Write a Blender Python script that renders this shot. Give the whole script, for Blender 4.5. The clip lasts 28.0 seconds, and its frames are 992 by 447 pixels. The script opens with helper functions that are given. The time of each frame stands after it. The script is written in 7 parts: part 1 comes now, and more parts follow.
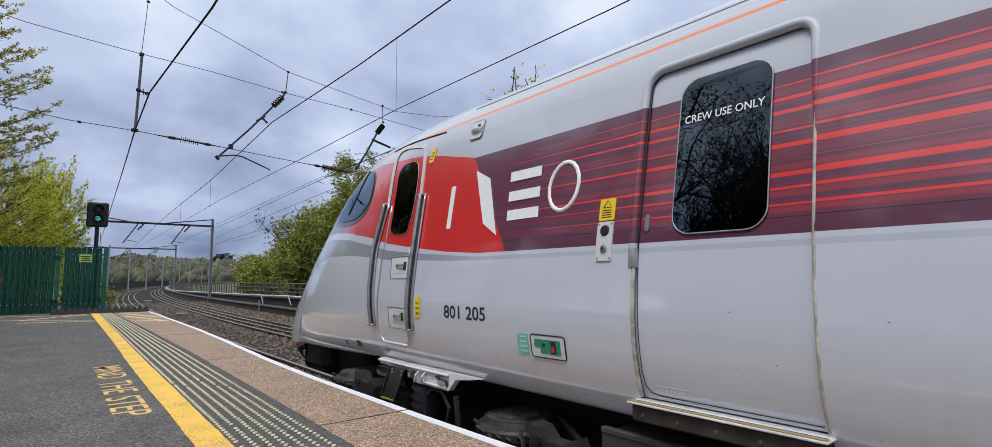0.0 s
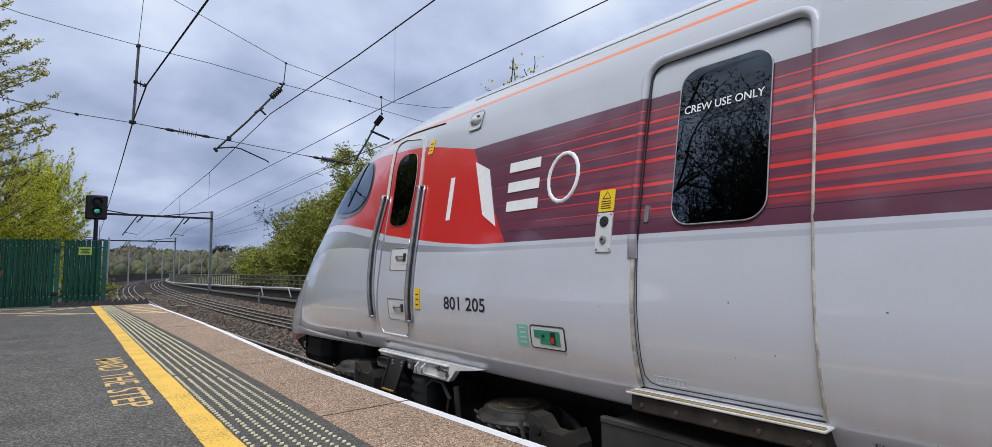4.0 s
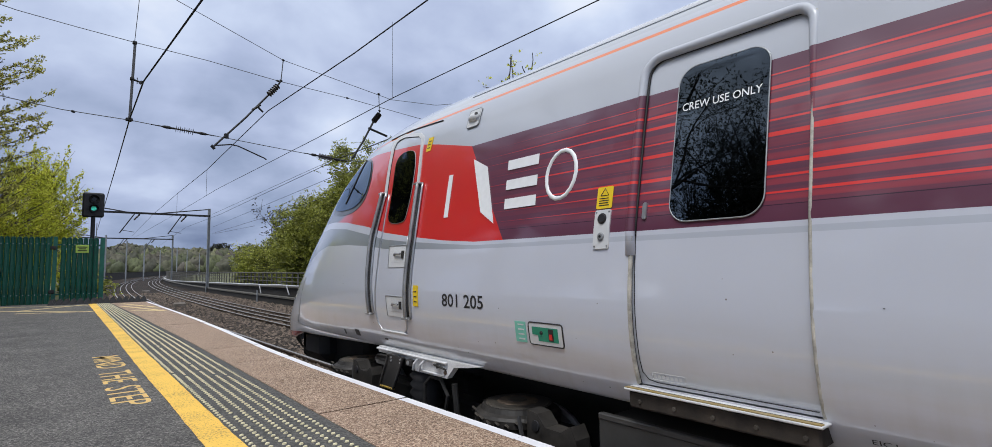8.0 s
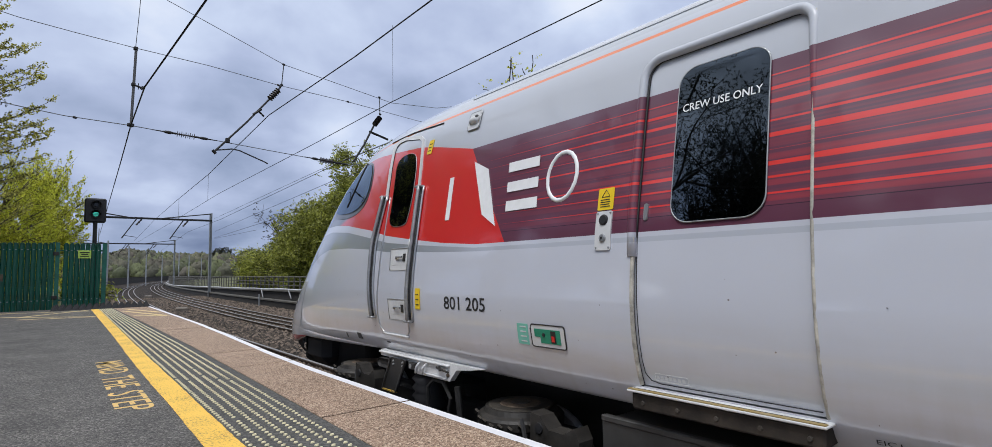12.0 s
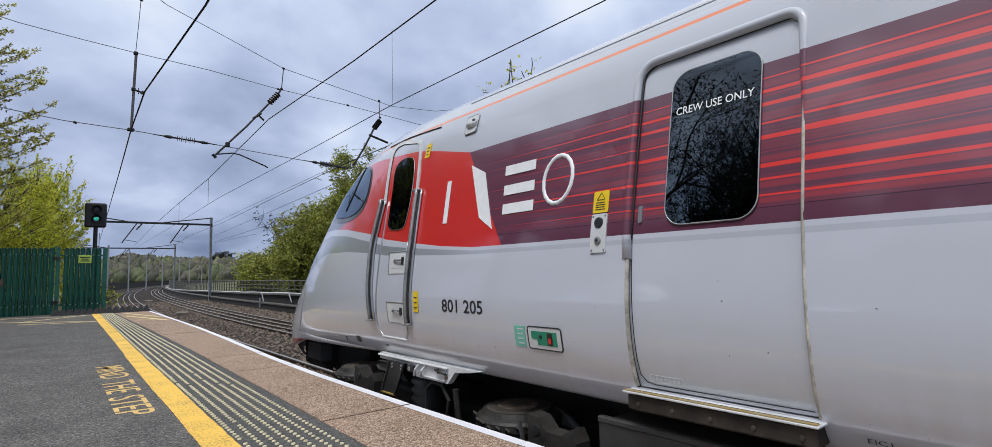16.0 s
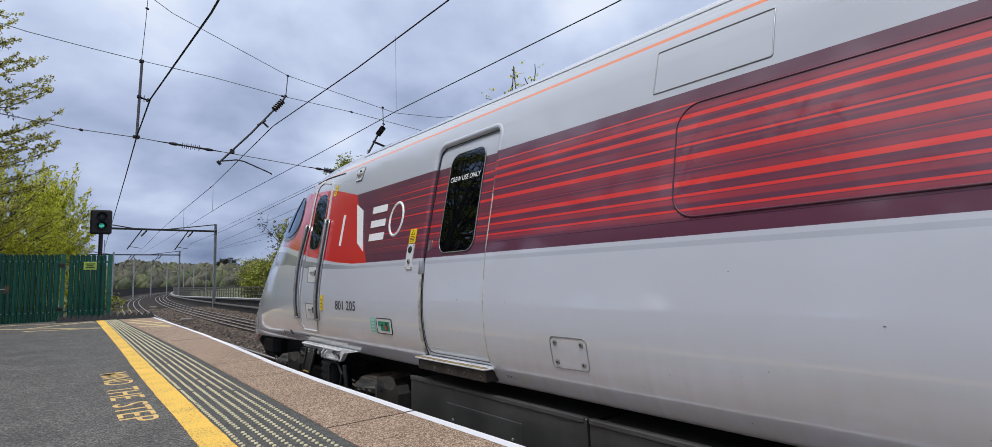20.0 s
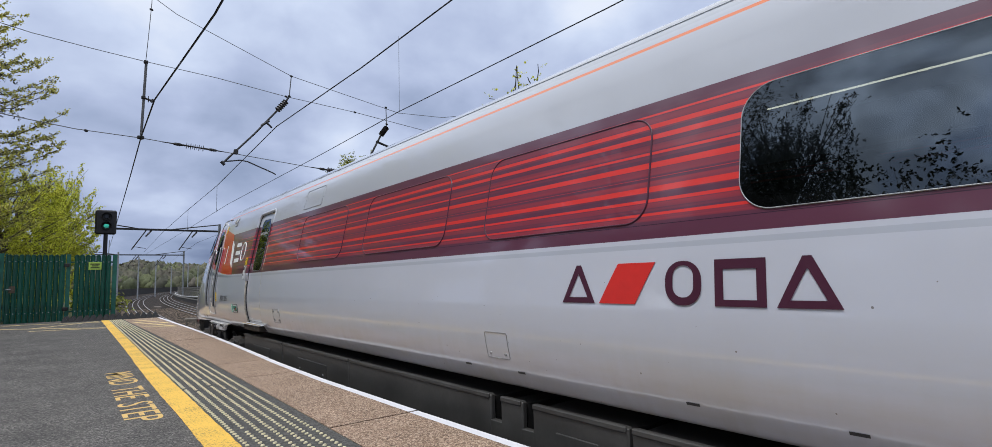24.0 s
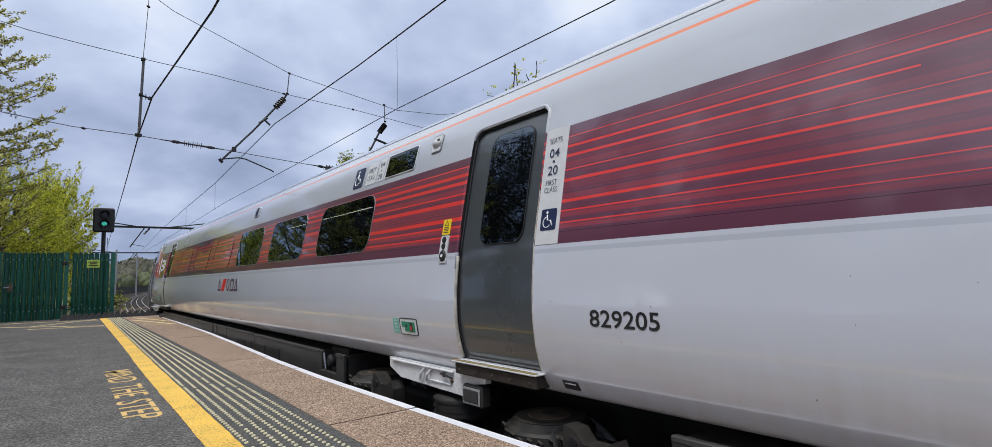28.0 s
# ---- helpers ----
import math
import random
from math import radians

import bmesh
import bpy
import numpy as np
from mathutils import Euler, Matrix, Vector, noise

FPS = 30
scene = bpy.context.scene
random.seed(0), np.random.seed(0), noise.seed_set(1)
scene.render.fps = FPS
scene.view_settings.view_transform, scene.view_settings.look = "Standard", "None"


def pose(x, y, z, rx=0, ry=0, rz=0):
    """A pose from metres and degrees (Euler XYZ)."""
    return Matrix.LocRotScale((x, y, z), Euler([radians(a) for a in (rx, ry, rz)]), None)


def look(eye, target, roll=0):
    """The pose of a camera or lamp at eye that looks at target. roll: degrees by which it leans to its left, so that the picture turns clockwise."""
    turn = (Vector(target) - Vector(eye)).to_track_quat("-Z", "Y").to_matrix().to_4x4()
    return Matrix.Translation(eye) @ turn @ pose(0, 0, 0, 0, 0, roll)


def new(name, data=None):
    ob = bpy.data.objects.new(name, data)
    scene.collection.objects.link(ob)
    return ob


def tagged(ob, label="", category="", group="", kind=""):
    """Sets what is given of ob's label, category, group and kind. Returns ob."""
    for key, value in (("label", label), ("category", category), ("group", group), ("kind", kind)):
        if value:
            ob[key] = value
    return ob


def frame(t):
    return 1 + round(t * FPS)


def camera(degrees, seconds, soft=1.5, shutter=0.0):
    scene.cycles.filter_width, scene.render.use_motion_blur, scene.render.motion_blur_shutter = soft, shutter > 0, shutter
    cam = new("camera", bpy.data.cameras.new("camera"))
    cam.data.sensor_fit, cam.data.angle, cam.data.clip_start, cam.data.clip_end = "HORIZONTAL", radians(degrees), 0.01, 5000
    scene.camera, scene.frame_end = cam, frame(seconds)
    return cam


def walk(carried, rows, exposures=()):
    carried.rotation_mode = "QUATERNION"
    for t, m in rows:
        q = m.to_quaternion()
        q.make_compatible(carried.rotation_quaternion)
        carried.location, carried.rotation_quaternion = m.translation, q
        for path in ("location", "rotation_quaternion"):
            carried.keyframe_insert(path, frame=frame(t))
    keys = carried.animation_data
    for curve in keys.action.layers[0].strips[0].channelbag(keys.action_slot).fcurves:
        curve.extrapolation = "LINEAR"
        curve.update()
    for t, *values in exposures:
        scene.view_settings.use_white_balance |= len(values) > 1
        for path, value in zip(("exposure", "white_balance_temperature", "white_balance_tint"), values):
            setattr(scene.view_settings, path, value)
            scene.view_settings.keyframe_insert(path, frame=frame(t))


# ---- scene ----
# --- camera: held by hand on the platform, eye 1.0 m above the paving ---
cam = camera(84.7, 28.0, soft=0.6)
EYE = Vector((0.0, 0.0, 1.0))
# seconds, turn to the right of the track's line, tilt up, lean (degrees)
AIM = [(0.0, 39.02, 5.70, -0.39), (0.5, 38.96, 5.59, -0.45), (1.0, 38.92, 5.43, -0.55), (1.5, 38.89, 5.24, -0.61),
       (2.0, 38.87, 5.07, -0.61), (2.5, 38.89, 5.00, -0.60), (3.0, 38.96, 4.94, -0.61), (3.5, 39.01, 4.88, -0.60),
       (5.5, 39.27, 4.53, -0.54), (6.0, 39.26, 4.52, -0.56), (6.5, 39.23, 4.51, -0.57), (7.0, 39.24, 4.44, -0.60),
       (7.5, 39.28, 4.44, -0.61), (8.0, 39.28, 4.49, -0.67), (8.5, 39.25, 4.56, -0.77), (9.0, 39.22, 4.66, -0.85),
       (9.5, 39.19, 4.68, -0.90), (10.0, 39.18, 4.65, -1.01), (10.5, 39.13, 4.63, -1.08), (11.0, 39.12, 4.69, -1.13),
       (11.5, 39.13, 4.75, -1.16), (12.0, 39.14, 4.73, -1.12), (12.5, 39.17, 4.73, -1.19), (14.5, 39.15, 5.07, -1.25),
       (15.0, 39.13, 5.10, -1.28), (15.5, 39.13, 5.06, -1.33), (16.0, 39.12, 5.01, -1.41), (16.5, 39.08, 5.03, -1.48),
       (17.0, 39.07, 5.11, -1.49), (17.5, 39.03, 5.19, -1.47), (18.0, 39.01, 5.27, -1.53), (18.5, 38.95, 5.36, -1.55),
       (19.0, 38.88, 5.47, -1.51), (19.5, 38.82, 5.60, -1.46), (20.0, 38.77, 5.65, -1.49), (20.5, 38.72, 5.66, -1.47),
       (21.0, 38.68, 5.69, -1.49), (21.5, 38.64, 5.69, -1.43), (23.5, 38.46, 5.63, -1.54), (24.0, 38.44, 5.65, -1.51),
       (24.5, 38.48, 5.67, -1.52), (25.0, 38.55, 5.64, -1.52), (25.5, 38.61, 5.54, -1.56), (26.0, 38.61, 5.52, -1.60),
       (26.5, 38.61, 5.51, -1.64), (27.0, 38.62, 5.52, -1.54), (27.5, 38.61, 5.38, -1.70), (28.0, 38.57, 5.35, -1.62)]


def aim(turn, tilt, lean):
    a, b = radians(turn), radians(tilt)
    way = Vector((math.sin(a) * math.cos(b), math.cos(a) * math.cos(b), math.sin(b)))
    return look(EYE, EYE + way, lean)


walk(cam, [(t, aim(a, b, c)) for t, a, b, c in AIM], [(0.0, 0.0), (28.0, 0.0)])

# the train's way along its track: seconds, metres
RUN = [(0.0, 0.0), (15.3, 0.0), (15.5, 0.002), (16.0, 0.036), (16.5, 0.119), (17.0, 0.249), (17.5, 0.436),
       (18.0, 0.673), (18.5, 0.965), (19.0, 1.312), (19.5, 1.717), (20.0, 2.176), (20.5, 2.692), (21.0, 3.263),
       (21.5, 3.885), (22.0, 4.576), (22.5, 5.337), (23.0, 6.144), (23.5, 6.972), (24.0, 7.827), (24.5, 8.751),
       (25.0, 9.747), (25.5, 10.792), (26.0, 11.902), (26.5, 13.077), (27.0, 14.312), (27.5, 15.612), (28.0, 16.979)]

# --- world, sun ---
SUN_EL, SUN_AZ = radians(65), radians(252)


class Sock:
    """A node socket with arithmetic."""
    def __init__(self, tree, s):
        self.tree, self.s = tree, s

    def op(self, kind, *others):
        n = self.tree.nodes.new("ShaderNodeMath")
        n.operation = kind
        for i, o in enumerate((self, *others)):
            if isinstance(o, Sock):
                self.tree.links.new(o.s, n.inputs[i])
            else:
                n.inputs[i].default_value = o
        return Sock(self.tree, n.outputs[0])

    def __add__(self, o): return self.op("ADD", o)
    def __sub__(self, o): return self.op("SUBTRACT", o)
    def __mul__(self, o): return self.op("MULTIPLY", o)
    def __truediv__(self, o): return self.op("DIVIDE", o)
    def gt(self, o): return self.op("GREATER_THAN", o)
    def lt(self, o): return self.op("LESS_THAN", o)
    def max(self, o): return self.op("MAXIMUM", o)
    def min(self, o): return self.op("MINIMUM", o)
    def abs(self): return self.op("ABSOLUTE")
    def clamp(self): return self.max(0.0).min(1.0)


def node(tree, kind, inputs=(), operation=""):
    n = tree.nodes.new(kind)
    if operation:
        n.operation = operation
    for k, v in dict(inputs).items():
        if isinstance(v, Sock):
            tree.links.new(v.s, n.inputs[k])
        elif isinstance(v, bpy.types.NodeSocket):
            tree.links.new(v, n.inputs[k])
        else:
            n.inputs[k].default_value = v
    return n


def mix(tree, fac, a, b):
    n = tree.nodes.new("ShaderNodeMix")
    n.data_type = "RGBA"
    for i, v in ((0, fac), (6, a), (7, b)):
        if isinstance(v, Sock):
            tree.links.new(v.s, n.inputs[i])
        elif isinstance(v, bpy.types.NodeSocket):
            tree.links.new(v, n.inputs[i])
        elif i == 0:
            n.inputs[i].default_value = v
        else:
            n.inputs[i].default_value = (*v, 1.0) if len(v) == 3 else v
    return n.outputs[2]


def ramp(tree, fac, stops, interpolation="LINEAR"):
    n = tree.nodes.new("ShaderNodeValToRGB")
    n.color_ramp.interpolation = interpolation
    e = n.color_ramp.elements
    while len(e) < len(stops):
        e.new(0.5)
    for el, (p, c) in zip(e, stops):
        el.position, el.color = p, (*c, 1.0) if len(c) == 3 else c
    tree.links.new(fac.s if isinstance(fac, Sock) else fac, n.inputs[0])
    return n.outputs[0]


world = bpy.data.worlds.new("overcast_sky")
scene.world = world
world.use_nodes = True
wt = world.node_tree
wt.nodes.clear()
sky = node(wt, "ShaderNodeTexSky")
sky.sky_type, sky.sun_disc, sky.sun_elevation, sky.sun_rotation = "NISHITA", False, SUN_EL, SUN_AZ
coord = node(wt, "ShaderNodeTexCoord")
sep = node(wt, "ShaderNodeSeparateXYZ", {0: coord.outputs["Generated"]})
up = Sock(wt, sep.outputs[2]).max(0.0) + 0.40
flat = node(wt, "ShaderNodeCombineXYZ", {0: Sock(wt, sep.outputs[0]) / up, 1: Sock(wt, sep.outputs[1]) / up, 2: 0.0})
big = node(wt, "ShaderNodeTexNoise", {"Vector": flat.outputs[0], "Scale": 1.5, "Detail": 3.0, "Roughness": 0.45, "Distortion": 0.2})
fine = node(wt, "ShaderNodeTexNoise", {"Vector": flat.outputs[0], "Scale": 4.5, "Detail": 6.0, "Roughness": 0.5, "Distortion": 0.2})
heap = node(wt, "ShaderNodeTexNoise", {"Vector": coord.outputs["Generated"], "Scale": 3.2, "Detail": 5.0, "Roughness": 0.55, "Distortion": 0.3})
sunward = (Sock(wt, sep.outputs[0]) * -1.0 - 0.3).max(0.0)  # broken, brighter cloud on the sun's side
lump = ((Sock(wt, heap.outputs[0]) - 0.5) * (sunward * 1.3 + 0.15) + sunward * 0.14 + Sock(wt, big.outputs[0]) * 0.56 + 0.095 + Sock(wt, fine.outputs[0]) * 0.24 + (Sock(wt, sep.outputs[2]) - 0.30) * 0.36 + Sock(wt, sep.outputs[0]) * 0.07)
cloud = ramp(wt, lump, [(0.32, (0.20, 0.26, 0.42)), (0.395, (0.34, 0.42, 0.615)), (0.47, (0.495, 0.58, 0.81)), (0.545, (0.67, 0.77, 0.99)), (0.65, (1.01, 1.06, 1.15))])
gap = ramp(wt, lump, [(0.60, (0, 0, 0)), (0.72, (0.35, 0.35, 0.35))])
veil = node(wt, "ShaderNodeVectorMath", {0: sky.outputs[0], 1: (0.12, 0.12, 0.12)}, operation="MULTIPLY")
blend = mix(wt, Sock(wt, gap), cloud, veil.outputs[0])
puff_ = node(wt, "ShaderNodeTexNoise", {"Vector": coord.outputs["Generated"], "Scale": 5.5, "Detail": 6.0, "Roughness": 0.5, "Distortion": 0.25})
bright = ((Sock(wt, puff_.outputs[0]) - 0.48) * sunward * 11.0).max(-0.45).min(1.4) + 0.92
back = node(wt, "ShaderNodeBackground", {"Color": blend, "Strength": bright})
wout = node(wt, "ShaderNodeOutputWorld", {0: back.outputs[0]})

sun = new("sun", bpy.data.lights.new("sun", "SUN"))
sun.data.energy, sun.data.angle, sun.data.color = 2.45, radians(20), (1.0, 0.995, 0.985)
sun.matrix_world = look((0, 0, 30), Vector((0, 0, 30)) - Vector((math.sin(SUN_AZ) * math.cos(SUN_EL), math.cos(SUN_AZ) * math.cos(SUN_EL), math.sin(SUN_EL))))
tagged(sun, "pale sun behind thin cloud", "sun")


# --- materials ---
def material(name):
    m = bpy.data.materials.new(name)
    m.use_nodes = True
    t = m.node_tree
    return m, t, t.nodes["Principled BSDF"]


def surface(name, base, rough=0.6, metal=0.0, var=0.25, scale=4.0, grain=60.0, gvar=0.2, bump=0.2, depth=0.004, coat=0.0, tint=None, per_piece=0.0):
    """A surface with slow stains and fine grain, in metres."""
    m, t, b = material(name)
    co = node(t, "ShaderNodeTexCoord").outputs["Object"]
    slow = node(t, "ShaderNodeTexNoise", {"Vector": co, "Scale": scale, "Detail": 5.0, "Roughness": 0.6})
    quick = node(t, "ShaderNodeTexNoise", {"Vector": co, "Scale": grain, "Detail": 3.0, "Roughness": 0.7})
    dark = [c * (1 - var) for c in base]
    lite = [min(1, c * (1 + var)) for c in (tint or base)]
    c1 = ramp(t, slow.outputs[0], [(0.32, dark), (0.68, lite)])
    k = (Sock(t, quick.outputs[0]) - 0.5) * (2.2 * gvar) + 1.0
    if per_piece:
        k = k * ((Sock(t, node(t, "ShaderNodeObjectInfo").outputs["Random"]) - 0.5) * per_piece + 1.0)
    c2 = node(t, "ShaderNodeVectorMath", {0: c1}, operation="SCALE")
    t.links.new(k.s, c2.inputs[3])
    t.links.new(c2.outputs[0], b.inputs["Base Color"])
    r = (Sock(t, slow.outputs[0]) - 0.5) * 0.25 + rough
    t.links.new(r.clamp().s, b.inputs["Roughness"])
    b.inputs["Metallic"].default_value = metal
    b.inputs["Coat Weight"].default_value = coat
    b.inputs["Coat Roughness"].default_value = 0.06
    if bump:
        bp = node(t, "ShaderNodeBump", {"Strength": bump, "Distance": depth, "Height": quick.outputs[0]})
        t.links.new(bp.outputs[0], b.inputs["Normal"])
    return m


def worn_paint(name, paint, under, cover=0.5, scale=30.0, rough=0.7):
    """Road paint that the feet have rubbed away in spots."""
    m, t, b = material(name)
    co = node(t, "ShaderNodeTexCoord").outputs["Object"]
    slow = node(t, "ShaderNodeTexNoise", {"Vector": co, "Scale": 2.5, "Detail": 4.0})
    quick = node(t, "ShaderNodeTexNoise", {"Vector": co, "Scale": scale, "Detail": 6.0, "Roughness": 0.75})
    w = (Sock(t, quick.outputs[0]) * 0.75 + Sock(t, slow.outputs[0]) * 0.25 - (1.0 - cover)) * 9.0
    p2 = mix(t, Sock(t, slow.outputs[0]), [c * 0.82 for c in paint], paint)
    c = mix(t, w.clamp(), under, p2)
    t.links.new(c, b.inputs["Base Color"])
    b.inputs["Roughness"].default_value = rough
    bp = node(t, "ShaderNodeBump", {"Strength": 0.35, "Distance": 0.004, "Height": quick.outputs[0]})
    t.links.new(bp.outputs[0], b.inputs["Normal"])
    return m


def plain(name, base, rough=0.5, metal=0.0, emit=0.0, coat=0.0):
    m, t, b = material(name)
    co = node(t, "ShaderNodeTexCoord").outputs["Object"]
    n = node(t, "ShaderNodeTexNoise", {"Vector": co, "Scale": 18.0, "Detail": 4.0})
    c = ramp(t, n.outputs[0], [(0.3, [x * 0.95 for x in base]), (0.7, [min(1, x * 1.03) for x in base])])
    t.links.new(c, b.inputs["Base Color"])
    b.inputs["Roughness"].default_value, b.inputs["Metallic"].default_value = rough, metal
    b.inputs["Coat Weight"].default_value = coat
    if emit:
        b.inputs["Emission Color"].default_value = (*base, 1)
        b.inputs["Emission Strength"].default_value = emit
    return m


def aggregate(name, tones, scale=90.0, rough=0.85, stain=0.3, bump=0.5, spec=0.5):
    """Paving of small stones in mixed tones."""
    m, t, b = material(name)
    co = node(t, "ShaderNodeTexCoord").outputs["Object"]
    v = node(t, "ShaderNodeTexVoronoi", {"Vector": co, "Scale": scale, "Randomness": 1.0})
    sp = node(t, "ShaderNodeSeparateColor", {0: v.outputs["Color"]})
    c = ramp(t, sp.outputs[0], [(i / (len(tones) - 1), c) for i, c in enumerate(tones)])
    slow = node(t, "ShaderNodeTexNoise", {"Vector": co, "Scale": 1.7, "Detail": 7.0, "Roughness": 0.65})
    k = (Sock(t, slow.outputs[0]) - 0.5) * (2 * stain) + 1.0
    c2 = node(t, "ShaderNodeVectorMath", {0: c}, operation="SCALE")
    t.links.new(k.s, c2.inputs[3])
    t.links.new(c2.outputs[0], b.inputs["Base Color"])
    b.inputs["Roughness"].default_value = rough
    b.inputs["Specular IOR Level"].default_value = spec
    bp = node(t, "ShaderNodeBump", {"Strength": bump, "Distance": 0.004, "Height": v.outputs["Distance"]})
    t.links.new(bp.outputs[0], b.inputs["Normal"])
    return m


def leafy(name, a, b_, rough=0.55, glow=0.5, patch=None, size=0.5):
    m, t, b = material(name)
    r = node(t, "ShaderNodeNewGeometry").outputs["Random Per Island"]
    c = ramp(t, r, [(0.0, a), (0.6, b_), (1.0, [min(1, x * 1.35) for x in b_])])
    if patch:
        tc = node(t, "ShaderNodeTexCoord").outputs["Object"]
        nz = node(t, "ShaderNodeTexNoise", {"Vector": tc, "Scale": size, "Detail": 3.0})
        mc = node(t, "ShaderNodeMix")
        mc.data_type, mc.blend_type = "RGBA", "MULTIPLY"
        mc.inputs["Factor"].default_value = 1.0
        tint = ramp(t, nz.outputs[0], [(0.36, patch), (0.62, (1, 1, 1))])
        t.links.new(c, mc.inputs["A"])
        t.links.new(tint, mc.inputs["B"])
        c = mc.outputs["Result"]
    t.links.new(c, b.inputs["Base Color"])
    b.inputs["Roughness"].default_value = rough
    b.inputs["Subsurface Weight"].default_value = 0.0
    tr = node(t, "ShaderNodeBsdfTranslucent", {0: c})
    mx = node(t, "ShaderNodeMixShader", {0: glow, 1: b.outputs[0], 2: tr.outputs[0]})
    t.links.new(mx.outputs[0], t.nodes["Material Output"].inputs[0])
    return m


def livery(name="train_livery", gloss=1.0):
    """The train's paint: pale grey shell, dark red band with bright streaks, red cab, grey swoosh, orange line at the roof."""
    m, t, b = material(name)
    tc = node(t, "ShaderNodeTexCoord").outputs["Object"]
    s = node(t, "ShaderNodeSeparateXYZ", {0: tc})
    y, z = Sock(t, s.outputs[1]), Sock(t, s.outputs[2])
    streak_co = node(t, "ShaderNodeCombineXYZ", {0: y * 0.22, 1: z * 44.0, 2: 3.0})
    st = node(t, "ShaderNodeTexNoise", {"Vector": streak_co.outputs[0], "Scale": 1.0, "Detail": 3.0, "Roughness": 0.55})
    fade_co = node(t, "ShaderNodeCombineXYZ", {0: y * 0.55, 1: z * 4.0, 2: 9.0})
    fd = node(t, "ShaderNodeTexNoise", {"Vector": fade_co.outputs[0], "Scale": 1.0, "Detail": 2.0})
    body = node(t, "ShaderNodeTexNoise", {"Vector": tc, "Scale": 1.3, "Detail": 6.0, "Roughness": 0.6})
    drip_co = node(t, "ShaderNodeCombineXYZ", {0: y * 14.0, 1: z * 1.2, 2: 0.0})
    drip = node(t, "ShaderNodeTexNoise", {"Vector": drip_co.outputs[0], "Scale": 1.0, "Detail": 4.0})
    # how wide the bright streaks are along the coach
    reach = ((3.1, 0.10), (1.9, 0.50), (1.70, 0.72), (0.90, 0.78), (0.88, 1.0), (-5.0, 1.0), (-6.5, 1.2), (-14.45, 1.2), (-14.6, 0.80), (-16.4, 0.42), (-18.5, 0.25))
    width = Sock(t, ramp(t, (y + 18.5) / 22.0, [((py + 18.5) / 22.0, [pw * 0.5] * 3) for py, pw in reach[::-1]])) * 2.0
    inside_edge = ((z - 1.285) / 0.03).clamp() * ((z * -1.0 + 1.94) / 0.012).clamp()
    bright = None
    for c, h in ((1.908, 0.0060), (1.843, 0.0125), (1.780, 0.0130), (1.688, 0.0075), (1.621, 0.0150), (1.552, 0.0020), (1.489, 0.0145), (1.427, 0.0085), (1.354, 0.0075)):
        one = (((z - c).abs() * -1.0 + width * h) * 400.0).clamp()
        if c == 1.780:
            one = one * y.gt(-16.44)
        bright = one if bright is None else bright.max(one)
    # duller red fields between them, streaked along the coach
    field = None
    for lo_, hi_, tone in ((1.858, 1.898, 0.40), (1.818, 1.829, 0.50), (1.700, 1.740, 0.60), (1.658, 1.672, 0.25), (1.562, 1.604, 0.50), (1.503, 1.537, 0.60), (1.386, 1.416, 0.75), (1.316, 1.346, 0.65)):
        one = ((z - lo_) * 220.0).clamp() * ((z * -1.0 + hi_) * 220.0).clamp() * tone
        field = one if field is None else field.max(one)
    field = field * (((Sock(t, fd.outputs[0]) - 0.35) * 4.0).clamp() * 0.5 + 0.5) * ((width * 1.1).clamp())
    mid = (field + ((Sock(t, st.outputs[0]) - 0.47) * 5.0).clamp() * inside_edge * 0.30 * width.clamp()).clamp()
    c_band = mix(t, mid, (0.118, 0.036, 0.066), (0.36, 0.040, 0.056))
    c_band = mix(t, (z - 1.299).abs().lt(0.002), c_band, (0.035, 0.012, 0.03))
    c_band = mix(t, bright * 0.95, c_band, (0.76, 0.042, 0.034))
    # red cab ahead of a slanting edge
    cab = (y - ((z - 1.23) * 0.72 + 2.81)).gt(0.0)
    c_band = mix(t, cab, c_band, (0.62, 0.022, 0.020))
    # edges that climb towards the nose: foot of the red, foot of the grey swoosh, head of the red
    along = ((y - 2.5) / 5.5).clamp()

    def climbing(pts):
        return Sock(t, ramp(t, along, [((py - 2.5) / 5.5, [pz - 1.0] * 3) for py, pz in pts])) + 1.0

    low = climbing(((2.5, 1.226), (3.14, 1.228), (3.55, 1.256), (4.05, 1.31), (4.56, 1.372), (4.96, 1.45), (5.67, 1.548), (6.2, 1.59), (6.8, 1.60), (7.6, 1.42), (8.0, 1.3)))
    head = climbing(((2.5, 1.201), (3.14, 1.203), (3.55, 1.230), (4.05, 1.265), (4.53, 1.307), (4.92, 1.370), (5.61, 1.470), (6.3, 1.52), (7.0, 1.50), (7.6, 1.36), (8.0, 1.2)))
    foot = climbing(((2.5, 1.174), (3.13, 1.176), (3.54, 1.185), (4.5, 1.219), (4.86, 1.256), (5.49, 1.293), (6.22, 1.305), (6.66, 1.245), (7.1, 1.12), (7.6, 1.0)))
    top = climbing(((2.5, 1.985), (3.35, 1.985), (3.86, 2.0), (4.19, 2.0), (8.0, 2.0))) + ((y - 3.35) / 0.85).clamp() * 0.16 + ((y - 4.2) / 1.1).clamp() * 0.10
    edge = Sock(t, ramp(t, (z - 1.5) / 0.8, [((pz - 1.5) / 0.8, [py - 5.0] * 3) for pz, py in ((1.56, 6.0), (1.62, 5.78), (1.69, 5.45), (1.78, 5.28), (1.95, 5.22), (2.06, 5.24), (2.22, 5.40), (2.3, 5.6))])) + 5.0
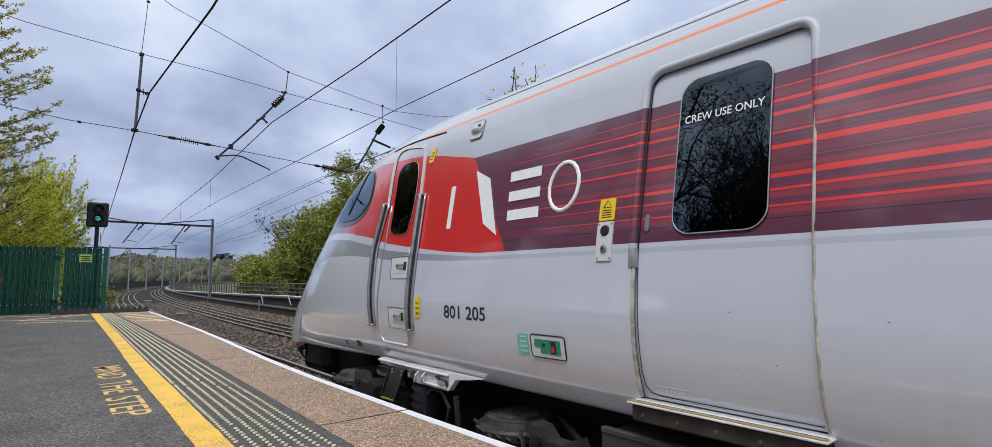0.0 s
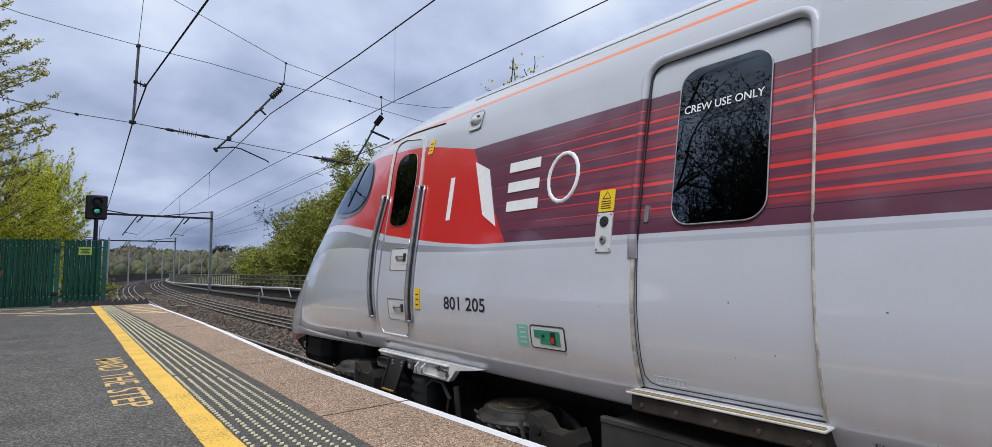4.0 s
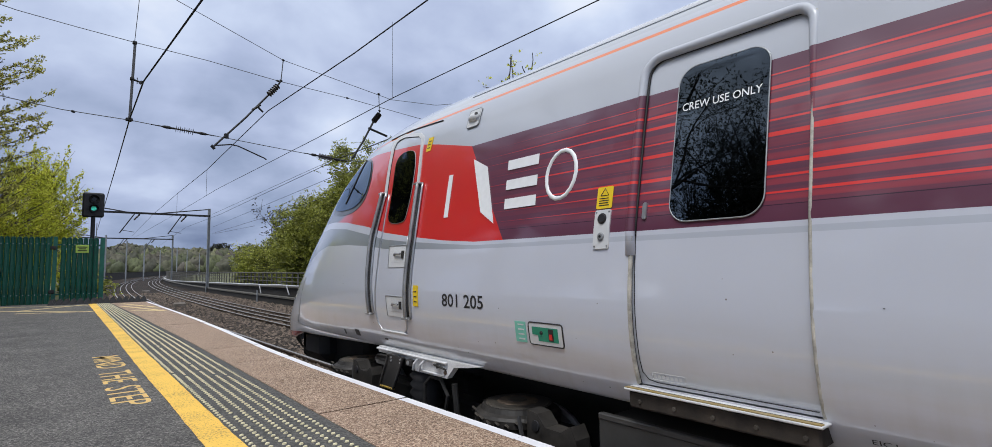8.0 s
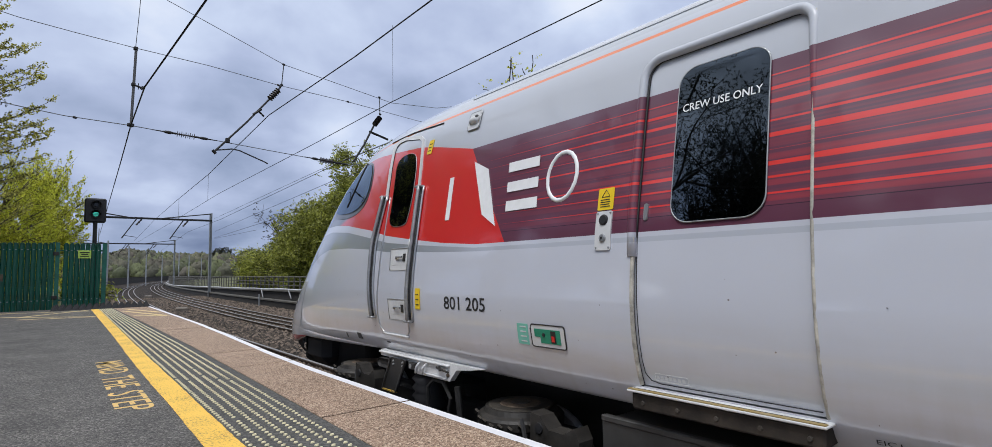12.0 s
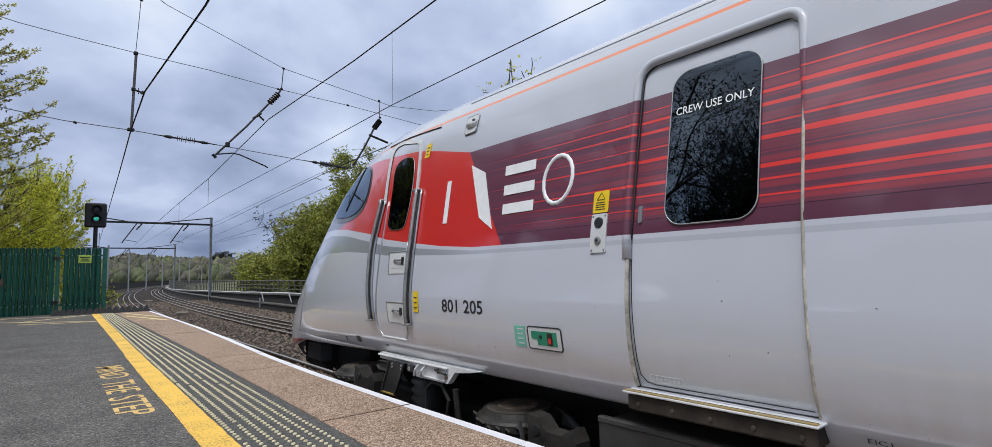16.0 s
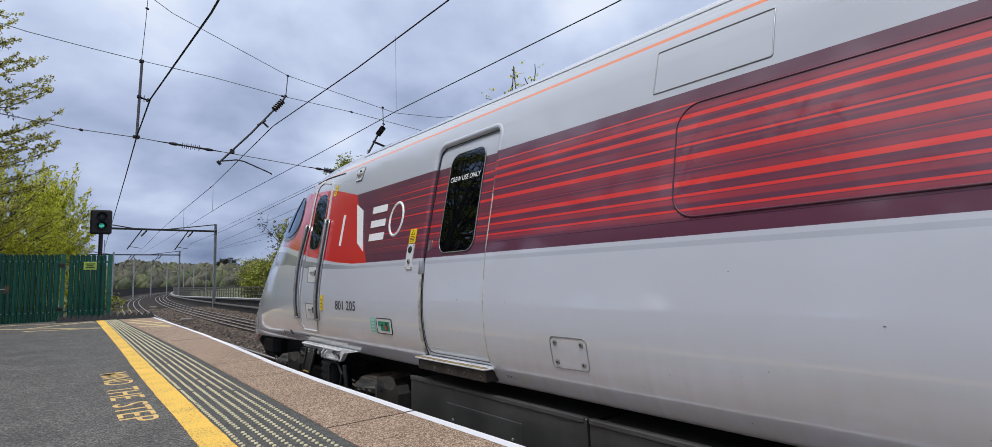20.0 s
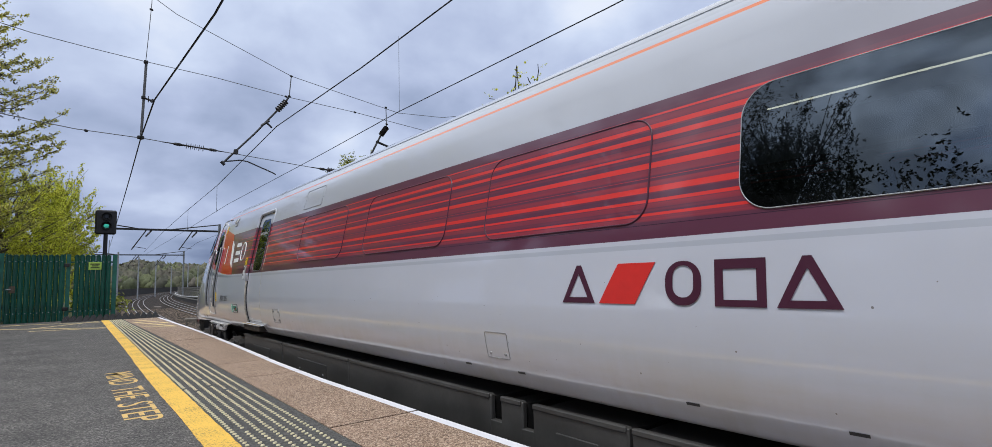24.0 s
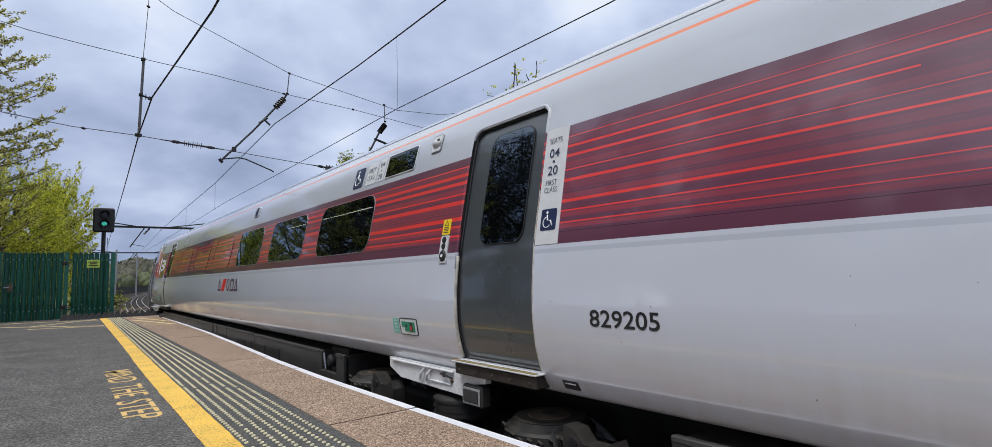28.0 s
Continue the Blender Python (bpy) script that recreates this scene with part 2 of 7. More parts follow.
    screen = ((y - edge + 0.06) / 0.22).clamp()
    c_band = mix(t, screen, c_band, (0.085, 0.092, 0.10))
    shell_lo = mix(t, Sock(t, body.outputs[0]), (0.535, 0.558, 0.632), (0.588, 0.613, 0.69))
    # streaked grime low down that also puts shade into the lower side
    dirt_shade = ((z * -1.0 + 0.78) / 0.45).clamp() * ((Sock(t, drip.outputs[0]) - 0.40) * 2.4).clamp() * ((Sock(t, body.outputs[0]) - 0.3) * 2.5).clamp()
    shell_lo = mix(t, dirt_shade * 0.5, shell_lo, (0.36, 0.32, 0.23))
    # tan film in long uneven bands: road dirt, and painted shade along the foot; small chips
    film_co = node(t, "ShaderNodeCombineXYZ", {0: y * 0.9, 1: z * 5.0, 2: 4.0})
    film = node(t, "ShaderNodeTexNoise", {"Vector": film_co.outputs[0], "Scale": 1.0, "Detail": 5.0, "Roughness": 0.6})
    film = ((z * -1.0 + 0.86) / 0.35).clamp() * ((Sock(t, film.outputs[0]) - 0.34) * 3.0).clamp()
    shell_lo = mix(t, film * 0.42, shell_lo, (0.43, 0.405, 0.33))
    chip_co = node(t, "ShaderNodeCombineXYZ", {0: y, 1: z, 2: 0.0})
    chips = node(t, "ShaderNodeTexVoronoi", {"Vector": chip_co.outputs[0], "Scale": 5.5, "Randomness": 1.0})
    chips.voronoi_dimensions = "2D"
    pick = node(t, "ShaderNodeSeparateColor", {0: chips.outputs["Color"]})
    chip = (Sock(t, pick.outputs[1]) * 0.028 - Sock(t, chips.outputs["Distance"])).gt(0.0) * Sock(t, pick.outputs[0]).gt(0.80) * z.lt(1.05)
    shell_lo = mix(t, chip * 0.8, shell_lo, (0.10, 0.075, 0.06))
    line = (head - z).gt(0.0) * (z - foot).gt(0.0)
    shell_lo = mix(t, line, shell_lo, mix(t, ((y - 2.6) / 1.6).clamp(), (0.46, 0.49, 0.56), (0.25, 0.275, 0.30)))
    shell_hi = mix(t, (z - 2.357).abs().lt(0.011), (0.475, 0.50, 0.555), (0.80, 0.20, 0.06))
    # grey-blue over the orange line paints in the roof's sky reflection
    shell_hi = mix(t, z.gt(2.415), shell_hi, (0.42, 0.445, 0.49))
    shell_hi = mix(t, (z - 2.50).abs().lt(0.006), shell_hi, (0.25, 0.26, 0.28))
    c = mix(t, z.gt(low), shell_lo, c_band)
    c = mix(t, z.gt(top), c, shell_hi)
    # the red buffer strip under the nose
    c = mix(t, ((y - 7.15) * -0.078 + 0.235 - z).gt(0.0) * y.gt(7.1), c, (0.42, 0.015, 0.02))
    t.links.new(c, b.inputs["Base Color"])
    b.inputs["Roughness"].default_value = 0.30 if gloss > 0.5 else 0.5
    b.inputs["Coat Weight"].default_value = min(1.0, gloss)
    b.inputs["Coat Roughness"].default_value = 0.03 if gloss > 1.5 else 0.06
    b.inputs["Coat IOR"].default_value = 1.5 if gloss > 1.5 else 1.65
    wav = node(t, "ShaderNodeTexNoise", {"Vector": tc, "Scale": 2.2, "Detail": 2.0})
    bp = node(t, "ShaderNodeBump", {"Strength": 0.06 if gloss < 1.5 else 0.02, "Distance": 0.012, "Height": wav.outputs[0]})
    t.links.new(bp.outputs[0], b.inputs["Normal"])
    t.links.new(bp.outputs[0], b.inputs["Coat Normal"])
    return m


def tinted_glass(name, tint, ior=2.0):
    m, t, b = material(name)
    t.nodes.remove(b)
    clear = node(t, "ShaderNodeBsdfTransparent", {0: (*tint, 1)})
    shine = node(t, "ShaderNodeBsdfGlossy", {"Color": (0.68, 0.83, 1, 1), "Roughness": 0.010})
    fr = node(t, "ShaderNodeFresnel", {"IOR": ior})
    mx = node(t, "ShaderNodeMixShader", {0: fr.outputs[0], 1: clear.outputs[0], 2: shine.outputs[0]})
    t.links.new(mx.outputs[0], t.nodes["Material Output"].inputs[0])
    return m


LIVERY = livery()
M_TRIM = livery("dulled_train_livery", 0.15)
M_BLANK = livery("livery_film_on_glass", 2.0)
M_CABGLASS = tinted_glass("dark_cab_glass", (0.10, 0.11, 0.115), 1.4)
M_GLASS = tinted_glass("tinted_train_glass", (0.10, 0.11, 0.115), 2.25)
M_DOORGLASS = tinted_glass("dark_door_glass", (0.08, 0.085, 0.09), 1.95)
M_RUBBER = plain("black_rubber", (0.018, 0.018, 0.02), 0.65)
M_SEAL = surface("grubby_door_seal", (0.42, 0.40, 0.35), 0.6, var=0.4, scale=14, grain=80, gvar=0.3)
M_ALU = plain("brushed_aluminium", (0.55, 0.56, 0.57), 0.32, 0.9)
M_STEEL = surface("dull_steel", (0.33, 0.34, 0.35), 0.45, 0.6, scale=8)
M_INNER = plain("unlit_interior_black", (0.035, 0.034, 0.036), 0.8)
M_GREYDOOR = surface("slate_grey_door_paint", (0.050, 0.058, 0.064), 0.3, var=0.06, scale=1.5, grain=20, gvar=0.04, bump=0.0, coat=1.0)
M_UNDER = surface("grimy_underframe", (0.020, 0.019, 0.018), 0.7, var=0.5, scale=5, grain=50, bump=0.3)
M_CAST = surface("dusty_brown_casting", (0.052, 0.045, 0.036), 0.75, var=0.5, scale=7, grain=60, bump=0.3)
M_RUSTSTEP = surface("rusty_black_step_front", (0.016, 0.012, 0.009), 0.75, var=0.6, scale=8, grain=60, bump=0.3, tint=(0.026, 0.020, 0.015))
M_CHARCOAL = surface("charcoal_screen_surround", (0.06, 0.064, 0.07), 0.35, var=0.15, scale=4, grain=30, bump=0.05, coat=0.6)
M_SKIRT = surface("charcoal_skirt_panel", (0.044, 0.043, 0.041), 0.5, var=0.3, scale=3, grain=30, bump=0.08)
M_GRIME = surface("oily_dark_casting", (0.026, 0.023, 0.020), 0.6, var=0.5, scale=7, grain=60, bump=0.3)
M_BRACKET = surface("pale_grey_casting", (0.62, 0.63, 0.64), 0.45, var=0.12, scale=6, grain=60, bump=0.1)
M_RUST = surface("rusty_iron", (0.12, 0.088, 0.062), 0.8, var=0.5, scale=12, grain=70)
M_YELLOW = plain("yellow_vinyl", (0.80, 0.56, 0.02), 0.4)
M_WHITE = plain("white_vinyl", (0.80, 0.81, 0.82), 0.4)
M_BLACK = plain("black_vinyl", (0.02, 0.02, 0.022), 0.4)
M_NAVY = plain("navy_vinyl", (0.012, 0.022, 0.07), 0.4)
M_MAROON = plain("plum_vinyl", (0.065, 0.014, 0.034), 0.4)
M_RED = plain("red_vinyl", (0.66, 0.03, 0.025), 0.4)
M_NOSING = surface("worn_ochre_nosing", (0.46, 0.31, 0.07), 0.6, var=0.4, scale=14, grain=90, gvar=0.3, tint=(0.22, 0.18, 0.10))
M_FOOT = worn_paint("scuffed_yellow_foot", (0.55, 0.36, 0.04), (0.05, 0.04, 0.03), 0.55, 60)
M_MINT = plain("mint_green_vinyl", (0.18, 0.52, 0.42), 0.5)
M_GREEN = plain("green_valve_paint", (0.02, 0.25, 0.15), 0.5)
M_SILVER = plain("pale_grey_vinyl", (0.60, 0.61, 0.62), 0.4)
M_RINGLIGHT = plain("soft_yellow_ceiling_light", (1.0, 0.95, 0.68), 0.5, emit=2.5)
M_STRIPLIGHT = plain("warm_strip_light", (1.0, 0.95, 0.72), 0.5, emit=4.5)
M_ASPHALT = aggregate("platform_asphalt", [(0.022, 0.021, 0.019), (0.057, 0.054, 0.050), (0.082, 0.078, 0.073), (0.112, 0.106, 0.099), (0.22, 0.208, 0.19)], 100.0, stain=0.7, bump=0.8)
M_COPING = aggregate("pink_aggregate_coping", [(0.085, 0.052, 0.034), (0.23, 0.150, 0.102), (0.335, 0.232, 0.163), (0.58, 0.455, 0.345)], 118.0, stain=0.34, bump=0.8)
M_TACTILE = aggregate("dark_tactile_paving", [(0.036, 0.036, 0.034), (0.068, 0.067, 0.063), (0.115, 0.112, 0.105)], 85.0, stain=0.25, bump=0.8)
M_STUD = worn_paint("cream_stud_paint", (0.80, 0.73, 0.48), (0.12, 0.115, 0.10), 0.66, 60)
M_YLINE = worn_paint("yellow_line_paint", (0.88, 0.545, 0.085), (0.22, 0.14, 0.05), 0.62, 60)
M_HATCH = worn_paint("cream_hatching_paint", (0.78, 0.60, 0.28), (0.10, 0.09, 0.07), 0.62, 20)
M_YWORD = worn_paint("faded_yellow_lettering", (0.74, 0.50, 0.17), (0.085, 0.08, 0.075), 0.66, 34)
M_WLINE = worn_paint("white_edge_paint", (0.80, 0.80, 0.84), (0.30, 0.26, 0.24), 0.72, 22)
M_BALLAST = aggregate("brown_ballast", [(0.004, 0.003, 0.0025), (0.012, 0.009, 0.007), (0.032, 0.025, 0.019), (0.085, 0.066, 0.052)], 18.0, stain=0.4, bump=1.0, spec=0.12)
M_STONE = leafy("ballast_stone", (0.010, 0.008, 0.006), (0.145, 0.112, 0.088), 0.9, 0.0)
M_RAILTOP = plain("polished_rail_head", (0.36, 0.34, 0.32), 0.45, 0.9)
M_RAILSIDE = surface("brown_rail_side", (0.075, 0.052, 0.038), 0.8, var=0.4, scale=10)
M_SLEEPER = surface("stained_sleeper", (0.16, 0.14, 0.12), 0.9, var=0.35, scale=5, grain=60, per_piece=0.4)
# near-black base carries the shade under the retaining wall's overhang
M_WALL = surface("darkened_viaduct_stone", (0.020, 0.018, 0.016), 0.9, var=0.4, scale=1.2, grain=18, bump=0.5, depth=0.02)
M_GALV = surface("galvanised_steel", (0.30, 0.315, 0.33), 0.55, 0.3, var=0.2, scale=6, grain=40)
M_PIPE = surface("whitewashed_cable_pipe", (0.55, 0.56, 0.57), 0.6, var=0.2, scale=4)
M_RAILING = surface("weathered_grey_railing", (0.105, 0.10, 0.088), 0.8, 0.0, var=0.4, scale=6)
M_DARKSTEEL = surface("weathered_dark_steel", (0.013, 0.013, 0.014), 0.65, 0.0, var=0.3)
M_WIRE = plain("dark_contact_wire", (0.02, 0.02, 0.022), 0.6, 0.3)
M_DROP = surface("dull_grey_tube", (0.10, 0.10, 0.105), 0.55, 0.3, scale=8)
M_SPAN = plain("weathered_span_wire", (0.11, 0.115, 0.12), 0.6, 0.3)
M_PORCELAIN = plain("brown_insulator", (0.035, 0.028, 0.026), 0.3)
M_FENCE = surface("green_fence_paint", (0.005, 0.078, 0.052), 0.45, var=0.3, scale=3, grain=40, gvar=0.15, bump=0.1, per_piece=0.3)
M_FPOST = surface("sea_green_post_paint", (0.012, 0.115, 0.080), 0.5, var=0.3, scale=4)
M_SIGNAL = plain("matt_black_signal", (0.014, 0.014, 0.016), 0.6)
M_LENS = plain("dark_lens", (0.01, 0.012, 0.015), 0.12)
M_GOLAMP = plain("lit_green_aspect", (0.05, 0.55, 0.42), 0.4, emit=0.8)
M_LIME = plain("lime_sign_face", (0.42, 0.60, 0.10), 0.5)
M_BARK = surface("grey_bark", (0.085, 0.070, 0.055), 0.9, var=0.4, scale=6, grain=40, bump=0.6, depth=0.02)
M_SPRING = leafy("spring_leaves", (0.17, 0.19, 0.024), (0.74, 0.72, 0.10), patch=(0.78, 0.84, 0.62), size=0.8, glow=0.48)
M_OLIVE = leafy("young_olive_leaves", (0.11, 0.11, 0.035), (0.58, 0.55, 0.14), glow=0.45)
M_LEAF = leafy("fresh_green_leaves", (0.08, 0.105, 0.018), (0.43, 0.45, 0.085), patch=(0.6, 0.6, 0.6), size=1.1, glow=0.3)
# base lowered so crowns mirrored in the windows look backlit
M_DULL = leafy("darkened_olive_leaves", (0.014, 0.016, 0.008), (0.038, 0.040, 0.017), glow=0.12)
M_FARLEAF, ft_, fb_ = material("far_wood_leaves")
fr_ = Sock(ft_, node(ft_, "ShaderNodeNewGeometry").outputs["Random Per Island"])
fc_ = ramp(ft_, fr_, [(0.0, (0.040, 0.044, 0.028)), (0.2, (0.075, 0.066, 0.052)), (0.45, (0.056, 0.066, 0.030)), (0.7, (0.080, 0.092, 0.038)), (0.85, (0.080, 0.070, 0.058)), (1.0, (0.125, 0.138, 0.052))])
fn_ = node(ft_, "ShaderNodeTexNoise", {"Vector": node(ft_, "ShaderNodeTexCoord").outputs["Object"], "Scale": 0.9, "Detail": 3.0})
fm_ = node(ft_, "ShaderNodeVectorMath", {0: fc_}, operation="SCALE")
ft_.links.new((Sock(ft_, fn_.outputs[0]) * 1.4 + 0.4).s, fm_.inputs[3])
ft_.links.new(fm_.outputs[0], fb_.inputs["Base Color"])
fb_.inputs["Roughness"].default_value = 0.8
M_GRASS = surface("rough_grass", (0.075, 0.095, 0.03), 0.95, var=0.4, scale=0.6, grain=8, bump=0.6, depth=0.05, tint=(0.10, 0.10, 0.045))


# --- building helpers ---
def part(name, bm, mat, parent=None, label="", smooth=False):
    """Links a bmesh as one mesh object under a thing or a part."""
    me = bpy.data.meshes.new(name)
    if smooth:
        for f in bm.faces:
            f.smooth = True
    bm.to_mesh(me)
    bm.free()
    for x in (mat if isinstance(mat, (list, tuple)) else [mat]):
        me.materials.append(x)
    ob = new(name, me)
    ob.parent = parent
    if label:
        tagged(ob, label)
    return ob


def pydata(name, verts, faces, mat, parent=None, smooth=False):
    me = bpy.data.meshes.new(name)
    me.from_pydata(verts, [], faces)
    if smooth:
        me.polygons.foreach_set("use_smooth", [True] * len(me.polygons))
    me.materials.append(mat)
    ob = new(name, me)
    ob.parent = parent
    return ob


def thing(name, label, category, group="", kind="", at=None):
    e = new(name)
    e.empty_display_size = 0.2
    if at:
        e.location = at
    return tagged(e, label, category, group, kind)


def box(bm, x0, x1, y0, y1, z0, z1, bevel=0.0):
    """Adds a box, its edges bevelled, to bm."""
    r = bmesh.ops.create_cube(bm, size=1.0)
    vs = r["verts"]
    for v in vs:
        v.co = Vector(((x0 + x1) / 2 + v.co.x * (x1 - x0), (y0 + y1) / 2 + v.co.y * (y1 - y0), (z0 + z1) / 2 + v.co.z * (z1 - z0)))
    if bevel:
        es = list({e for v in vs for e in v.link_edges})
        bmesh.ops.bevel(bm, geom=es, offset=bevel, segments=1, affect="EDGES")
    return bm


def tube(bm, pts, r0, r1=None, n=8, cap=True):
    """Adds a tapered tube along points to bm."""
    pts = [Vector(p) for p in pts]
    r1 = r0 if r1 is None else r1
    rings = []
    for i, p in enumerate(pts):
        d = (pts[min(i + 1, len(pts) - 1)] - pts[max(i - 1, 0)]).normalized()
        a = d.orthogonal().normalized() if i == 0 else (a - d * a.dot(d)).normalized()
        b = d.cross(a)
        r = r0[i] if isinstance(r0, list) else r0 + (r1 - r0) * i / max(1, len(pts) - 1)
        rings.append([bm.verts.new(p + (a * math.cos(2 * math.pi * k / n) + b * math.sin(2 * math.pi * k / n)) * r) for k in range(n)])
    for s, e in zip(rings, rings[1:]):
        for k in range(n):
            bm.faces.new((s[k], s[(k + 1) % n], e[(k + 1) % n], e[k]))
    if cap:
        bm.faces.new(rings[0][::-1])
        bm.faces.new(rings[-1])
    return bm


def lathe(bm, axis0, axis1, outline, n=16):
    """Adds a turned shape: outline holds (share of the axis, radius)."""
    a, b = Vector(axis0), Vector(axis1)
    d = (b - a).normalized()
    u = d.orthogonal().normalized()
    w = d.cross(u)
    rings = [[bm.verts.new(a + (b - a) * s + (u * math.cos(2 * math.pi * k / n) + w * math.sin(2 * math.pi * k / n)) * r) for k in range(n)] for s, r in outline]
    for p, q in zip(rings, rings[1:]):
        for k in range(n):
            bm.faces.new((p[k], p[(k + 1) % n], q[(k + 1) % n], q[k]))
    bm.faces.new(rings[0][::-1])
    bm.faces.new(rings[-1])
    return bm


def B():
    return bmesh.new()


# --- the line of the railway: straight by the platform, then a long curve to the right ---
TRACK_X, RAIL_Z = 3.67, -0.92


def bend(y):
    """The line of the viaduct's walls."""
    return TRACK_X + max(0.0, y - 22.0) ** 2 / 1500.0


def centre(y):
    """The line of the near track, which swings a little more to the right."""
    return bend(y) + 0.02 * max(0.0, y - 25.0)


def edge_x(y):
    return float(np.interp(y, [-30, 0, 2.3, 3.7, 5.6, 7.2, 8.6, 9.9, 12.6, 16.3, 21.0, 24], [2.2, 2.2, 2.2, 2.17, 2.15, 2.18, 2.235, 2.295, 2.375, 2.43, 2.485, 2.5]))


def coping_x(y):
    return float(np.interp(y, [-30, 3.0, 4.9, 9.0, 13.6, 20.7, 24], [1.46, 1.46, 1.495, 1.55, 1.545, 1.50, 1.48]))


def yellow_r(y):
    return float(np.interp(y, [-30, 3.4, 7.6, 9.9, 21, 24], [0.90, 0.903, 0.945, 0.975, 1.14, 1.16]))


def yellow_l(y):
    return float(np.interp(y, [-30, 3.7, 7.6, 10.9, 21, 24], [0.715, 0.722, 0.755, 0.815, 0.94, 0.95]))


def ribbon(bm, fl, fr, ys, z, thick=0.0):
    """A strip on the platform between two side lines."""
    top = [(bm.verts.new((fl(y), y, z)), bm.verts.new((fr(y), y, z))) for y in ys]
    for (a, b), (c, d) in zip(top, top[1:]):
        bm.faces.new((a, b, d, c))
    if thick:
        low = [(bm.verts.new((fl(y), y, z - thick)), bm.verts.new((fr(y), y, z - thick))) for y in ys]
        for (a, b), (c, d), (e, f), (g, h) in zip(top, top[1:], low, low[1:]):
            bm.faces.new((a, c, g, e))
            bm.faces.new((b, f, h, d))
        for t, l in ((top[0], low[0]), (top[-1], low[-1])):
            bm.faces.new((t[0], l[0], l[1], t[1]))
    return bm


YS = [y * 0.5 for y in range(-50, 45)]
END = 21.8

# --- ground: one sheet to the horizon ---
bm = B()
for i, (x0, x1) in enumerate(((-2500, 2500),)):
    vs = [bm.verts.new(p) for p in ((x0, -2500, RAIL_Z - 0.22), (x1, -2500, RAIL_Z - 0.22), (x1, 2500, RAIL_Z - 0.22), (x0, 2500, RAIL_Z - 0.22))]
    bm.faces.new(vs)
tagged(part("ground", bm, M_GRASS), "rough grassy ground out to the horizon", "ground", kind="structure")

# ballast bed along both tracks
bm = B()
ys = [-30 + 4 * i for i in range(90)]
rows_ = []
for y in ys:
    c = bend(y)
    rows_.append([bm.verts.new((c + dx, y, RAIL_Z + dz)) for dx, dz in ((-3.4, -0.19), (-1.6, -0.13), (0.0, -0.12), (1.7, -0.09), (3.4, -0.12), (5.1, -0.12), (6.6, -0.15), (7.2, -0.18))])
for p, q in zip(rows_, rows_[1:]):
    for k in range(len(p) - 1):
        bm.faces.new((p[k], p[k + 1], q[k + 1], q[k]))
tagged(part("ballast_bed", bm, M_BALLAST), "bed of brown crushed stone under the tracks", "ballast", kind="structure")

# loose stones on top of it
rng = np.random.default_rng(5)
N = 34000
oct_ = np.array([(1, 0, 0), (0, 1, 0), (-1, 0, 0), (0, -1, 0), (0, 0, 1), (0, 0, -1)], float)
tri = [(0, 1, 4), (1, 2, 4), (2, 3, 4), (3, 0, 4), (1, 0, 5), (2, 1, 5), (3, 2, 5), (0, 3, 5)]
yy = 7.0 + 50.0 * rng.random(N) ** 1.6
xx = np.array([centre(y) for y in yy]) - 1.2 + 7.9 * rng.random(N)
keep = [(x, y) for x, y in zip(xx, yy)]
V, F = [], []
for x, y in keep:
    s = 0.034 + 0.062 * rng.random() ** 2
    o = oct_ * s * (0.7 + 0.6 * rng.random((6, 3)))
    a = rng.random() * 6.28
    R_ = np.array([[math.cos(a), -math.sin(a), 0], [math.sin(a), math.cos(a), 0], [0, 0, 0.8]])
    o = o @ R_.T + (x, y, RAIL_Z - 0.112)
    k = len(V)
    V.extend(o.tolist())
    F.extend((k + i, k + j, k + l) for i, j, l in tri)
tagged(pydata("ballast_stones", V, F, M_STONE), "loose brown ballast stones between the rails", "stones", kind="stuff")

# --- platform ---
plat = thing("platform", "asphalt station platform with a pale stone edge", "platform", kind="structure")
bm = ribbon(B(), lambda y: -9.0, yellow_l, [y for y in YS if y <= 21.5] + [END], 0.0, 1.15)
part("asphalt_surface", bm, M_ASPHALT, plat)
bm = ribbon(B(), lambda y: yellow_l(y), lambda y: coping_x(y), [y for y in YS if y <= 21.5] + [END], -0.004, 0.5)
part("tactile_strip", bm, M_TACTILE, plat, "dark paving strip with rows of raised cream studs")
jag = np.random.default_rng(8)
rag = np.cumsum(jag.normal(0, 1, (2, 700)), axis=1)
rag = 0.0014 * (rag - np.array([np.convolve(q, np.ones(31) / 31, "same") for q in rag])).clip(-3, 3)


def ragged(fn, row):
    return lambda y: fn(y) + float(rag[row, int((y + 10) / 0.05) % 700])


bm = ribbon(B(), ragged(yellow_l, 0), ragged(yellow_r, 1), [-9.0 + y * 0.05 for y in range(0, 612)], 0.002)
part("yellow_line", bm, M_YLINE, plat, "worn yellow safety line")

# raised studs in seven rows
V, F = [], []
prof8 = [(math.cos(k * math.pi / 3), math.sin(k * math.pi / 3)) for k in range(6)]
for r in range(7):
    y = -9.0
    while y < 21.4:
        f = 0.055 + 0.86 * (r / 6.6)
        x = yellow_r(y) + (coping_x(y) - yellow_r(y)) * f
        j = 0.003 * (rng.random(2) - 0.5)
        if rng.random() > 0.015:
            k = len(V)
            V.extend((x + j[0] + cx * 0.0145, y + j[1] + cy * 0.0115, -0.003) for cx, cy in prof8)
            V.extend((x + j[0] + cx * 0.0120, y + j[1] + cy * 0.0085, 0.0055) for cx, cy in prof8)
            F.extend((k + i, k + (i + 1) % 6, k + 6 + (i + 1) % 6, k + 6 + i) for i in range(6))
            F.append(tuple(k + 6 + i for i in range(6)))
        y += 0.067
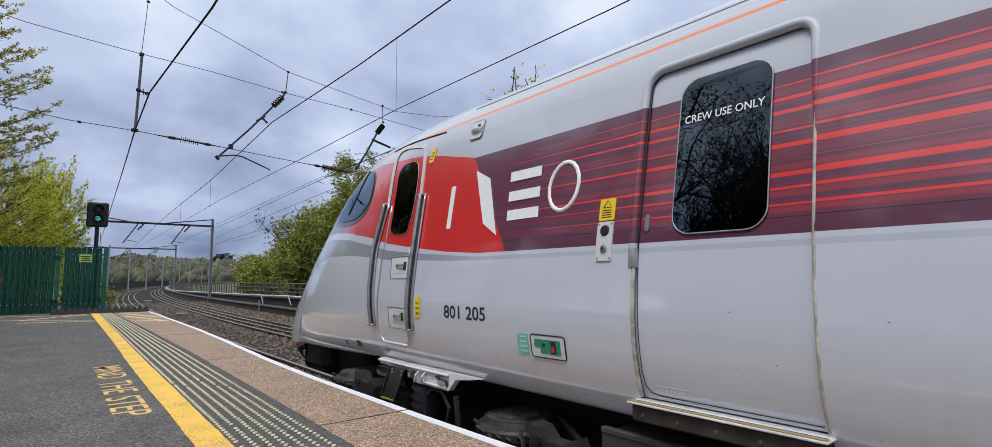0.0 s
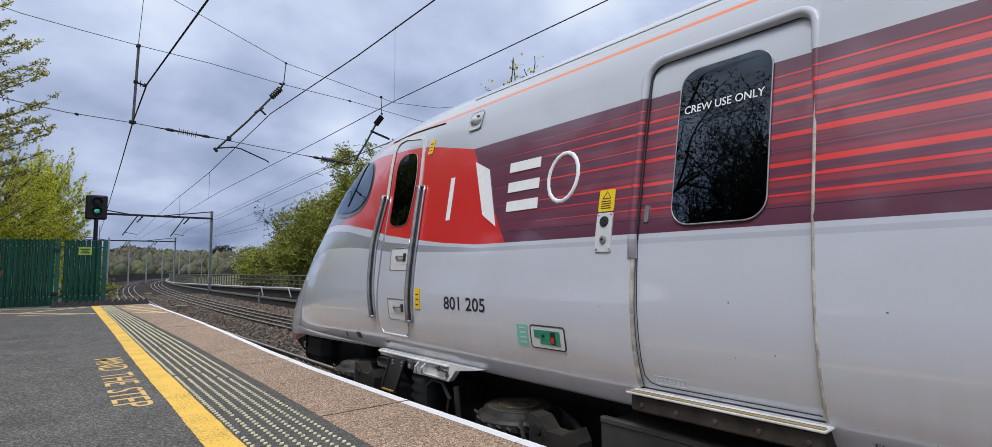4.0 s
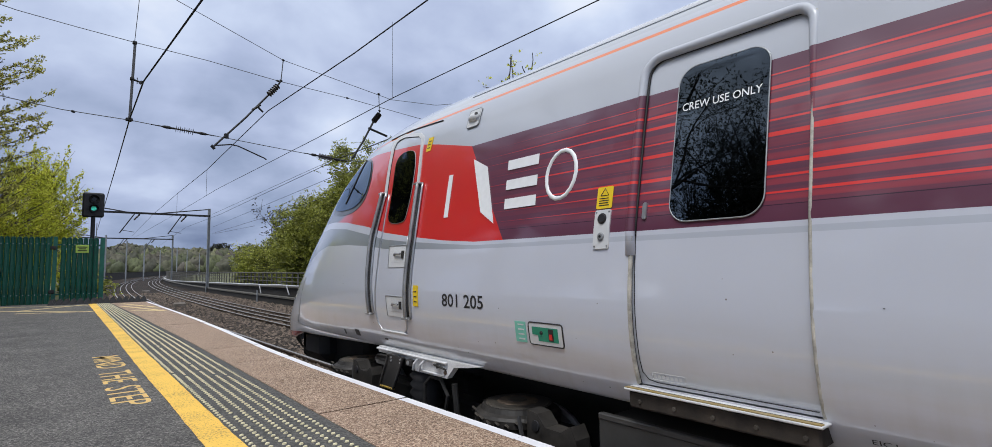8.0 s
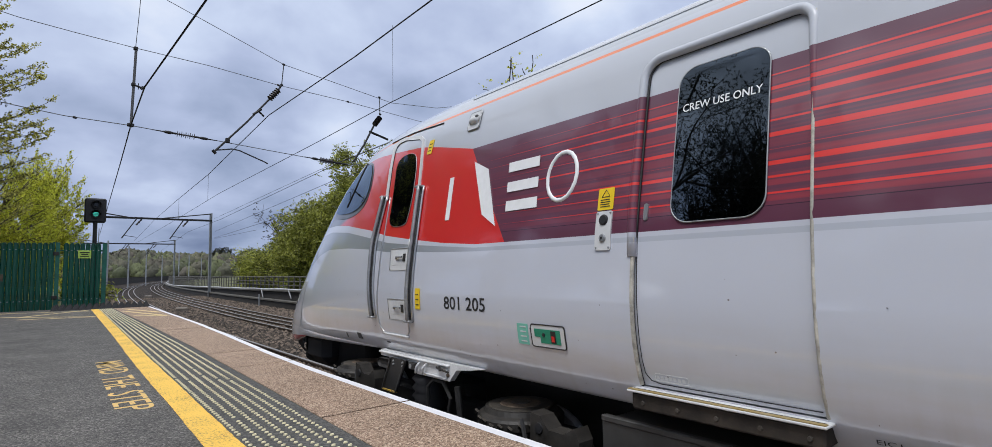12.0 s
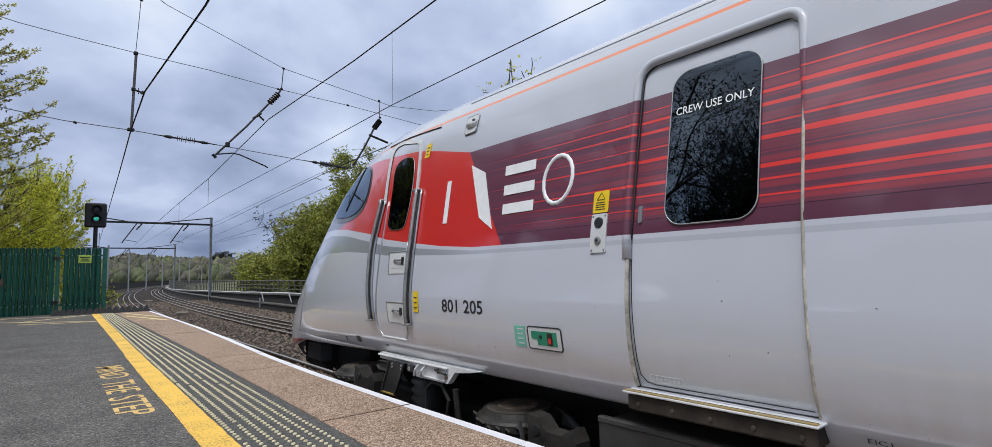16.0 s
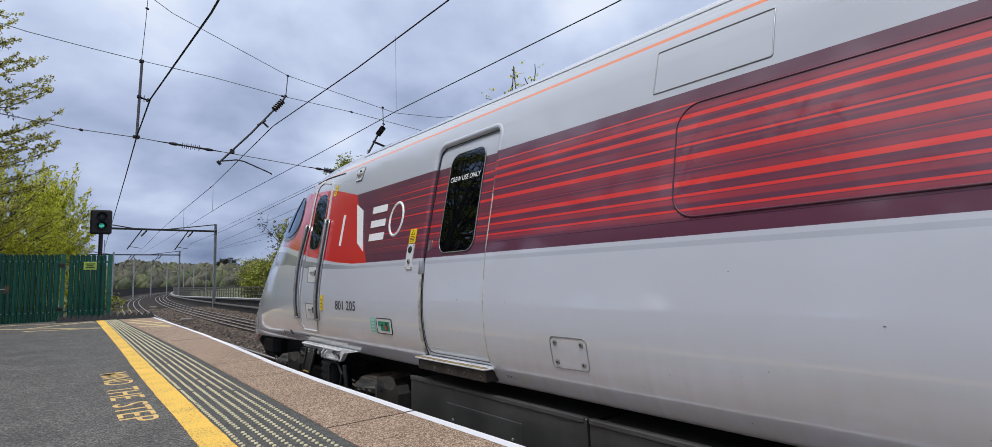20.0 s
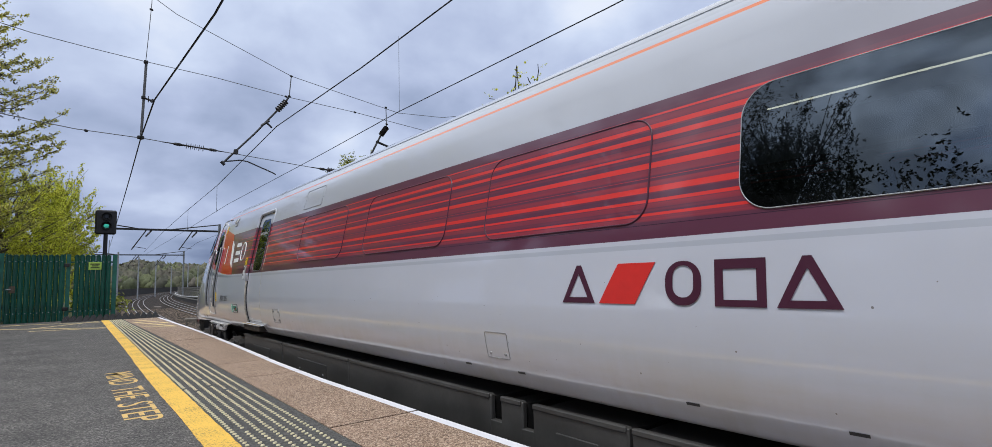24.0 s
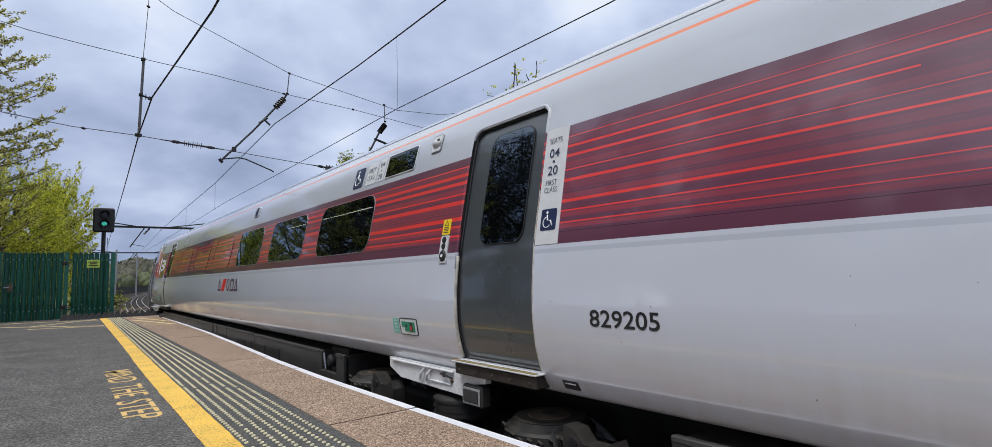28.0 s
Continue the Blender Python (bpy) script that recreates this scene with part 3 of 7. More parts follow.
studs = pydata("tactile_studs", V, F, M_STUD, plat)
tagged(studs, "cream painted raised studs", kind="stuff")

# coping slabs, each its own piece, with open joints; white line along their outer edge
y = -11.9
while y < 21.5:
    y1 = min(y + 1.305, END)
    ga, gb = (0.009, 0.003) if int(round((y + 11.9) / 1.305)) % 2 == 0 else (0.003, 0.009)
    ys = [y + ga + (y1 - y - ga - gb) * k / 6 for k in range(7)]
    dz = rng.normal(0, 0.0015)
    ob = part("coping_slab", ribbon(B(), lambda v: coping_x(v) + 0.004, lambda v: edge_x(v), ys, dz, 0.2), M_COPING, plat)
    ob2 = part("edge_paint", ribbon(B(), lambda v: edge_x(v) - 0.078, lambda v: edge_x(v) - 0.002, ys, dz + 0.0025), M_WLINE, plat, "scuffed white platform edge line")
    y = y1
bm = ribbon(B(), lambda y: coping_x(y) + 0.05, lambda y: edge_x(y) - 0.07, [y for y in YS if y <= 21.5] + [END - 0.1], -0.201, 0.95)
part("platform_wall", bm, M_WALL, plat, "dark brick platform face")


def flat_word(text, x0, x1, y0, y1, mat, parent, name):
    """Lettering painted on the platform, read along -y, tops of the letters towards +x."""
    c = bpy.data.curves.new(name, "FONT")
    c.body, c.resolution_u, c.offset = text, 3, 0.004
    o = bpy.data.objects.new(name, c)
    me = o.to_mesh()
    co = np.array([v.co[:] for v in me.vertices])
    lo, hi = co.min(0), co.max(0)
    u = (co[:, 0] - lo[0]) / (hi[0] - lo[0])
    v = (co[:, 1] - lo[1]) / (hi[1] - lo[1])
    V = [(x0 + (x1 - x0) * b, y0 + (y1 - y0) * a, 0.002) for a, b in zip(u, v)]
    F = [tuple(p.vertices) for p in me.polygons]
    o.to_mesh_clear()
    bpy.data.objects.remove(o)
    return pydata(name, V, F, mat, parent)


for txt, x0_, x1_, ya_, yb_ in (("MIND", 0.415, 0.665, 7.92, 6.92), ("THE", 0.405, 0.66, 6.70, 5.98), ("STEP", 0.395, 0.65, 5.78, 4.93)):
    flat_word(txt, x0_, x1_, ya_, yb_, M_YWORD, plat, "painted_warning")

# faded hatching at the platform's end
for k, (xa, ya, xb, yb) in enumerate(((-2.9, 21.6, 0.88, 19.8), (-2.8, 20.5, 0.84, 16.95), (-0.62, 18.4, 0.84, 20.3), (-0.62, 17.35, 0.87, 16.8), (-3.0, 18.6, -0.9, 20.6), (1.60, 18.65, 2.22, 15.7), (1.72, 20.0, 2.28, 17.2), (1.62, 16.45, 2.24, 15.65))):
    bm = B()
    d = Vector((xb - xa, yb - ya, 0)).normalized()
    n = Vector((-d.y, d.x, 0)) * 0.06
    z = Vector((0, 0, 0.0022 + 0.0004 * k))
    bm.faces.new([bm.verts.new(Vector((px, py, 0)) + s * n + z) for px, py, s in ((xa, ya, -1), (xb, yb, -1), (xb, yb, 1), (xa, ya, 1))])
    part("hatch_line", bm, M_HATCH, plat, "faded yellow hatching line")

# bank of earth beside and beyond the platform
bm = B()
for x0, x1, y0, y1 in ((-70, -9.02, -50, 90), (-9.02, 1.35, END + 0.05, 60)):
    box(bm, x0, x1, y0, y1, RAIL_Z - 0.5, -0.06 if x0 < -20 else -0.12)
tagged(part("earth_bank", bm, M_GRASS), "grassy bank behind the platform", "bank", kind="structure")


# --- tracks ---
def rail_mesh(off, y0, y1):
    ys = [y0 + (y1 - y0) * k / 120 for k in range(121)]
    prof = [(-0.07, -0.159), (0.07, -0.159), (0.07, -0.145), (0.012, -0.12), (0.012, -0.045), (0.035, -0.035), (0.035, -0.004), (0.030, 0.0), (-0.030, 0.0), (-0.035, -0.004), (-0.035, -0.035), (-0.012, -0.045), (-0.012, -0.12), (-0.07, -0.145)]
    bm = B()
    rings = []
    for y in ys:
        c = centre(y) + off
        sl = (centre(y + 0.5) - centre(y - 0.5))
        rings.append([bm.verts.new((c + dx, y - dx * sl, RAIL_Z + dz)) for dx, dz in prof])
    n = len(prof)
    for p, q in zip(rings, rings[1:]):
        for k in range(n):
            f = bm.faces.new((p[k], p[(k + 1) % n], q[(k + 1) % n], q[k]))
            f.material_index = 1 if k in (6, 7, 8) else 0
    return bm


def sleeper_bm():
    bm = B()
    box(bm, -1.25, 1.25, -0.125, 0.125, -0.20, 0.0, 0.02)
    for x in (-0.7175, 0.7175):
        box(bm, x - 0.17, x + 0.17, -0.10, 0.10, 0.0, 0.012)
        for s in (-1, 1):
            box(bm, x + s * 0.10 - 0.03, x + s * 0.10 + 0.03, -0.05, 0.05, 0.012, 0.05, 0.008)
    return bm


sl_me = None
for off, name in ((0.0, "near"), (3.43, "far")):
    tr = thing("track", "railway track of brown steel rails on stained sleepers", "track", "railway tracks", "structure")
    for s in (-0.7525, 0.7525):
        part("rail", rail_mesh(off + s, -30, 330), [M_RAILSIDE, M_RAILTOP], tr)
    for s in (-0.27, 0.22):
        part("guard_rail", rail_mesh(off + s, 19, 330), [M_RAILSIDE, M_RAILTOP], tr)
    y = -6.0
    while y < 84:
        if sl_me is None:
            ob = part("sleeper", sleeper_bm(), M_SLEEPER, tr)
            sl_me = ob.data
        else:
            ob = new("sleeper", sl_me)
            ob.parent = tr
        ob.matrix_basis = pose(centre(y) + off, y, RAIL_Z - 0.171, 0, 0, -math.degrees(math.atan(centre(y + 0.5) - centre(y - 0.5))))
        y += 0.68
# concrete cable-trough lids and boxes lying in the ballast
for bx, by, w, d, h in ((5.72, 35.2, 0.29, 0.5, 0.20), (6.90, 59.5, 0.3, 0.6, 0.18)):
    bm = box(B(), -w, w, -d, d, -0.12, h, 0.03)
    ob = part("trough_box", bm, M_SLEEPER)
    ob.matrix_basis = pose(bx, by, RAIL_Z - 0.13, 0, 0, -8)
    tagged(ob, "low concrete box lying in the ballast", "concrete box", "boxes by the track")


# --- the train's first coach, in its own space: x across, y forward, z up from 5 cm under the paving ---
HALF = 1.35
INSET_Z = [0.305, 0.325, 0.36, 0.42, 0.47, 0.52, 0.57, 0.62, 0.68, 0.75, 0.85, 1.0, 1.25, 1.5, 1.8, 2.05, 2.25, 2.36, 2.44, 2.52, 2.60, 2.68, 2.74, 2.78]
INSET_D = [0.150, 0.130, 0.103, 0.070, 0.051, 0.036, 0.025, 0.016, 0.008, 0.003, 0.0, 0.009, 0.037, 0.088, 0.150, 0.205, 0.262, 0.305, 0.36, 0.445, 0.575, 0.77, 1.0, 1.35]
TIP_Z = [0.0, 0.3, 0.6, 0.9, 1.3, 1.75, 2.0, 2.2, 2.35, 2.5, 2.6, 2.7, 2.78]
TIP_Y = [9.0, 9.1, 8.78, 8.42, 8.0, 7.5, 7.2, 6.85, 6.55, 6.15, 5.85, 5.4, 4.6]
NOSE0, REAR = 3.8, -19.6


def half_width(z):
    return HALF - float(np.interp(z, INSET_Z, INSET_D))


def side_width(y, z):
    """Half width with the tuck at the foot easing off along the nose."""
    w = half_width(z)
    if y > 4.6 and z < 0.85:
        u = min(1.0, (y - 4.6) / 2.6)
        w += (HALF - w) * 0.62 * u * u * (3 - 2 * u)
    return w


def tip(z):
    return float(np.interp(z, TIP_Z, TIP_Y))


def skin(y, z, out=0.0):
    """The point of the near side of the coach at y and z, moved outwards."""
    w = side_width(y, z)
    if y <= NOSE0:
        x = TRACK_X - w
        dz = 0.01
        slope = (half_width(z + dz) - half_width(z - dz)) / (2 * dz)
        n = Vector((-1.0, 0.0, -slope)).normalized()
    else:
        s = min(0.9995, (y - NOSE0) / (tip(z) - NOSE0))
        x = TRACK_X - w * (1 - s * s) ** 0.31
        s2 = min(0.9998, s + 0.01)
        x2 = TRACK_X - w * (1 - s2 * s2) ** 0.31
        dy = (s2 - s) * (tip(z) - NOSE0) + 1e-6
        n = Vector((-1.0, (x2 - x) / dy, 0.25)).normalized()
    return Vector((x, y, z)) + n * out


train = thing("train", "pale grey express coach with dark red streaked band and red cab", "train")

WINDOWS = [(-8.05, -6.60), (-9.98, -8.52), (-11.93, -10.48)]
BLANKS = [(-2.06, -0.62), (-4.15, -2.61), (-6.10, -4.68)]
CREW, GUEST = (0.885, 1.765), (-14.41, -13.54)
DOOR_Z, WIN_Z = (0.43, 2.19), (1.315, 1.905)
HOLES = [(a + 0.045, b - 0.045, WIN_Z[0] + 0.045, WIN_Z[1] - 0.045) for a, b in WINDOWS] + [(*CREW, *DOOR_Z), (*GUEST, *DOOR_Z)]
ZS = sorted(set(INSET_Z + [h[2] for h in HOLES] + [h[3] for h in HOLES] + [0.47, 0.56, 0.88, 1.12, 1.65, 2.3, 2.40, 2.48, 2.56, 2.64, 2.71, 2.76]))
YB = sorted(set([REAR] + [h[0] for h in HOLES] + [h[1] for h in HOLES] + [REAR + 0.8 * k for k in range(1, 30) if REAR + 0.8 * k < NOSE0 - 0.2] + [NOSE0]))
US = [k / 22 for k in range(1, 23)]


def shell():
    bm = B()
    near, far = [], []
    for side, store in ((1, near), (-1, far)):
        for z in ZS:
            row = []
            for y in YB:
                p = skin(y, z)
                row.append(bm.verts.new(p if side > 0 else Vector((2 * TRACK_X - p.x, p.y, p.z))))
            for u in US:
                s = math.sin(u * math.pi / 2)
                w = side_width(NOSE0 + (tip(z) - NOSE0) * s, z) * math.cos(u * math.pi / 2) ** 0.62 if u < 1 else 0.0
                row.append(bm.verts.new((TRACK_X - side * w, NOSE0 + (tip(z) - NOSE0) * s, z)))
            store.append(row)
        for i in range(len(ZS) - 1):
            for j in range(len(YB) + len(US) - 1):
                if side > 0 and j < len(YB) - 1:
                    ym, zm = (YB[j] + YB[j + 1]) / 2, (ZS[i] + ZS[i + 1]) / 2
                    if any(a < ym < b and c < zm < d for a, b, c, d in HOLES):
                        continue
                q = (store[i][j], store[i][j + 1], store[i + 1][j + 1], store[i + 1][j])
                bm.faces.new(q[::-1] if side > 0 else q)
    # under floor and rear end
    for j in range(len(YB) + len(US) - 1):
        bm.faces.new((near[0][j], near[0][j + 1], far[0][j + 1], far[0][j]))
    for i in range(len(ZS) - 1):
        bm.faces.new((near[i][0], near[i + 1][0], far[i + 1][0], far[i][0]))
    bmesh.ops.remove_doubles(bm, verts=bm.verts, dist=0.0006)
    return bm


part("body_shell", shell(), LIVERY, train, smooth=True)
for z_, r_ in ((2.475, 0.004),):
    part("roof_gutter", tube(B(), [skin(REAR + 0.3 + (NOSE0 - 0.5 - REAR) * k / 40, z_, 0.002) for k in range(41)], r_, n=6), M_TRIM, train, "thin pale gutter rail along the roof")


def rounded(y0, y1, z0, z1, r, n=5):
    """The outline of a rounded rectangle in y and z."""
    pts = []
    for cy, cz, a0 in ((y1 - r, z1 - r, 0), (y0 + r, z1 - r, 90), (y0 + r, z0 + r, 180), (y1 - r, z0 + r, 270)):
        pts += [(cy + r * math.cos(radians(a0 + 90 * k / n)), cz + r * math.sin(radians(a0 + 90 * k / n))) for k in range(n + 1)]
    return pts


def slant(y0, y1, z0, z1, lean=0.0):
    return [(y0, z0), (y1, z0), (y1 + lean, z1), (y0 + lean, z1)]


def softened(pts, n=2):
    """Corners of an outline cut twice over, so that it runs round."""
    for _ in range(n):
        q = []
        for (ya, za), (yb, zb) in zip(pts, pts[1:] + pts[:1]):
            q += [(ya * 0.75 + yb * 0.25, za * 0.75 + zb * 0.25), (ya * 0.25 + yb * 0.75, za * 0.25 + zb * 0.75)]
        pts = q
    return pts


def span(pts, z):
    """Where an outline's sides are at height z."""
    ys = []
    for (ya, za), (yb, zb) in zip(pts, pts[1:] + pts[:1]):
        if (za - z) * (zb - z) <= 0 and abs(zb - za) > 1e-9:
            ys.append(ya + (yb - ya) * (z - za) / (zb - za))
    return min(ys), max(ys)


def panel(name, pts, mat, parent, out=0.004, depth=0.004, label="", cols=1, step=0.06):
    """A thin panel that follows the coach's side, from a convex outline in y and z."""
    zs = sorted({round(p[1], 5) for p in pts})
    fine_ = [zs[0]]
    for a, b in zip(zs, zs[1:]):
        k = max(1, math.ceil((b - a) / step))
        fine_ += [a + (b - a) * i / k for i in range(1, k + 1)]
    e = 1e-5
    bm = B()
    rows = []
    for z in fine_:
        l, r = span(pts, min(max(z, zs[0] + e), zs[-1] - e))
        ys_ = [l + (r - l) * k / cols for k in range(cols + 1)]
        rows.append([[bm.verts.new(skin(y, z, o)) for y in ys_] for o in (out, out, out - depth)])
    for p, q in zip(rows, rows[1:]):
        for k in range(cols):
            bm.faces.new((p[0][k], q[0][k], q[0][k + 1], p[0][k + 1])).smooth = True
        bm.faces.new((p[1][0], p[2][0], q[2][0], q[1][0]))
        bm.faces.new((p[1][cols], q[1][cols], q[2][cols], p[2][cols]))
    for r_, flip in ((rows[0], 0), (rows[-1], 1)):
        for k in range(cols):
            f = (r_[1][k], r_[1][k + 1], r_[2][k + 1], r_[2][k])
            bm.faces.new(f[::-1] if flip else f)
    return part(name, bm, mat, parent, label)


def outline(name, pts, mat, parent, r=0.008, out=0.004, label="", closed=True, n=6):
    """A bead along an outline on the coach's side."""
    fine_ = []
    lim = list(zip(pts, pts[1:] + pts[:1])) if closed else list(zip(pts, pts[1:]))
    for (ya, za), (yb, zb) in lim:
        k = max(1, math.ceil(math.hypot(yb - ya, zb - za) / 0.09))
        fine_ += [skin(ya + (yb - ya) * i / k, za + (zb - za) * i / k, out) for i in range(k)]
    fine_.append(fine_[0] if closed else skin(*pts[-1], out))
    return part(name, tube(B(), fine_, r, n=n, cap=not closed), mat, parent, label, smooth=True)


def word(name, text, y0, y1, z0, z1, mat, parent, out=0.006, bold=0.0):
    """Lettering on the coach's side between y0 (its start) and y1, z0 and z1."""
    c = bpy.data.curves.new(name, "FONT")
    c.body, c.resolution_u, c.offset = text, 3, bold
    o = bpy.data.objects.new(name, c)
    me = o.to_mesh()
    co = np.array([v.co[:] for v in me.vertices])
    lo, hi = co.min(0), co.max(0)
    V = [skin(y0 + (y1 - y0) * (p[0] - lo[0]) / (hi[0] - lo[0]), z0 + (z1 - z0) * (p[1] - lo[1]) / (hi[1] - lo[1]), out)[:] for p in co]
    F = [tuple(p.vertices) for p in me.polygons]
    o.to_mesh_clear()
    bpy.data.objects.remove(o)
    return pydata(name, V, F, mat, parent)


def frit(name, outer, inner, mat, parent, out=0.003):
    """A flat border between two outlines of the same count."""
    bm = B()
    o = [bm.verts.new(skin(y, z, out)) for y, z in outer]
    i = [bm.verts.new(skin(y, z, out)) for y, z in inner]
    n = len(o)
    for k in range(n):
        bm.faces.new((o[k], o[(k + 1) % n], i[(k + 1) % n], i[k]))
    return part(name, bm, mat, parent)


# saloon inside, its dimness put into a near-black lining, with light strips under its ceiling
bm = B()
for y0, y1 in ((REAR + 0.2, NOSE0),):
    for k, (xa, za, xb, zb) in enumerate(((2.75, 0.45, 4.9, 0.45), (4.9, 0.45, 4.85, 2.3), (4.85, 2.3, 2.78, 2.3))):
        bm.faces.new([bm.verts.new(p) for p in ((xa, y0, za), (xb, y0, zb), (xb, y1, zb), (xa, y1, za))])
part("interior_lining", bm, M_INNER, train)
part("light_strip", box(B(), 3.39, 3.403, -10.347, -6.3, 2.043, 2.050), M_STRIPLIGHT, train, "thin warm light strip along the ceiling")
bm = B()
corner = [radians(11.25 * k) for k in range(9)]


def ring_line(x0, x1, front, r):
    return [(x0, -12.3)] + [(x0 + r - r * math.cos(a), front - r + r * math.sin(a)) for a in corner] + [(x1 - r + r * math.sin(a), front - r + r * math.cos(a)) for a in corner] + [(x1, -12.3)]


ringo, ringi = ring_line(3.13, 3.94, -10.90, 0.24), ring_line(3.235, 3.865, -10.985, 0.17)
lo_ = [[bm.verts.new((x, y, 2.05)) for x, y in q] for q in (ringo, ringi)]
hi_ = [[bm.verts.new((x, y, 2.09)) for x, y in q] for q in (ringo, ringi)]
for k in range(len(ringo) - 1):
    bm.faces.new((lo_[0][k], lo_[0][k + 1], lo_[1][k + 1], lo_[1][k]))
    bm.faces.new((lo_[0][k], hi_[0][k], hi_[0][k + 1], lo_[0][k + 1]))
    bm.faces.new((lo_[1][k], lo_[1][k + 1], hi_[1][k + 1], hi_[1][k]))
part("light_ring", bm, M_RINGLIGHT, train, "soft yellow light frame on the saloon ceiling")
# seat backs behind the windows, in the lining's near-black
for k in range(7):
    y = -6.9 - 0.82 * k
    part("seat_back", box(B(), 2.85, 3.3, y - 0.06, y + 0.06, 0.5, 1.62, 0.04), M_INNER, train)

for a, b in WINDOWS:
    w = panel("window", rounded(a, b, *WIN_Z, 0.15, 8), M_GLASS, train, 0.006, 0.006, "large tinted window reflecting trees and sky", cols=2)
    w.visible_shadow = False
    frit("window_border", rounded(a, b, *WIN_Z, 0.15, 8), rounded(a + 0.048, b - 0.048, WIN_Z[0] + 0.048, WIN_Z[1] - 0.048, 0.10, 8), M_BLACK, w)
    outline("window_seal", rounded(a, b, *WIN_Z, 0.15, 8), M_STEEL, w, 0.0035, 0.004)
for a, b in BLANKS:
    p = panel("blank_window", rounded(a, b, *WIN_Z, 0.13, 8), M_BLANK, train, 0.003, 0.003, "blanked window covered in striped red film", cols=2)
    outline("blank_window_edge", rounded(a, b, *WIN_Z, 0.13, 8), M_MAROON, p, 0.0055, 0.002)


def door_leaf(name, y0, y1, deep, mat, label):
    """A sliding plug door set back in its opening, with glass and reveals."""
    pts = [(y0 - 0.01, DOOR_Z[0] - 0.012), (y1 + 0.01, DOOR_Z[0] - 0.012), (y1 + 0.01, DOOR_Z[1]), (y0 - 0.01, DOOR_Z[1])]
    return panel(name, pts, mat, train, -deep, 0.03, label)


# crew door, nearly flush, carrying the band across; passenger door in slate grey
crew = door_leaf("crew_door", *CREW, 0.032, LIVERY, "closed crew door in train colours with a tall window")
guest = door_leaf("passenger_door", *GUEST, 0.035, M_GREYDOOR, "closed slate-grey passenger door")
# black sheet under each door glass stands for the unlit vestibule
g = panel("door_dark_sheet", rounded(1.083, 1.556, 1.262, 2.085, 0.10, 8), M_BLACK, crew, -0.027, 0.004)
g = panel("door_glass", rounded(1.083, 1.556, 1.262, 2.085, 0.10, 8), M_DOORGLASS, crew, -0.023, 0.003, "tall dark door window")
outline("window_seal", rounded(1.083, 1.556, 1.262, 2.085, 0.10, 8), M_STEEL, crew, 0.004, -0.025)
word("door_lettering", "CREW USE ONLY", 1.522, 1.112, 1.838, 1.880, M_WHITE, crew, -0.0195, 0.008)
outline("faded_plate", rounded(1.495, 1.68, 0.462, 0.500, 0.006), M_SILVER, crew, 0.0012, -0.0215, "ghost of a rubbed maker's plate")
for k in range(7):
    panel("text_bar", [(1.672 - 0.024 * k, 0.472), (1.657 - 0.024 * k, 0.472), (1.657 - 0.024 * k, 0.490), (1.672 - 0.024 * k, 0.490)], M_SILVER, crew, -0.0215, 0.0005)
panel("door_handle_slot", rounded(1.690, 1.716, 1.29, 1.38, 0.012), M_ALU, crew, -0.022, 0.008, "small bright handle slot")
g = panel("door_dark_sheet", rounded(-14.255, -13.775, 1.272, 2.105, 0.10, 8), M_BLACK, guest, -0.028, 0.005)
g = panel("door_glass", rounded(-14.255, -13.775, 1.272, 2.105, 0.10, 8), M_GLASS, guest, -0.024, 0.003, "tall dark door window")
outline("window_seal", rounded(-14.255, -13.775, 1.272, 2.105, 0.10, 8), M_RUBBER, guest, 0.004, -0.027)
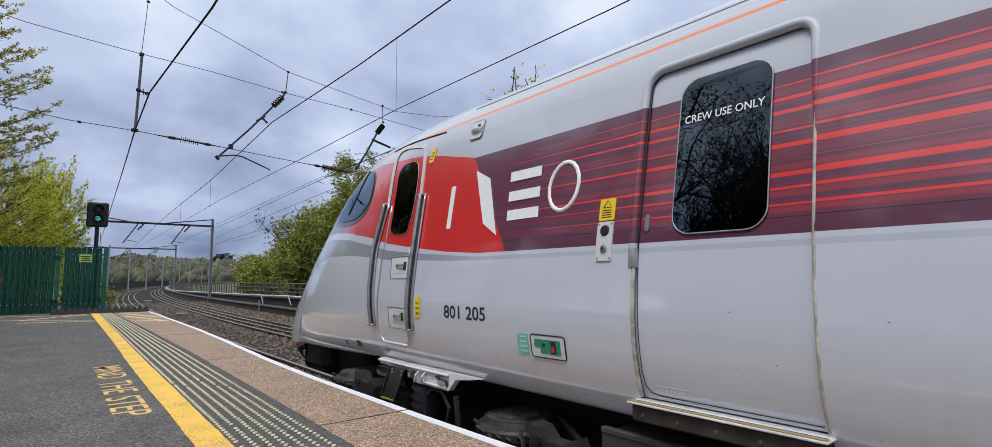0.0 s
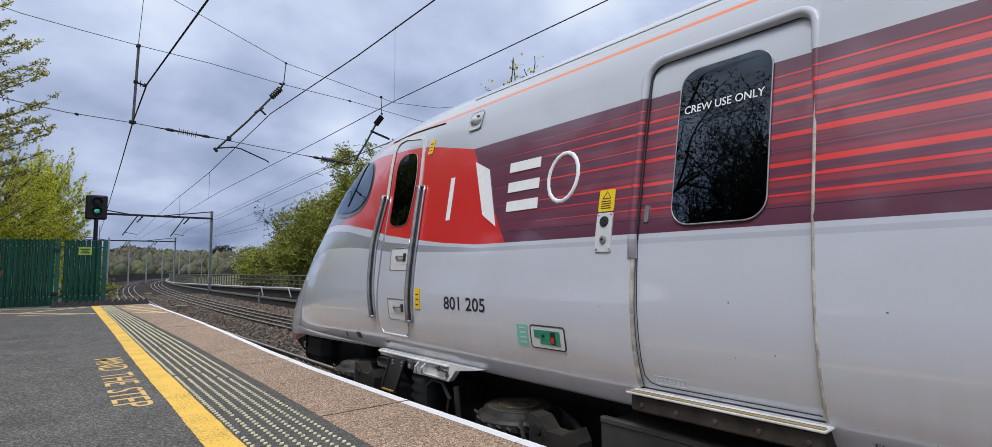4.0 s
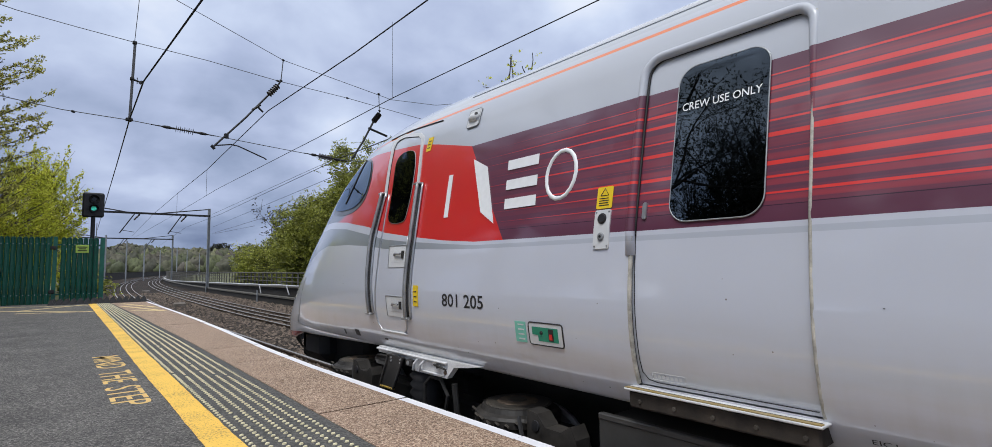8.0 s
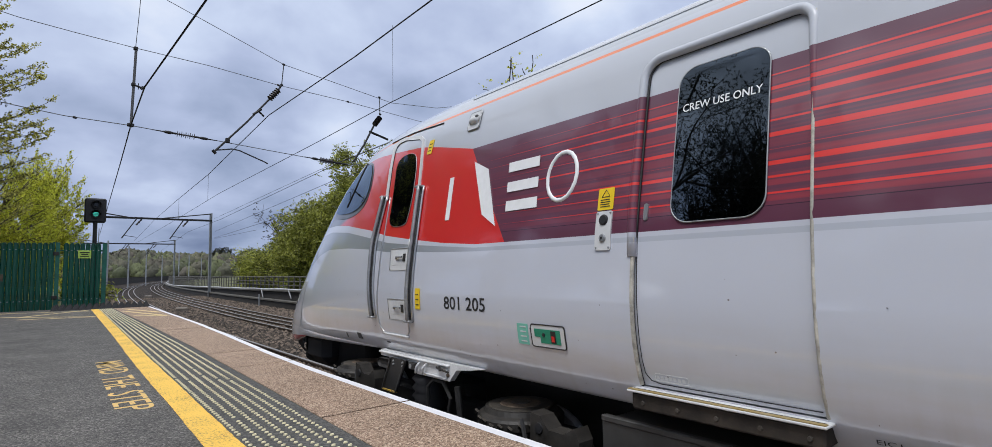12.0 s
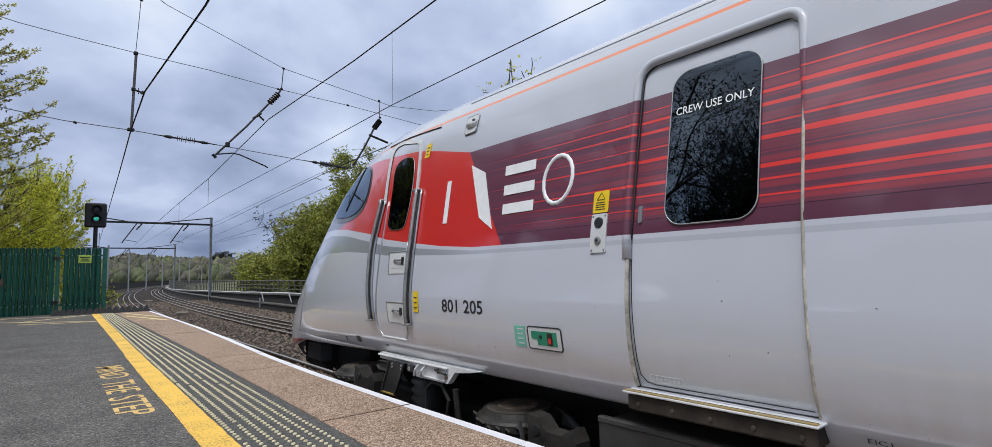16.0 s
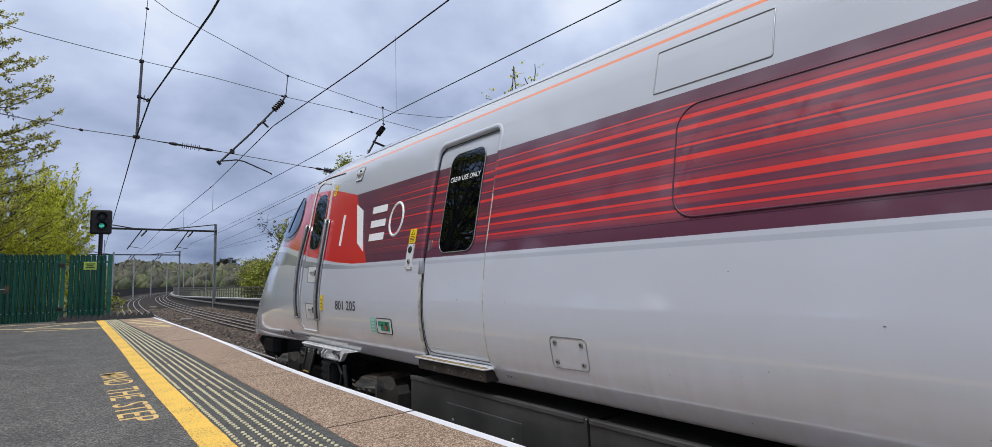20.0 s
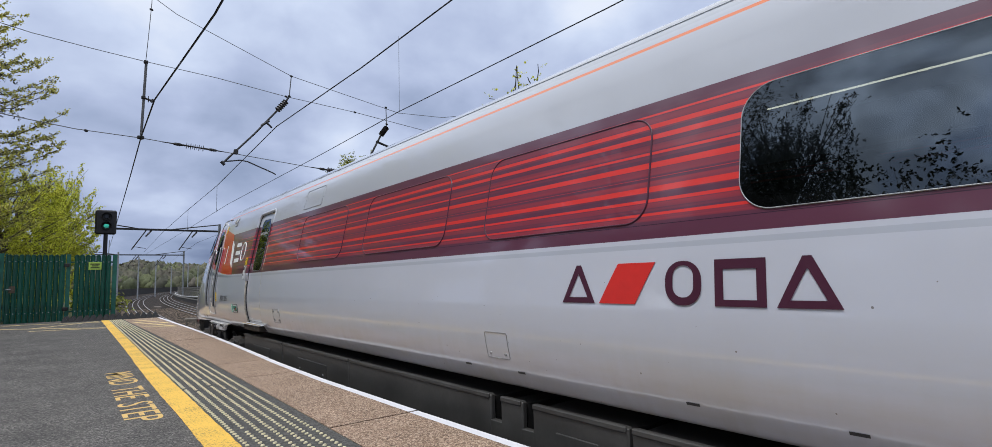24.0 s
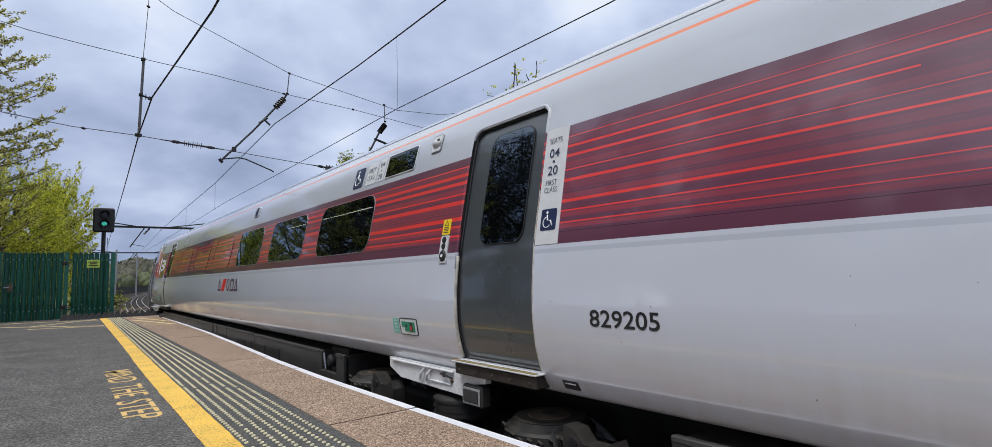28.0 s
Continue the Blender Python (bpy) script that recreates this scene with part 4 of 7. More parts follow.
for a, b in (CREW, GUEST):
    # reveal of the opening: a soft body-coloured bulge round the far post and over the top, a slim grubby seal on the near post
    arch = [(b + 0.006, 1.10), (b + 0.012, 1.25), (b + 0.016, 1.5), (b + 0.018, 1.8)]
    arch += [(b + 0.018 - 0.11 * (1 - math.cos(radians(15 * k))), 2.095 + 0.11 * math.sin(radians(15 * k))) for k in range(7)]
    arch += [(a + 0.010 + 0.09 * (1 - math.sin(radians(15 * k))), 2.115 + 0.09 * math.cos(radians(15 * k))) for k in range(7)]
    big_ = a > 0
    deep_, wide_ = (-0.017, 0.026) if big_ else (-0.009, 0.015)
    run_ = [(skin(y, z, deep_), wide_) for y, z in arch]
    run_ += [(skin(a + 0.010 - 0.0015 * k, 2.115 - 0.075 * k, deep_ + (0.0015 if big_ else 0.0008) * k), wide_ - (wide_ - 0.007) * k / 7) for k in range(1, 8)]
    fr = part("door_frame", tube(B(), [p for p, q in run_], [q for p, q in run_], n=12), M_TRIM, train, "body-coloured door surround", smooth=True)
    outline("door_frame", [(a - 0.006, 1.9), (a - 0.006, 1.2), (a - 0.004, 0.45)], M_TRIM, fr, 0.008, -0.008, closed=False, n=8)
    outline("door_seal", [(a + 0.002, 2.16), (a + 0.002, 2.08), (a + 0.003, 1.6), (a + 0.002, 1.2), (a + 0.001, 0.8), (a, 0.435)], M_SEAL, fr, 0.009, -0.006, "grubby pale seal", closed=False)
    outline("door_seal", [(b - 0.002, 1.20), (b + 0.002, 0.8), (b + 0.002, 0.435)], M_SEAL, fr, 0.013, -0.010, "grubby pale seal", closed=False)
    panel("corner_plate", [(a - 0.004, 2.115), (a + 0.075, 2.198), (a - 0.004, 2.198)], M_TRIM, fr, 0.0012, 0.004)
    # black bead along far post and top draws the shade of the set-back leaf
    gk = [(b - 0.012, 1.2), (b - 0.012, 1.9)]
    gk += [(b - 0.012 - 0.085 * (1 - math.cos(radians(15 * k))), 2.10 + 0.085 * math.sin(radians(15 * k))) for k in range(7)]
    gk += [(a + 0.10, 2.185), (a + 0.03, 2.178)]
    outline("gasket_shade_bead", gk, M_RUBBER, fr, 0.007, -0.026, closed=False)
    outline("gasket_shade_bead", [(a + 0.03, 0.440), (b - 0.10, 0.441), (b - 0.05, 0.452), (b - 0.022, 0.49), (b - 0.017, 0.56), (b - 0.014, 1.2)], M_RUBBER, fr, 0.0025, -0.030, closed=False)
    outline("gasket_shade_bead", [(a + 0.012, 2.16), (a + 0.012, 0.45)], M_RUBBER, fr, 0.003, -0.026, closed=False)
    for yj in (a - 0.002, b + 0.002):
        bm = B()
        zz_ = [DOOR_Z[0] - 0.01 + (DOOR_Z[1] - DOOR_Z[0] + 0.02) * k / 24 for k in range(25)]
        for dy in (-0.002, 0.002):
            col = [(bm.verts.new(skin(yj + dy, z, -0.002)), bm.verts.new(skin(yj + dy, z, -0.10))) for z in zz_]
            for p, q in zip(col, col[1:]):
                bm.faces.new((p[0], q[0], q[1], p[1]))
        part("door_jamb", bm, M_RUBBER, fr)
    st = part("door_step", box(B(), 2.305, 2.52, a - 0.02, b + 0.035, 0.411, 0.424, 0.004), M_BRACKET, train, "pale metal door step with a yellow nosing")
    part("step_nosing", box(B(), 2.3075, 2.336, a - 0.015, b + 0.03, 0.4242, 0.4275), M_NOSING, st, "worn ochre step nosing")
    part("step_groove", box(B(), 2.342, 2.352, a - 0.005, b + 0.02, 0.4242, 0.4255), M_RUSTSTEP, st)
    part("step_front", box(B(), 2.325, 2.46, a - 0.005, b + 0.02, 0.325, 0.4105, 0.01), M_RUSTSTEP, st)
    for k in range(5):
        y = a + 0.05 + (b - a - 0.1) * k / 4
        part("bolt", lathe(B(), (2.325, y, 0.362), (2.317, y, 0.362), [(0, 0.012), (1, 0.009)], 8), M_CAST, st)

# warning sticker, button panel, release box at each door
for y, z, kinds in ((1.955, 1.425, 1), (-13.352, 1.437, 2)):
    s = panel("warning_sticker", rounded(y - 0.055, y + 0.055, z - 0.062, z + 0.062, 0.008), M_YELLOW, train, 0.005, 0.003, "yellow warning sticker")
    tri_ = [(y + 0.028, z + 0.012), (y - 0.028, z + 0.012), (y, z + 0.052)]
    outline("warning_triangle", tri_, M_BLACK, s, 0.0025, 0.006)
    for k in range(4):
        panel("text_bar", [(y - 0.034 + 0.006 * (k % 2), z - 0.046 + 0.013 * k), (y + 0.036, z - 0.046 + 0.013 * k), (y + 0.036, z - 0.041 + 0.013 * k), (y - 0.034 + 0.006 * (k % 2), z - 0.041 + 0.013 * k)], M_BLACK, s, 0.0065, 0.001)
    zc = z - 0.175
    p = panel("button_panel", rounded(y - 0.055, y + 0.055, zc - 0.112, zc + 0.105, 0.012), M_SILVER, train, 0.008, 0.008, "aluminium door control panel")
    dots = ((0.055, 0.027, M_BLACK), (-0.045, 0.020, M_STEEL)) if kinds == 1 else ((0.07, 0.024, M_BLACK), (0.02, 0.022, M_BLACK), (-0.055, 0.040, M_BLACK))
    for dz, rr, mt in dots:
        a = skin(y, zc + dz, 0.008)
        b = skin(y, zc + dz, 0.018)
        bt = part("button", lathe(B(), a, b, [(0, rr * 1.15), (0.4, rr * 1.15), (0.5, rr), (1, rr * 0.9)], 14), mt, p)
        if mt is not M_STEEL:
            continue
        part("keyhole", lathe(B(), b, skin(y, zc + dz, 0.021), [(0, rr * 0.4), (1, rr * 0.35)], 8), M_BLACK, bt)
    if kinds == 2:
        part("button_cap", lathe(B(), skin(y, zc - 0.055, 0.018), skin(y, zc - 0.055, 0.023), [(0, 0.013), (1, 0.012)], 14), M_WHITE, p)
    for sy in (-1, 1):
        for sz in (-0.098, 0.092):
            a = skin(y + sy * 0.044, zc + sz, 0.008)
            part("screw", lathe(B(), a, a + Vector((-0.004, 0, 0)), [(0, 0.006), (1, 0.005)], 6), M_STEEL, p)
for yc, zc, sgn in ((2.39, 0.635, 1), (-12.82, 0.628, 1)):
    rb = panel("release_box", rounded(yc - 0.145, yc + 0.145, zc - 0.068, zc + 0.068, 0.018), M_SILVER, train, 0.005, 0.003, "emergency release box with a green handle")
    outline("box_rim", rounded(yc - 0.145, yc + 0.145, zc - 0.068, zc + 0.068, 0.018), M_BLACK, rb, 0.0045, 0.004)
    panel("green_plate", slant(yc - 0.108, yc + 0.112, zc - 0.006, zc + 0.042), M_GREEN, rb, 0.0075, 0.002)
    panel("green_plate", slant(yc - 0.108, yc + 0.062, zc - 0.042, zc - 0.004), M_GREEN, rb, 0.0078, 0.002)
    panel("dark_slot", slant(yc - 0.072, yc - 0.03, zc - 0.036, zc + 0.036), M_BLACK, rb, 0.0095, 0.001)
    panel("red_catch", slant(yc - 0.063, yc - 0.040, zc - 0.026, zc + 0.006), M_RED, rb, 0.014, 0.003)
    lathe_b = lathe(B(), skin(yc + 0.03, zc + 0.01, 0.008), skin(yc + 0.03, zc + 0.01, 0.015), [(0, 0.012), (1, 0.01)], 10)
    part("release_knob", lathe_b, M_BLACK, rb)
    ml = panel("instruction_label", [(yc + 0.175, zc - 0.065), (yc + 0.275, zc - 0.065), (yc + 0.275, zc + 0.065), (yc + 0.175, zc + 0.065)], M_MINT, train, 0.004, 0.003, "mint green instruction label")
    for k in range(4):
        z = zc - 0.048 + 0.030 * k
        panel("text_bar", [(yc + 0.19, z), (yc + 0.245, z), (yc + 0.245, z + 0.008), (yc + 0.19, z + 0.008)], M_SILVER, ml, 0.0055, 0.001)

# numbers, small marks
word("unit_number", "801 205", 3.50, 2.99, 0.752, 0.848, M_BLACK, train, 0.0025, 0.012)
word("coach_number", "829205", -14.885, -15.345, 0.745, 0.840, M_BLACK, train, 0.0025, 0.012)
word("small_mark", "EIC1", 0.735, 0.655, 0.372, 0.392, M_BLACK, train)
pl = panel("data_plate", rounded(-14.70, -14.575, 0.352, 0.405, 0.004), M_BLACK, train, 0.005, 0.003, "small black data plate")
panel("plate_bar", [(-14.68, 0.385), (-14.595, 0.385), (-14.595, 0.392), (-14.68, 0.392)], M_WHITE, pl, 0.0065, 0.001)
for y, z, w, h in ((5.17, 0.405, 0.10, 0.06), (5.50, 0.385, 0.03, 0.05), (4.54, 0.40, 0.06, 0.014)):
    m_ = panel("small_label", [(y - w / 2, z - h / 2), (y + w / 2, z - h / 2), (y + w / 2, z + h / 2), (y - w / 2, z + h / 2)], M_BLACK, train, 0.005, 0.003, "small black label")

# emblem of four plain pale shapes on the cab, and a row of plain shapes further back


em = panel("emblem_bar", slant(3.52, 3.575, 1.435, 1.782, 0.02), M_WHITE, train, 0.006, 0.003, "plain pale emblem shapes on the cab side")
panel("emblem_wedge", [(2.93, 1.345), (3.10, 1.44), (3.29, 1.868), (3.10, 1.78)], M_WHITE, em, 0.006, 0.003)
for z0, z1, l in ((1.437, 1.508, 0.0), (1.572, 1.642, 0.01), (1.715, 1.785, 0.02)):
    panel("emblem_stripe", slant(2.525 + l, 2.835 + l, z0, z1, 0.005), M_WHITE, em, 0.006, 0.003)
loop = [(2.33 + 0.125 * math.cos(radians(20 * k)), 1.615 + 0.155 * math.sin(radians(20 * k))) for k in range(18)]
outline("emblem_ring", loop, M_WHITE, em, 0.017, -0.008, n=8)

z0, z1 = 0.893, 1.105
wm = panel("red_shape", [(-6.04, z0), (-5.80, z0), (-5.93, z1), (-6.165, z1)], M_RED, train, 0.0052, 0.003, "row of plain plum and red shapes")
for yc in (-5.645, -6.885):
    frit("hollow_triangle", [(yc - 0.125, z0), (yc + 0.125, z0), (yc + 0.018, z1), (yc - 0.018, z1)], [(yc - 0.070, z0 + 0.032), (yc + 0.070, z0 + 0.032), (yc + 0.002, z1 - 0.052), (yc - 0.002, z1 - 0.052)], M_MAROON, wm, 0.005)
frit("hollow_round", rounded(-6.42, -6.225, z0, z1, 0.09, 8), rounded(-6.378, -6.267, z0 + 0.038, z1 - 0.022, 0.052, 8), M_MAROON, wm, 0.005)
frit("hollow_square", slant(-6.72, -6.485, z0, z1), slant(-6.678, -6.527, z0 + 0.03, z1 - 0.045), M_MAROON, wm, 0.005)

# class and seat labels beside the passenger door and over the windows
sp = panel("seat_panel", [(-14.622, 1.228), (-14.419, 1.228), (-14.419, 1.992), (-14.622, 1.992)], M_SILVER, train, 0.003, 0.003, "pale panel with seat numbers and a wheelchair sign")
for txt, zc, w, h in (("SEATS", 1.908, 0.115, 0.036), ("04", 1.822, 0.088, 0.060), ("-", 1.765, 0.02, 0.012), ("20", 1.706, 0.088, 0.060), ("FIRST", 1.625, 0.098, 0.034), ("CLASS", 1.577, 0.115, 0.034)):
    word("seat_lettering", txt, -14.514 + w / 2, -14.514 - w / 2, zc - h / 2, zc + h / 2, M_NAVY, sp, 0.0065, -0.008 if len(txt) > 2 else 0.004)


def wheelchair_sign(y, z, s, parent):
    p = panel("wheelchair_sign", rounded(y - s, y + s, z - s, z + s, 0.012), M_NAVY, parent, 0.006, 0.002, "navy wheelchair sign")
    k = s / 0.07
    c = [(y + 0.012 * k + -0.034 * k * math.cos(a), z - 0.018 * k + 0.034 * k * math.sin(a)) for a in [radians(100 + 25 * i) for i in range(10)]]
    outline("sign_wheel", c, M_WHITE, p, 0.0038 * k, 0.007, closed=False, n=5)
    outline("sign_body", [(y + 0.012 * k, z + 0.03 * k), (y + 0.008 * k, z - 0.005 * k), (y - 0.022 * k, z - 0.008 * k), (y - 0.038 * k, z - 0.042 * k)], M_WHITE, p, 0.0045 * k, 0.007, closed=False, n=5)
    panel("sign_dot", rounded(y + 0.004 * k, y + 0.022 * k, z + 0.037 * k, z + 0.055 * k, 0.008 * k, 3), M_WHITE, p, 0.009, 0.002)


wheelchair_sign(-14.525, 1.384, 0.068, train)
wheelchair_sign(-11.37, 2.152, 0.112, train)
fc = panel("class_label", rounded(-11.805, -11.575, 2.035, 2.275, 0.012), M_SILVER, train, 0.004, 0.003, "pale first class label")
word("class_lettering", "FIRST", -11.61, -11.765, 2.165, 2.215, M_NAVY, fc, 0.007, -0.008)
word("class_lettering", "CLASS", -11.605, -11.775, 2.085, 2.135, M_NAVY, fc, 0.007, -0.008)
fn = panel("seat_label", rounded(-11.985, -11.84, 2.035, 2.275, 0.012), M_SILVER, train, 0.004, 0.003, "pale seat number label")
word("seat_lettering", "04", -11.865, -11.955, 2.19, 2.245, M_NAVY, fn, 0.007)
word("seat_lettering", "-", -11.90, -11.92, 2.148, 2.158, M_NAVY, fn, 0.007)
word("seat_lettering", "20", -11.865, -11.955, 2.06, 2.115, M_NAVY, fn, 0.007)
dw = panel("destination_window", rounded(-12.625, -12.03, 2.045, 2.275, 0.02), M_BLACK, train, 0.004, 0.003, "slim dark destination window")
panel("destination_glass", rounded(-12.61, -12.045, 2.058, 2.262, 0.015), M_DOORGLASS, dw, 0.007, 0.002)
outline("destination_rim", rounded(-12.625, -12.03, 2.045, 2.275, 0.02), M_SILVER, dw, 0.006, 0.004)


# body-side cameras and the louvre
def side_lamp(y, z):
    p = panel("lamp_base", rounded(y - 0.075, y + 0.075, z - 0.075, z + 0.075, 0.02), M_SILVER, train, 0.012, 0.012, "pale side camera housing")
    outline("lamp_rim", rounded(y - 0.075, y + 0.075, z - 0.075, z + 0.075, 0.02), M_STEEL, p, 0.006, 0.008)
    bm = tube(B(), [skin(y - 0.05, z, -0.006), skin(y - 0.03, z, 0.008), skin(y + 0.01, z, 0.012), skin(y + 0.045, z, 0.002)], 0.040, 0.030, 12)
    part("lamp_cowl", bm, M_SILVER, p, smooth=True)
    part("lamp_lens", lathe(B(), skin(y - 0.048, z + 0.015, 0.028), skin(y - 0.056, z + 0.015, 0.036), [(0, 0.018), (1, 0.012)], 10), M_BLACK, p)


side_lamp(3.395, 2.225)
side_lamp(-12.965, 2.215)
lv = panel("side_louvre", rounded(-7.355, -7.195, 2.135, 2.285, 0.01), M_BLACK, train, 0.005, 0.004, "dark louvre in a pale frame")
outline("louvre_frame", rounded(-7.355, -7.195, 2.135, 2.285, 0.01), M_ALU, lv, 0.012, 0.005)
for k in range(4):
    y = -7.335 + 0.037 * k
    panel("slat", slant(y, y + 0.026, 2.15, 2.27), M_NAVY, lv, 0.012, 0.004)

# hatches with quarter-turn locks
hp = outline("access_hatch", rounded(-0.055, 0.235, 0.505, 0.69, 0.03), M_STEEL, train, 0.004, 0.001, "thin outline of an access hatch with four locks")
for y in (-0.015, 0.195):
    for z in (0.54, 0.655):
        lk = part("hatch_lock", lathe(B(), skin(y, z, 0.0), skin(y, z, 0.007), [(0, 0.017), (0.7, 0.017), (1, 0.012)], 12), M_STEEL, hp)
        part("lock_key", lathe(B(), skin(y, z, 0.007), skin(y, z, 0.009), [(0, 0.007), (1, 0.006)], 8), M_BLACK, lk)
outline("roof_hatch", rounded(-1.10, -0.455, 2.03, 2.285, 0.01), M_STEEL, train, 0.004, 0.001, "thin outline of an equipment hatch")
hp = outline("small_hatch", rounded(-4.97, -4.73, 0.50, 0.675, 0.012), M_STEEL, train, 0.003, 0.001, "thin outline of a small hatch")
for y in (-4.93, -4.77):
    part("hatch_lock", lathe(B(), skin(y, 0.53, 0.0), skin(y, 0.53, 0.006), [(0, 0.012), (1, 0.009)], 10), M_STEEL, hp)
for y in (-4.45, -5.05, -6.3, -7.0):
    panel("jacking_mark", slant(y - 0.035, y + 0.035, 0.415, 0.428), M_BLACK, train, 0.004, 0.002)

# --- cab: side door with grab rails and toe steps, windscreen corner ---
fo = [(4.725, 1.72), (4.73, 1.75), (4.78, 2.03), (4.84, 2.26), (4.82, 2.325), (4.76, 2.345), (4.60, 2.345), (4.24, 2.28), (4.17, 2.235), (4.14, 2.16), (4.09, 1.95), (4.06, 1.75), (4.057, 1.72)]
fi = [(4.625, 1.72), (4.63, 1.75), (4.68, 2.02), (4.72, 2.20), (4.71, 2.255), (4.67, 2.275), (4.58, 2.28), (4.27, 2.225), (4.23, 2.20), (4.205, 2.13), (4.155, 1.93), (4.12, 1.75), (4.117, 1.72)]
bm = B()
fi = [(a[0] + (b[0] - a[0]) * 0.58, a[1] + (b[1] - a[1]) * 0.58) for a, b in zip(fo, fi)]
po = [(bm.verts.new(skin(*a, 0.010)), bm.verts.new(skin(*b, 0.010)), bm.verts.new(skin(*a, -0.004)), bm.verts.new(skin(*b, -0.004))) for a, b in zip(softened(fo, 0), fi)]
for a, b in zip(po, po[1:]):
    bm.faces.new((a[0], b[0], b[1], a[1]))
    bm.faces.new((a[0], a[2], b[2], b[0]))
    bm.faces.new((a[1], b[1], b[3], a[3]))
bmesh.ops.recalc_face_normals(bm, faces=bm.faces)
cd = part("cab_door", bm, M_SILVER, train, "cab door with a bright metal frame", smooth=False)
# rubber-black bead draws the shadow gap inside the frame
outline("door_shadow_gap", fi, M_RUBBER, cd, 0.004, 0.002, closed=False)
outline("door_edge", [(4.625, 1.74), (4.60, 1.35), (4.61, 1.0), (4.63, 0.64), (4.61, 0.54), (4.55, 0.485), (4.47, 0.475), (4.14, 0.488), (4.08, 0.53), (4.06, 0.64), (4.075, 1.0), (4.09, 1.32)], M_ALU, cd, 0.007, 0.003, closed=False)
outline("door_sill", [(4.56, 0.482), (4.10, 0.482)], M_SILVER, cd, 0.010, 0.010, closed=False)
cw = softened([(4.36, 2.135), (4.24, 2.09), (4.19, 1.96), (4.165, 1.72), (4.185, 1.50), (4.22, 1.445), (4.44, 1.445), (4.54, 1.49), (4.545, 1.63), (4.575, 1.86), (4.62, 2.06), (4.54, 2.13)], 2)
# black sheet under the glass stands for the unlit cab
panel("cab_dark_sheet", cw, M_BLACK, cd, 0.005, 0.004, cols=2, step=0.03)
panel("cab_door_glass", cw, M_CABGLASS, cd, 0.010, 0.002, "narrow dark cab door window", cols=2, step=0.03)
outline("window_seal", cw, M_STEEL, cd, 0.004, 0.006)
for pts, sgn_ in (([(4.735, 1.76), (4.745, 1.66), (4.785, 1.35), (4.76, 0.95), (4.72, 0.625)], 1), ([(4.035, 1.77), (4.03, 1.66), (4.0, 1.30), (4.01, 0.95), (4.02, 0.625)], -1)):
    gr = outline("grab_rail", [(y - 0.012, z) for y, z in pts], M_STEEL, cd, 0.016, 0.040, "curved steel grab rail", closed=False, n=10)
    outline("rail_channel", [(y + 0.042, z) for y, z in pts], M_ALU, gr, 0.024, 0.004, closed=False, n=8)
    outline("rail_channel", [(y - 0.048, z) for y, z in pts], M_ALU, gr, 0.010, 0.012, closed=False, n=8)
    outline("rail_backing", [(y - 0.014, z) for y, z in pts], M_RUBBER, gr, 0.026, 0.006, closed=False, n=8)
    for y, z in (pts[0], pts[-1]):
        part("rail_foot", box(B(), *sorted((skin(y, z, 0.052).x, skin(y, z, 0.0).x)), y - 0.045, y + 0.05, z - 0.010, z + 0.010, 0.006), M_STEEL, gr)
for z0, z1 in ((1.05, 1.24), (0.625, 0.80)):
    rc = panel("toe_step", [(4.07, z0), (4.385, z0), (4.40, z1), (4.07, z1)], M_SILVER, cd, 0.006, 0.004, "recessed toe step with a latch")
    # flat plate; the dark line on two edges draws the recess's shade
    outline("recess_shade_line", [(4.385, z0), (4.40, z1), (4.07, z1)], M_STEEL, rc, 0.005, 0.006, closed=False)
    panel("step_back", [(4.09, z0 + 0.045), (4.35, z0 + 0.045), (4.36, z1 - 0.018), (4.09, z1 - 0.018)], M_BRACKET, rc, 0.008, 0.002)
    zc = (z0 + z1) / 2 + 0.008
    part("latch_bar", tube(B(), [skin(4.285, zc, 0.010), skin(4.25, zc + 0.010, 0.026), skin(4.15, zc + 0.006, 0.026)], 0.009, n=6), M_STEEL, rc)
    panel("latch_plate", slant(4.112, 4.150, zc - 0.030, zc + 0.036), M_UNDER, rc, 0.016, 0.006)
for y, z, h in ((4.015, 2.125, 0.13), (3.885, 0.815, 0.17)):
    s = panel("caution_strip", rounded(y - 0.038, y + 0.038, z - h / 2, z + h / 2, 0.006), M_YELLOW, train, 0.006, 0.003, "narrow yellow caution sticker")
    for k in range(3):
        panel("text_bar", slant(y - 0.022, y + 0.022, z - h * 0.3 + k * h * 0.24, z - h * 0.3 + k * h * 0.24 + 0.007), M_BLACK, s, 0.0085, 0.001)
ws = [(5.46, 2.26), (5.25, 2.13), (5.19, 1.93), (5.24, 1.74), (5.50, 1.64), (5.97, 1.64), (6.42, 1.70), (6.46, 1.84), (6.34, 1.93), (6.14, 2.08), (5.95, 2.17), (5.72, 2.245)]
ws = softened(ws)
wsp = panel("windscreen_surround", ws, M_CHARCOAL, train, 0.004, 0.004, "dark glazed windscreen corner", cols=14, step=0.04)
ws2 = [(5.45, 2.235), (5.27, 2.11), (5.22, 1.93), (5.28, 1.775), (5.54, 1.69), (5.97, 1.70), (6.38, 1.745), (6.40, 1.84), (6.31, 1.91), (6.12, 2.05), (5.93, 2.14), (5.72, 2.215)]
ws2 = softened(ws2)
# the cab's darkness is a black sheet laid under the screen glass
panel("windscreen_dark_sheet", ws2, M_BLACK, wsp, 0.008, 0.002, cols=14, step=0.04)
panel("windscreen_glass", ws2, M_GLASS, wsp, 0.012, 0.002, cols=14, step=0.04)
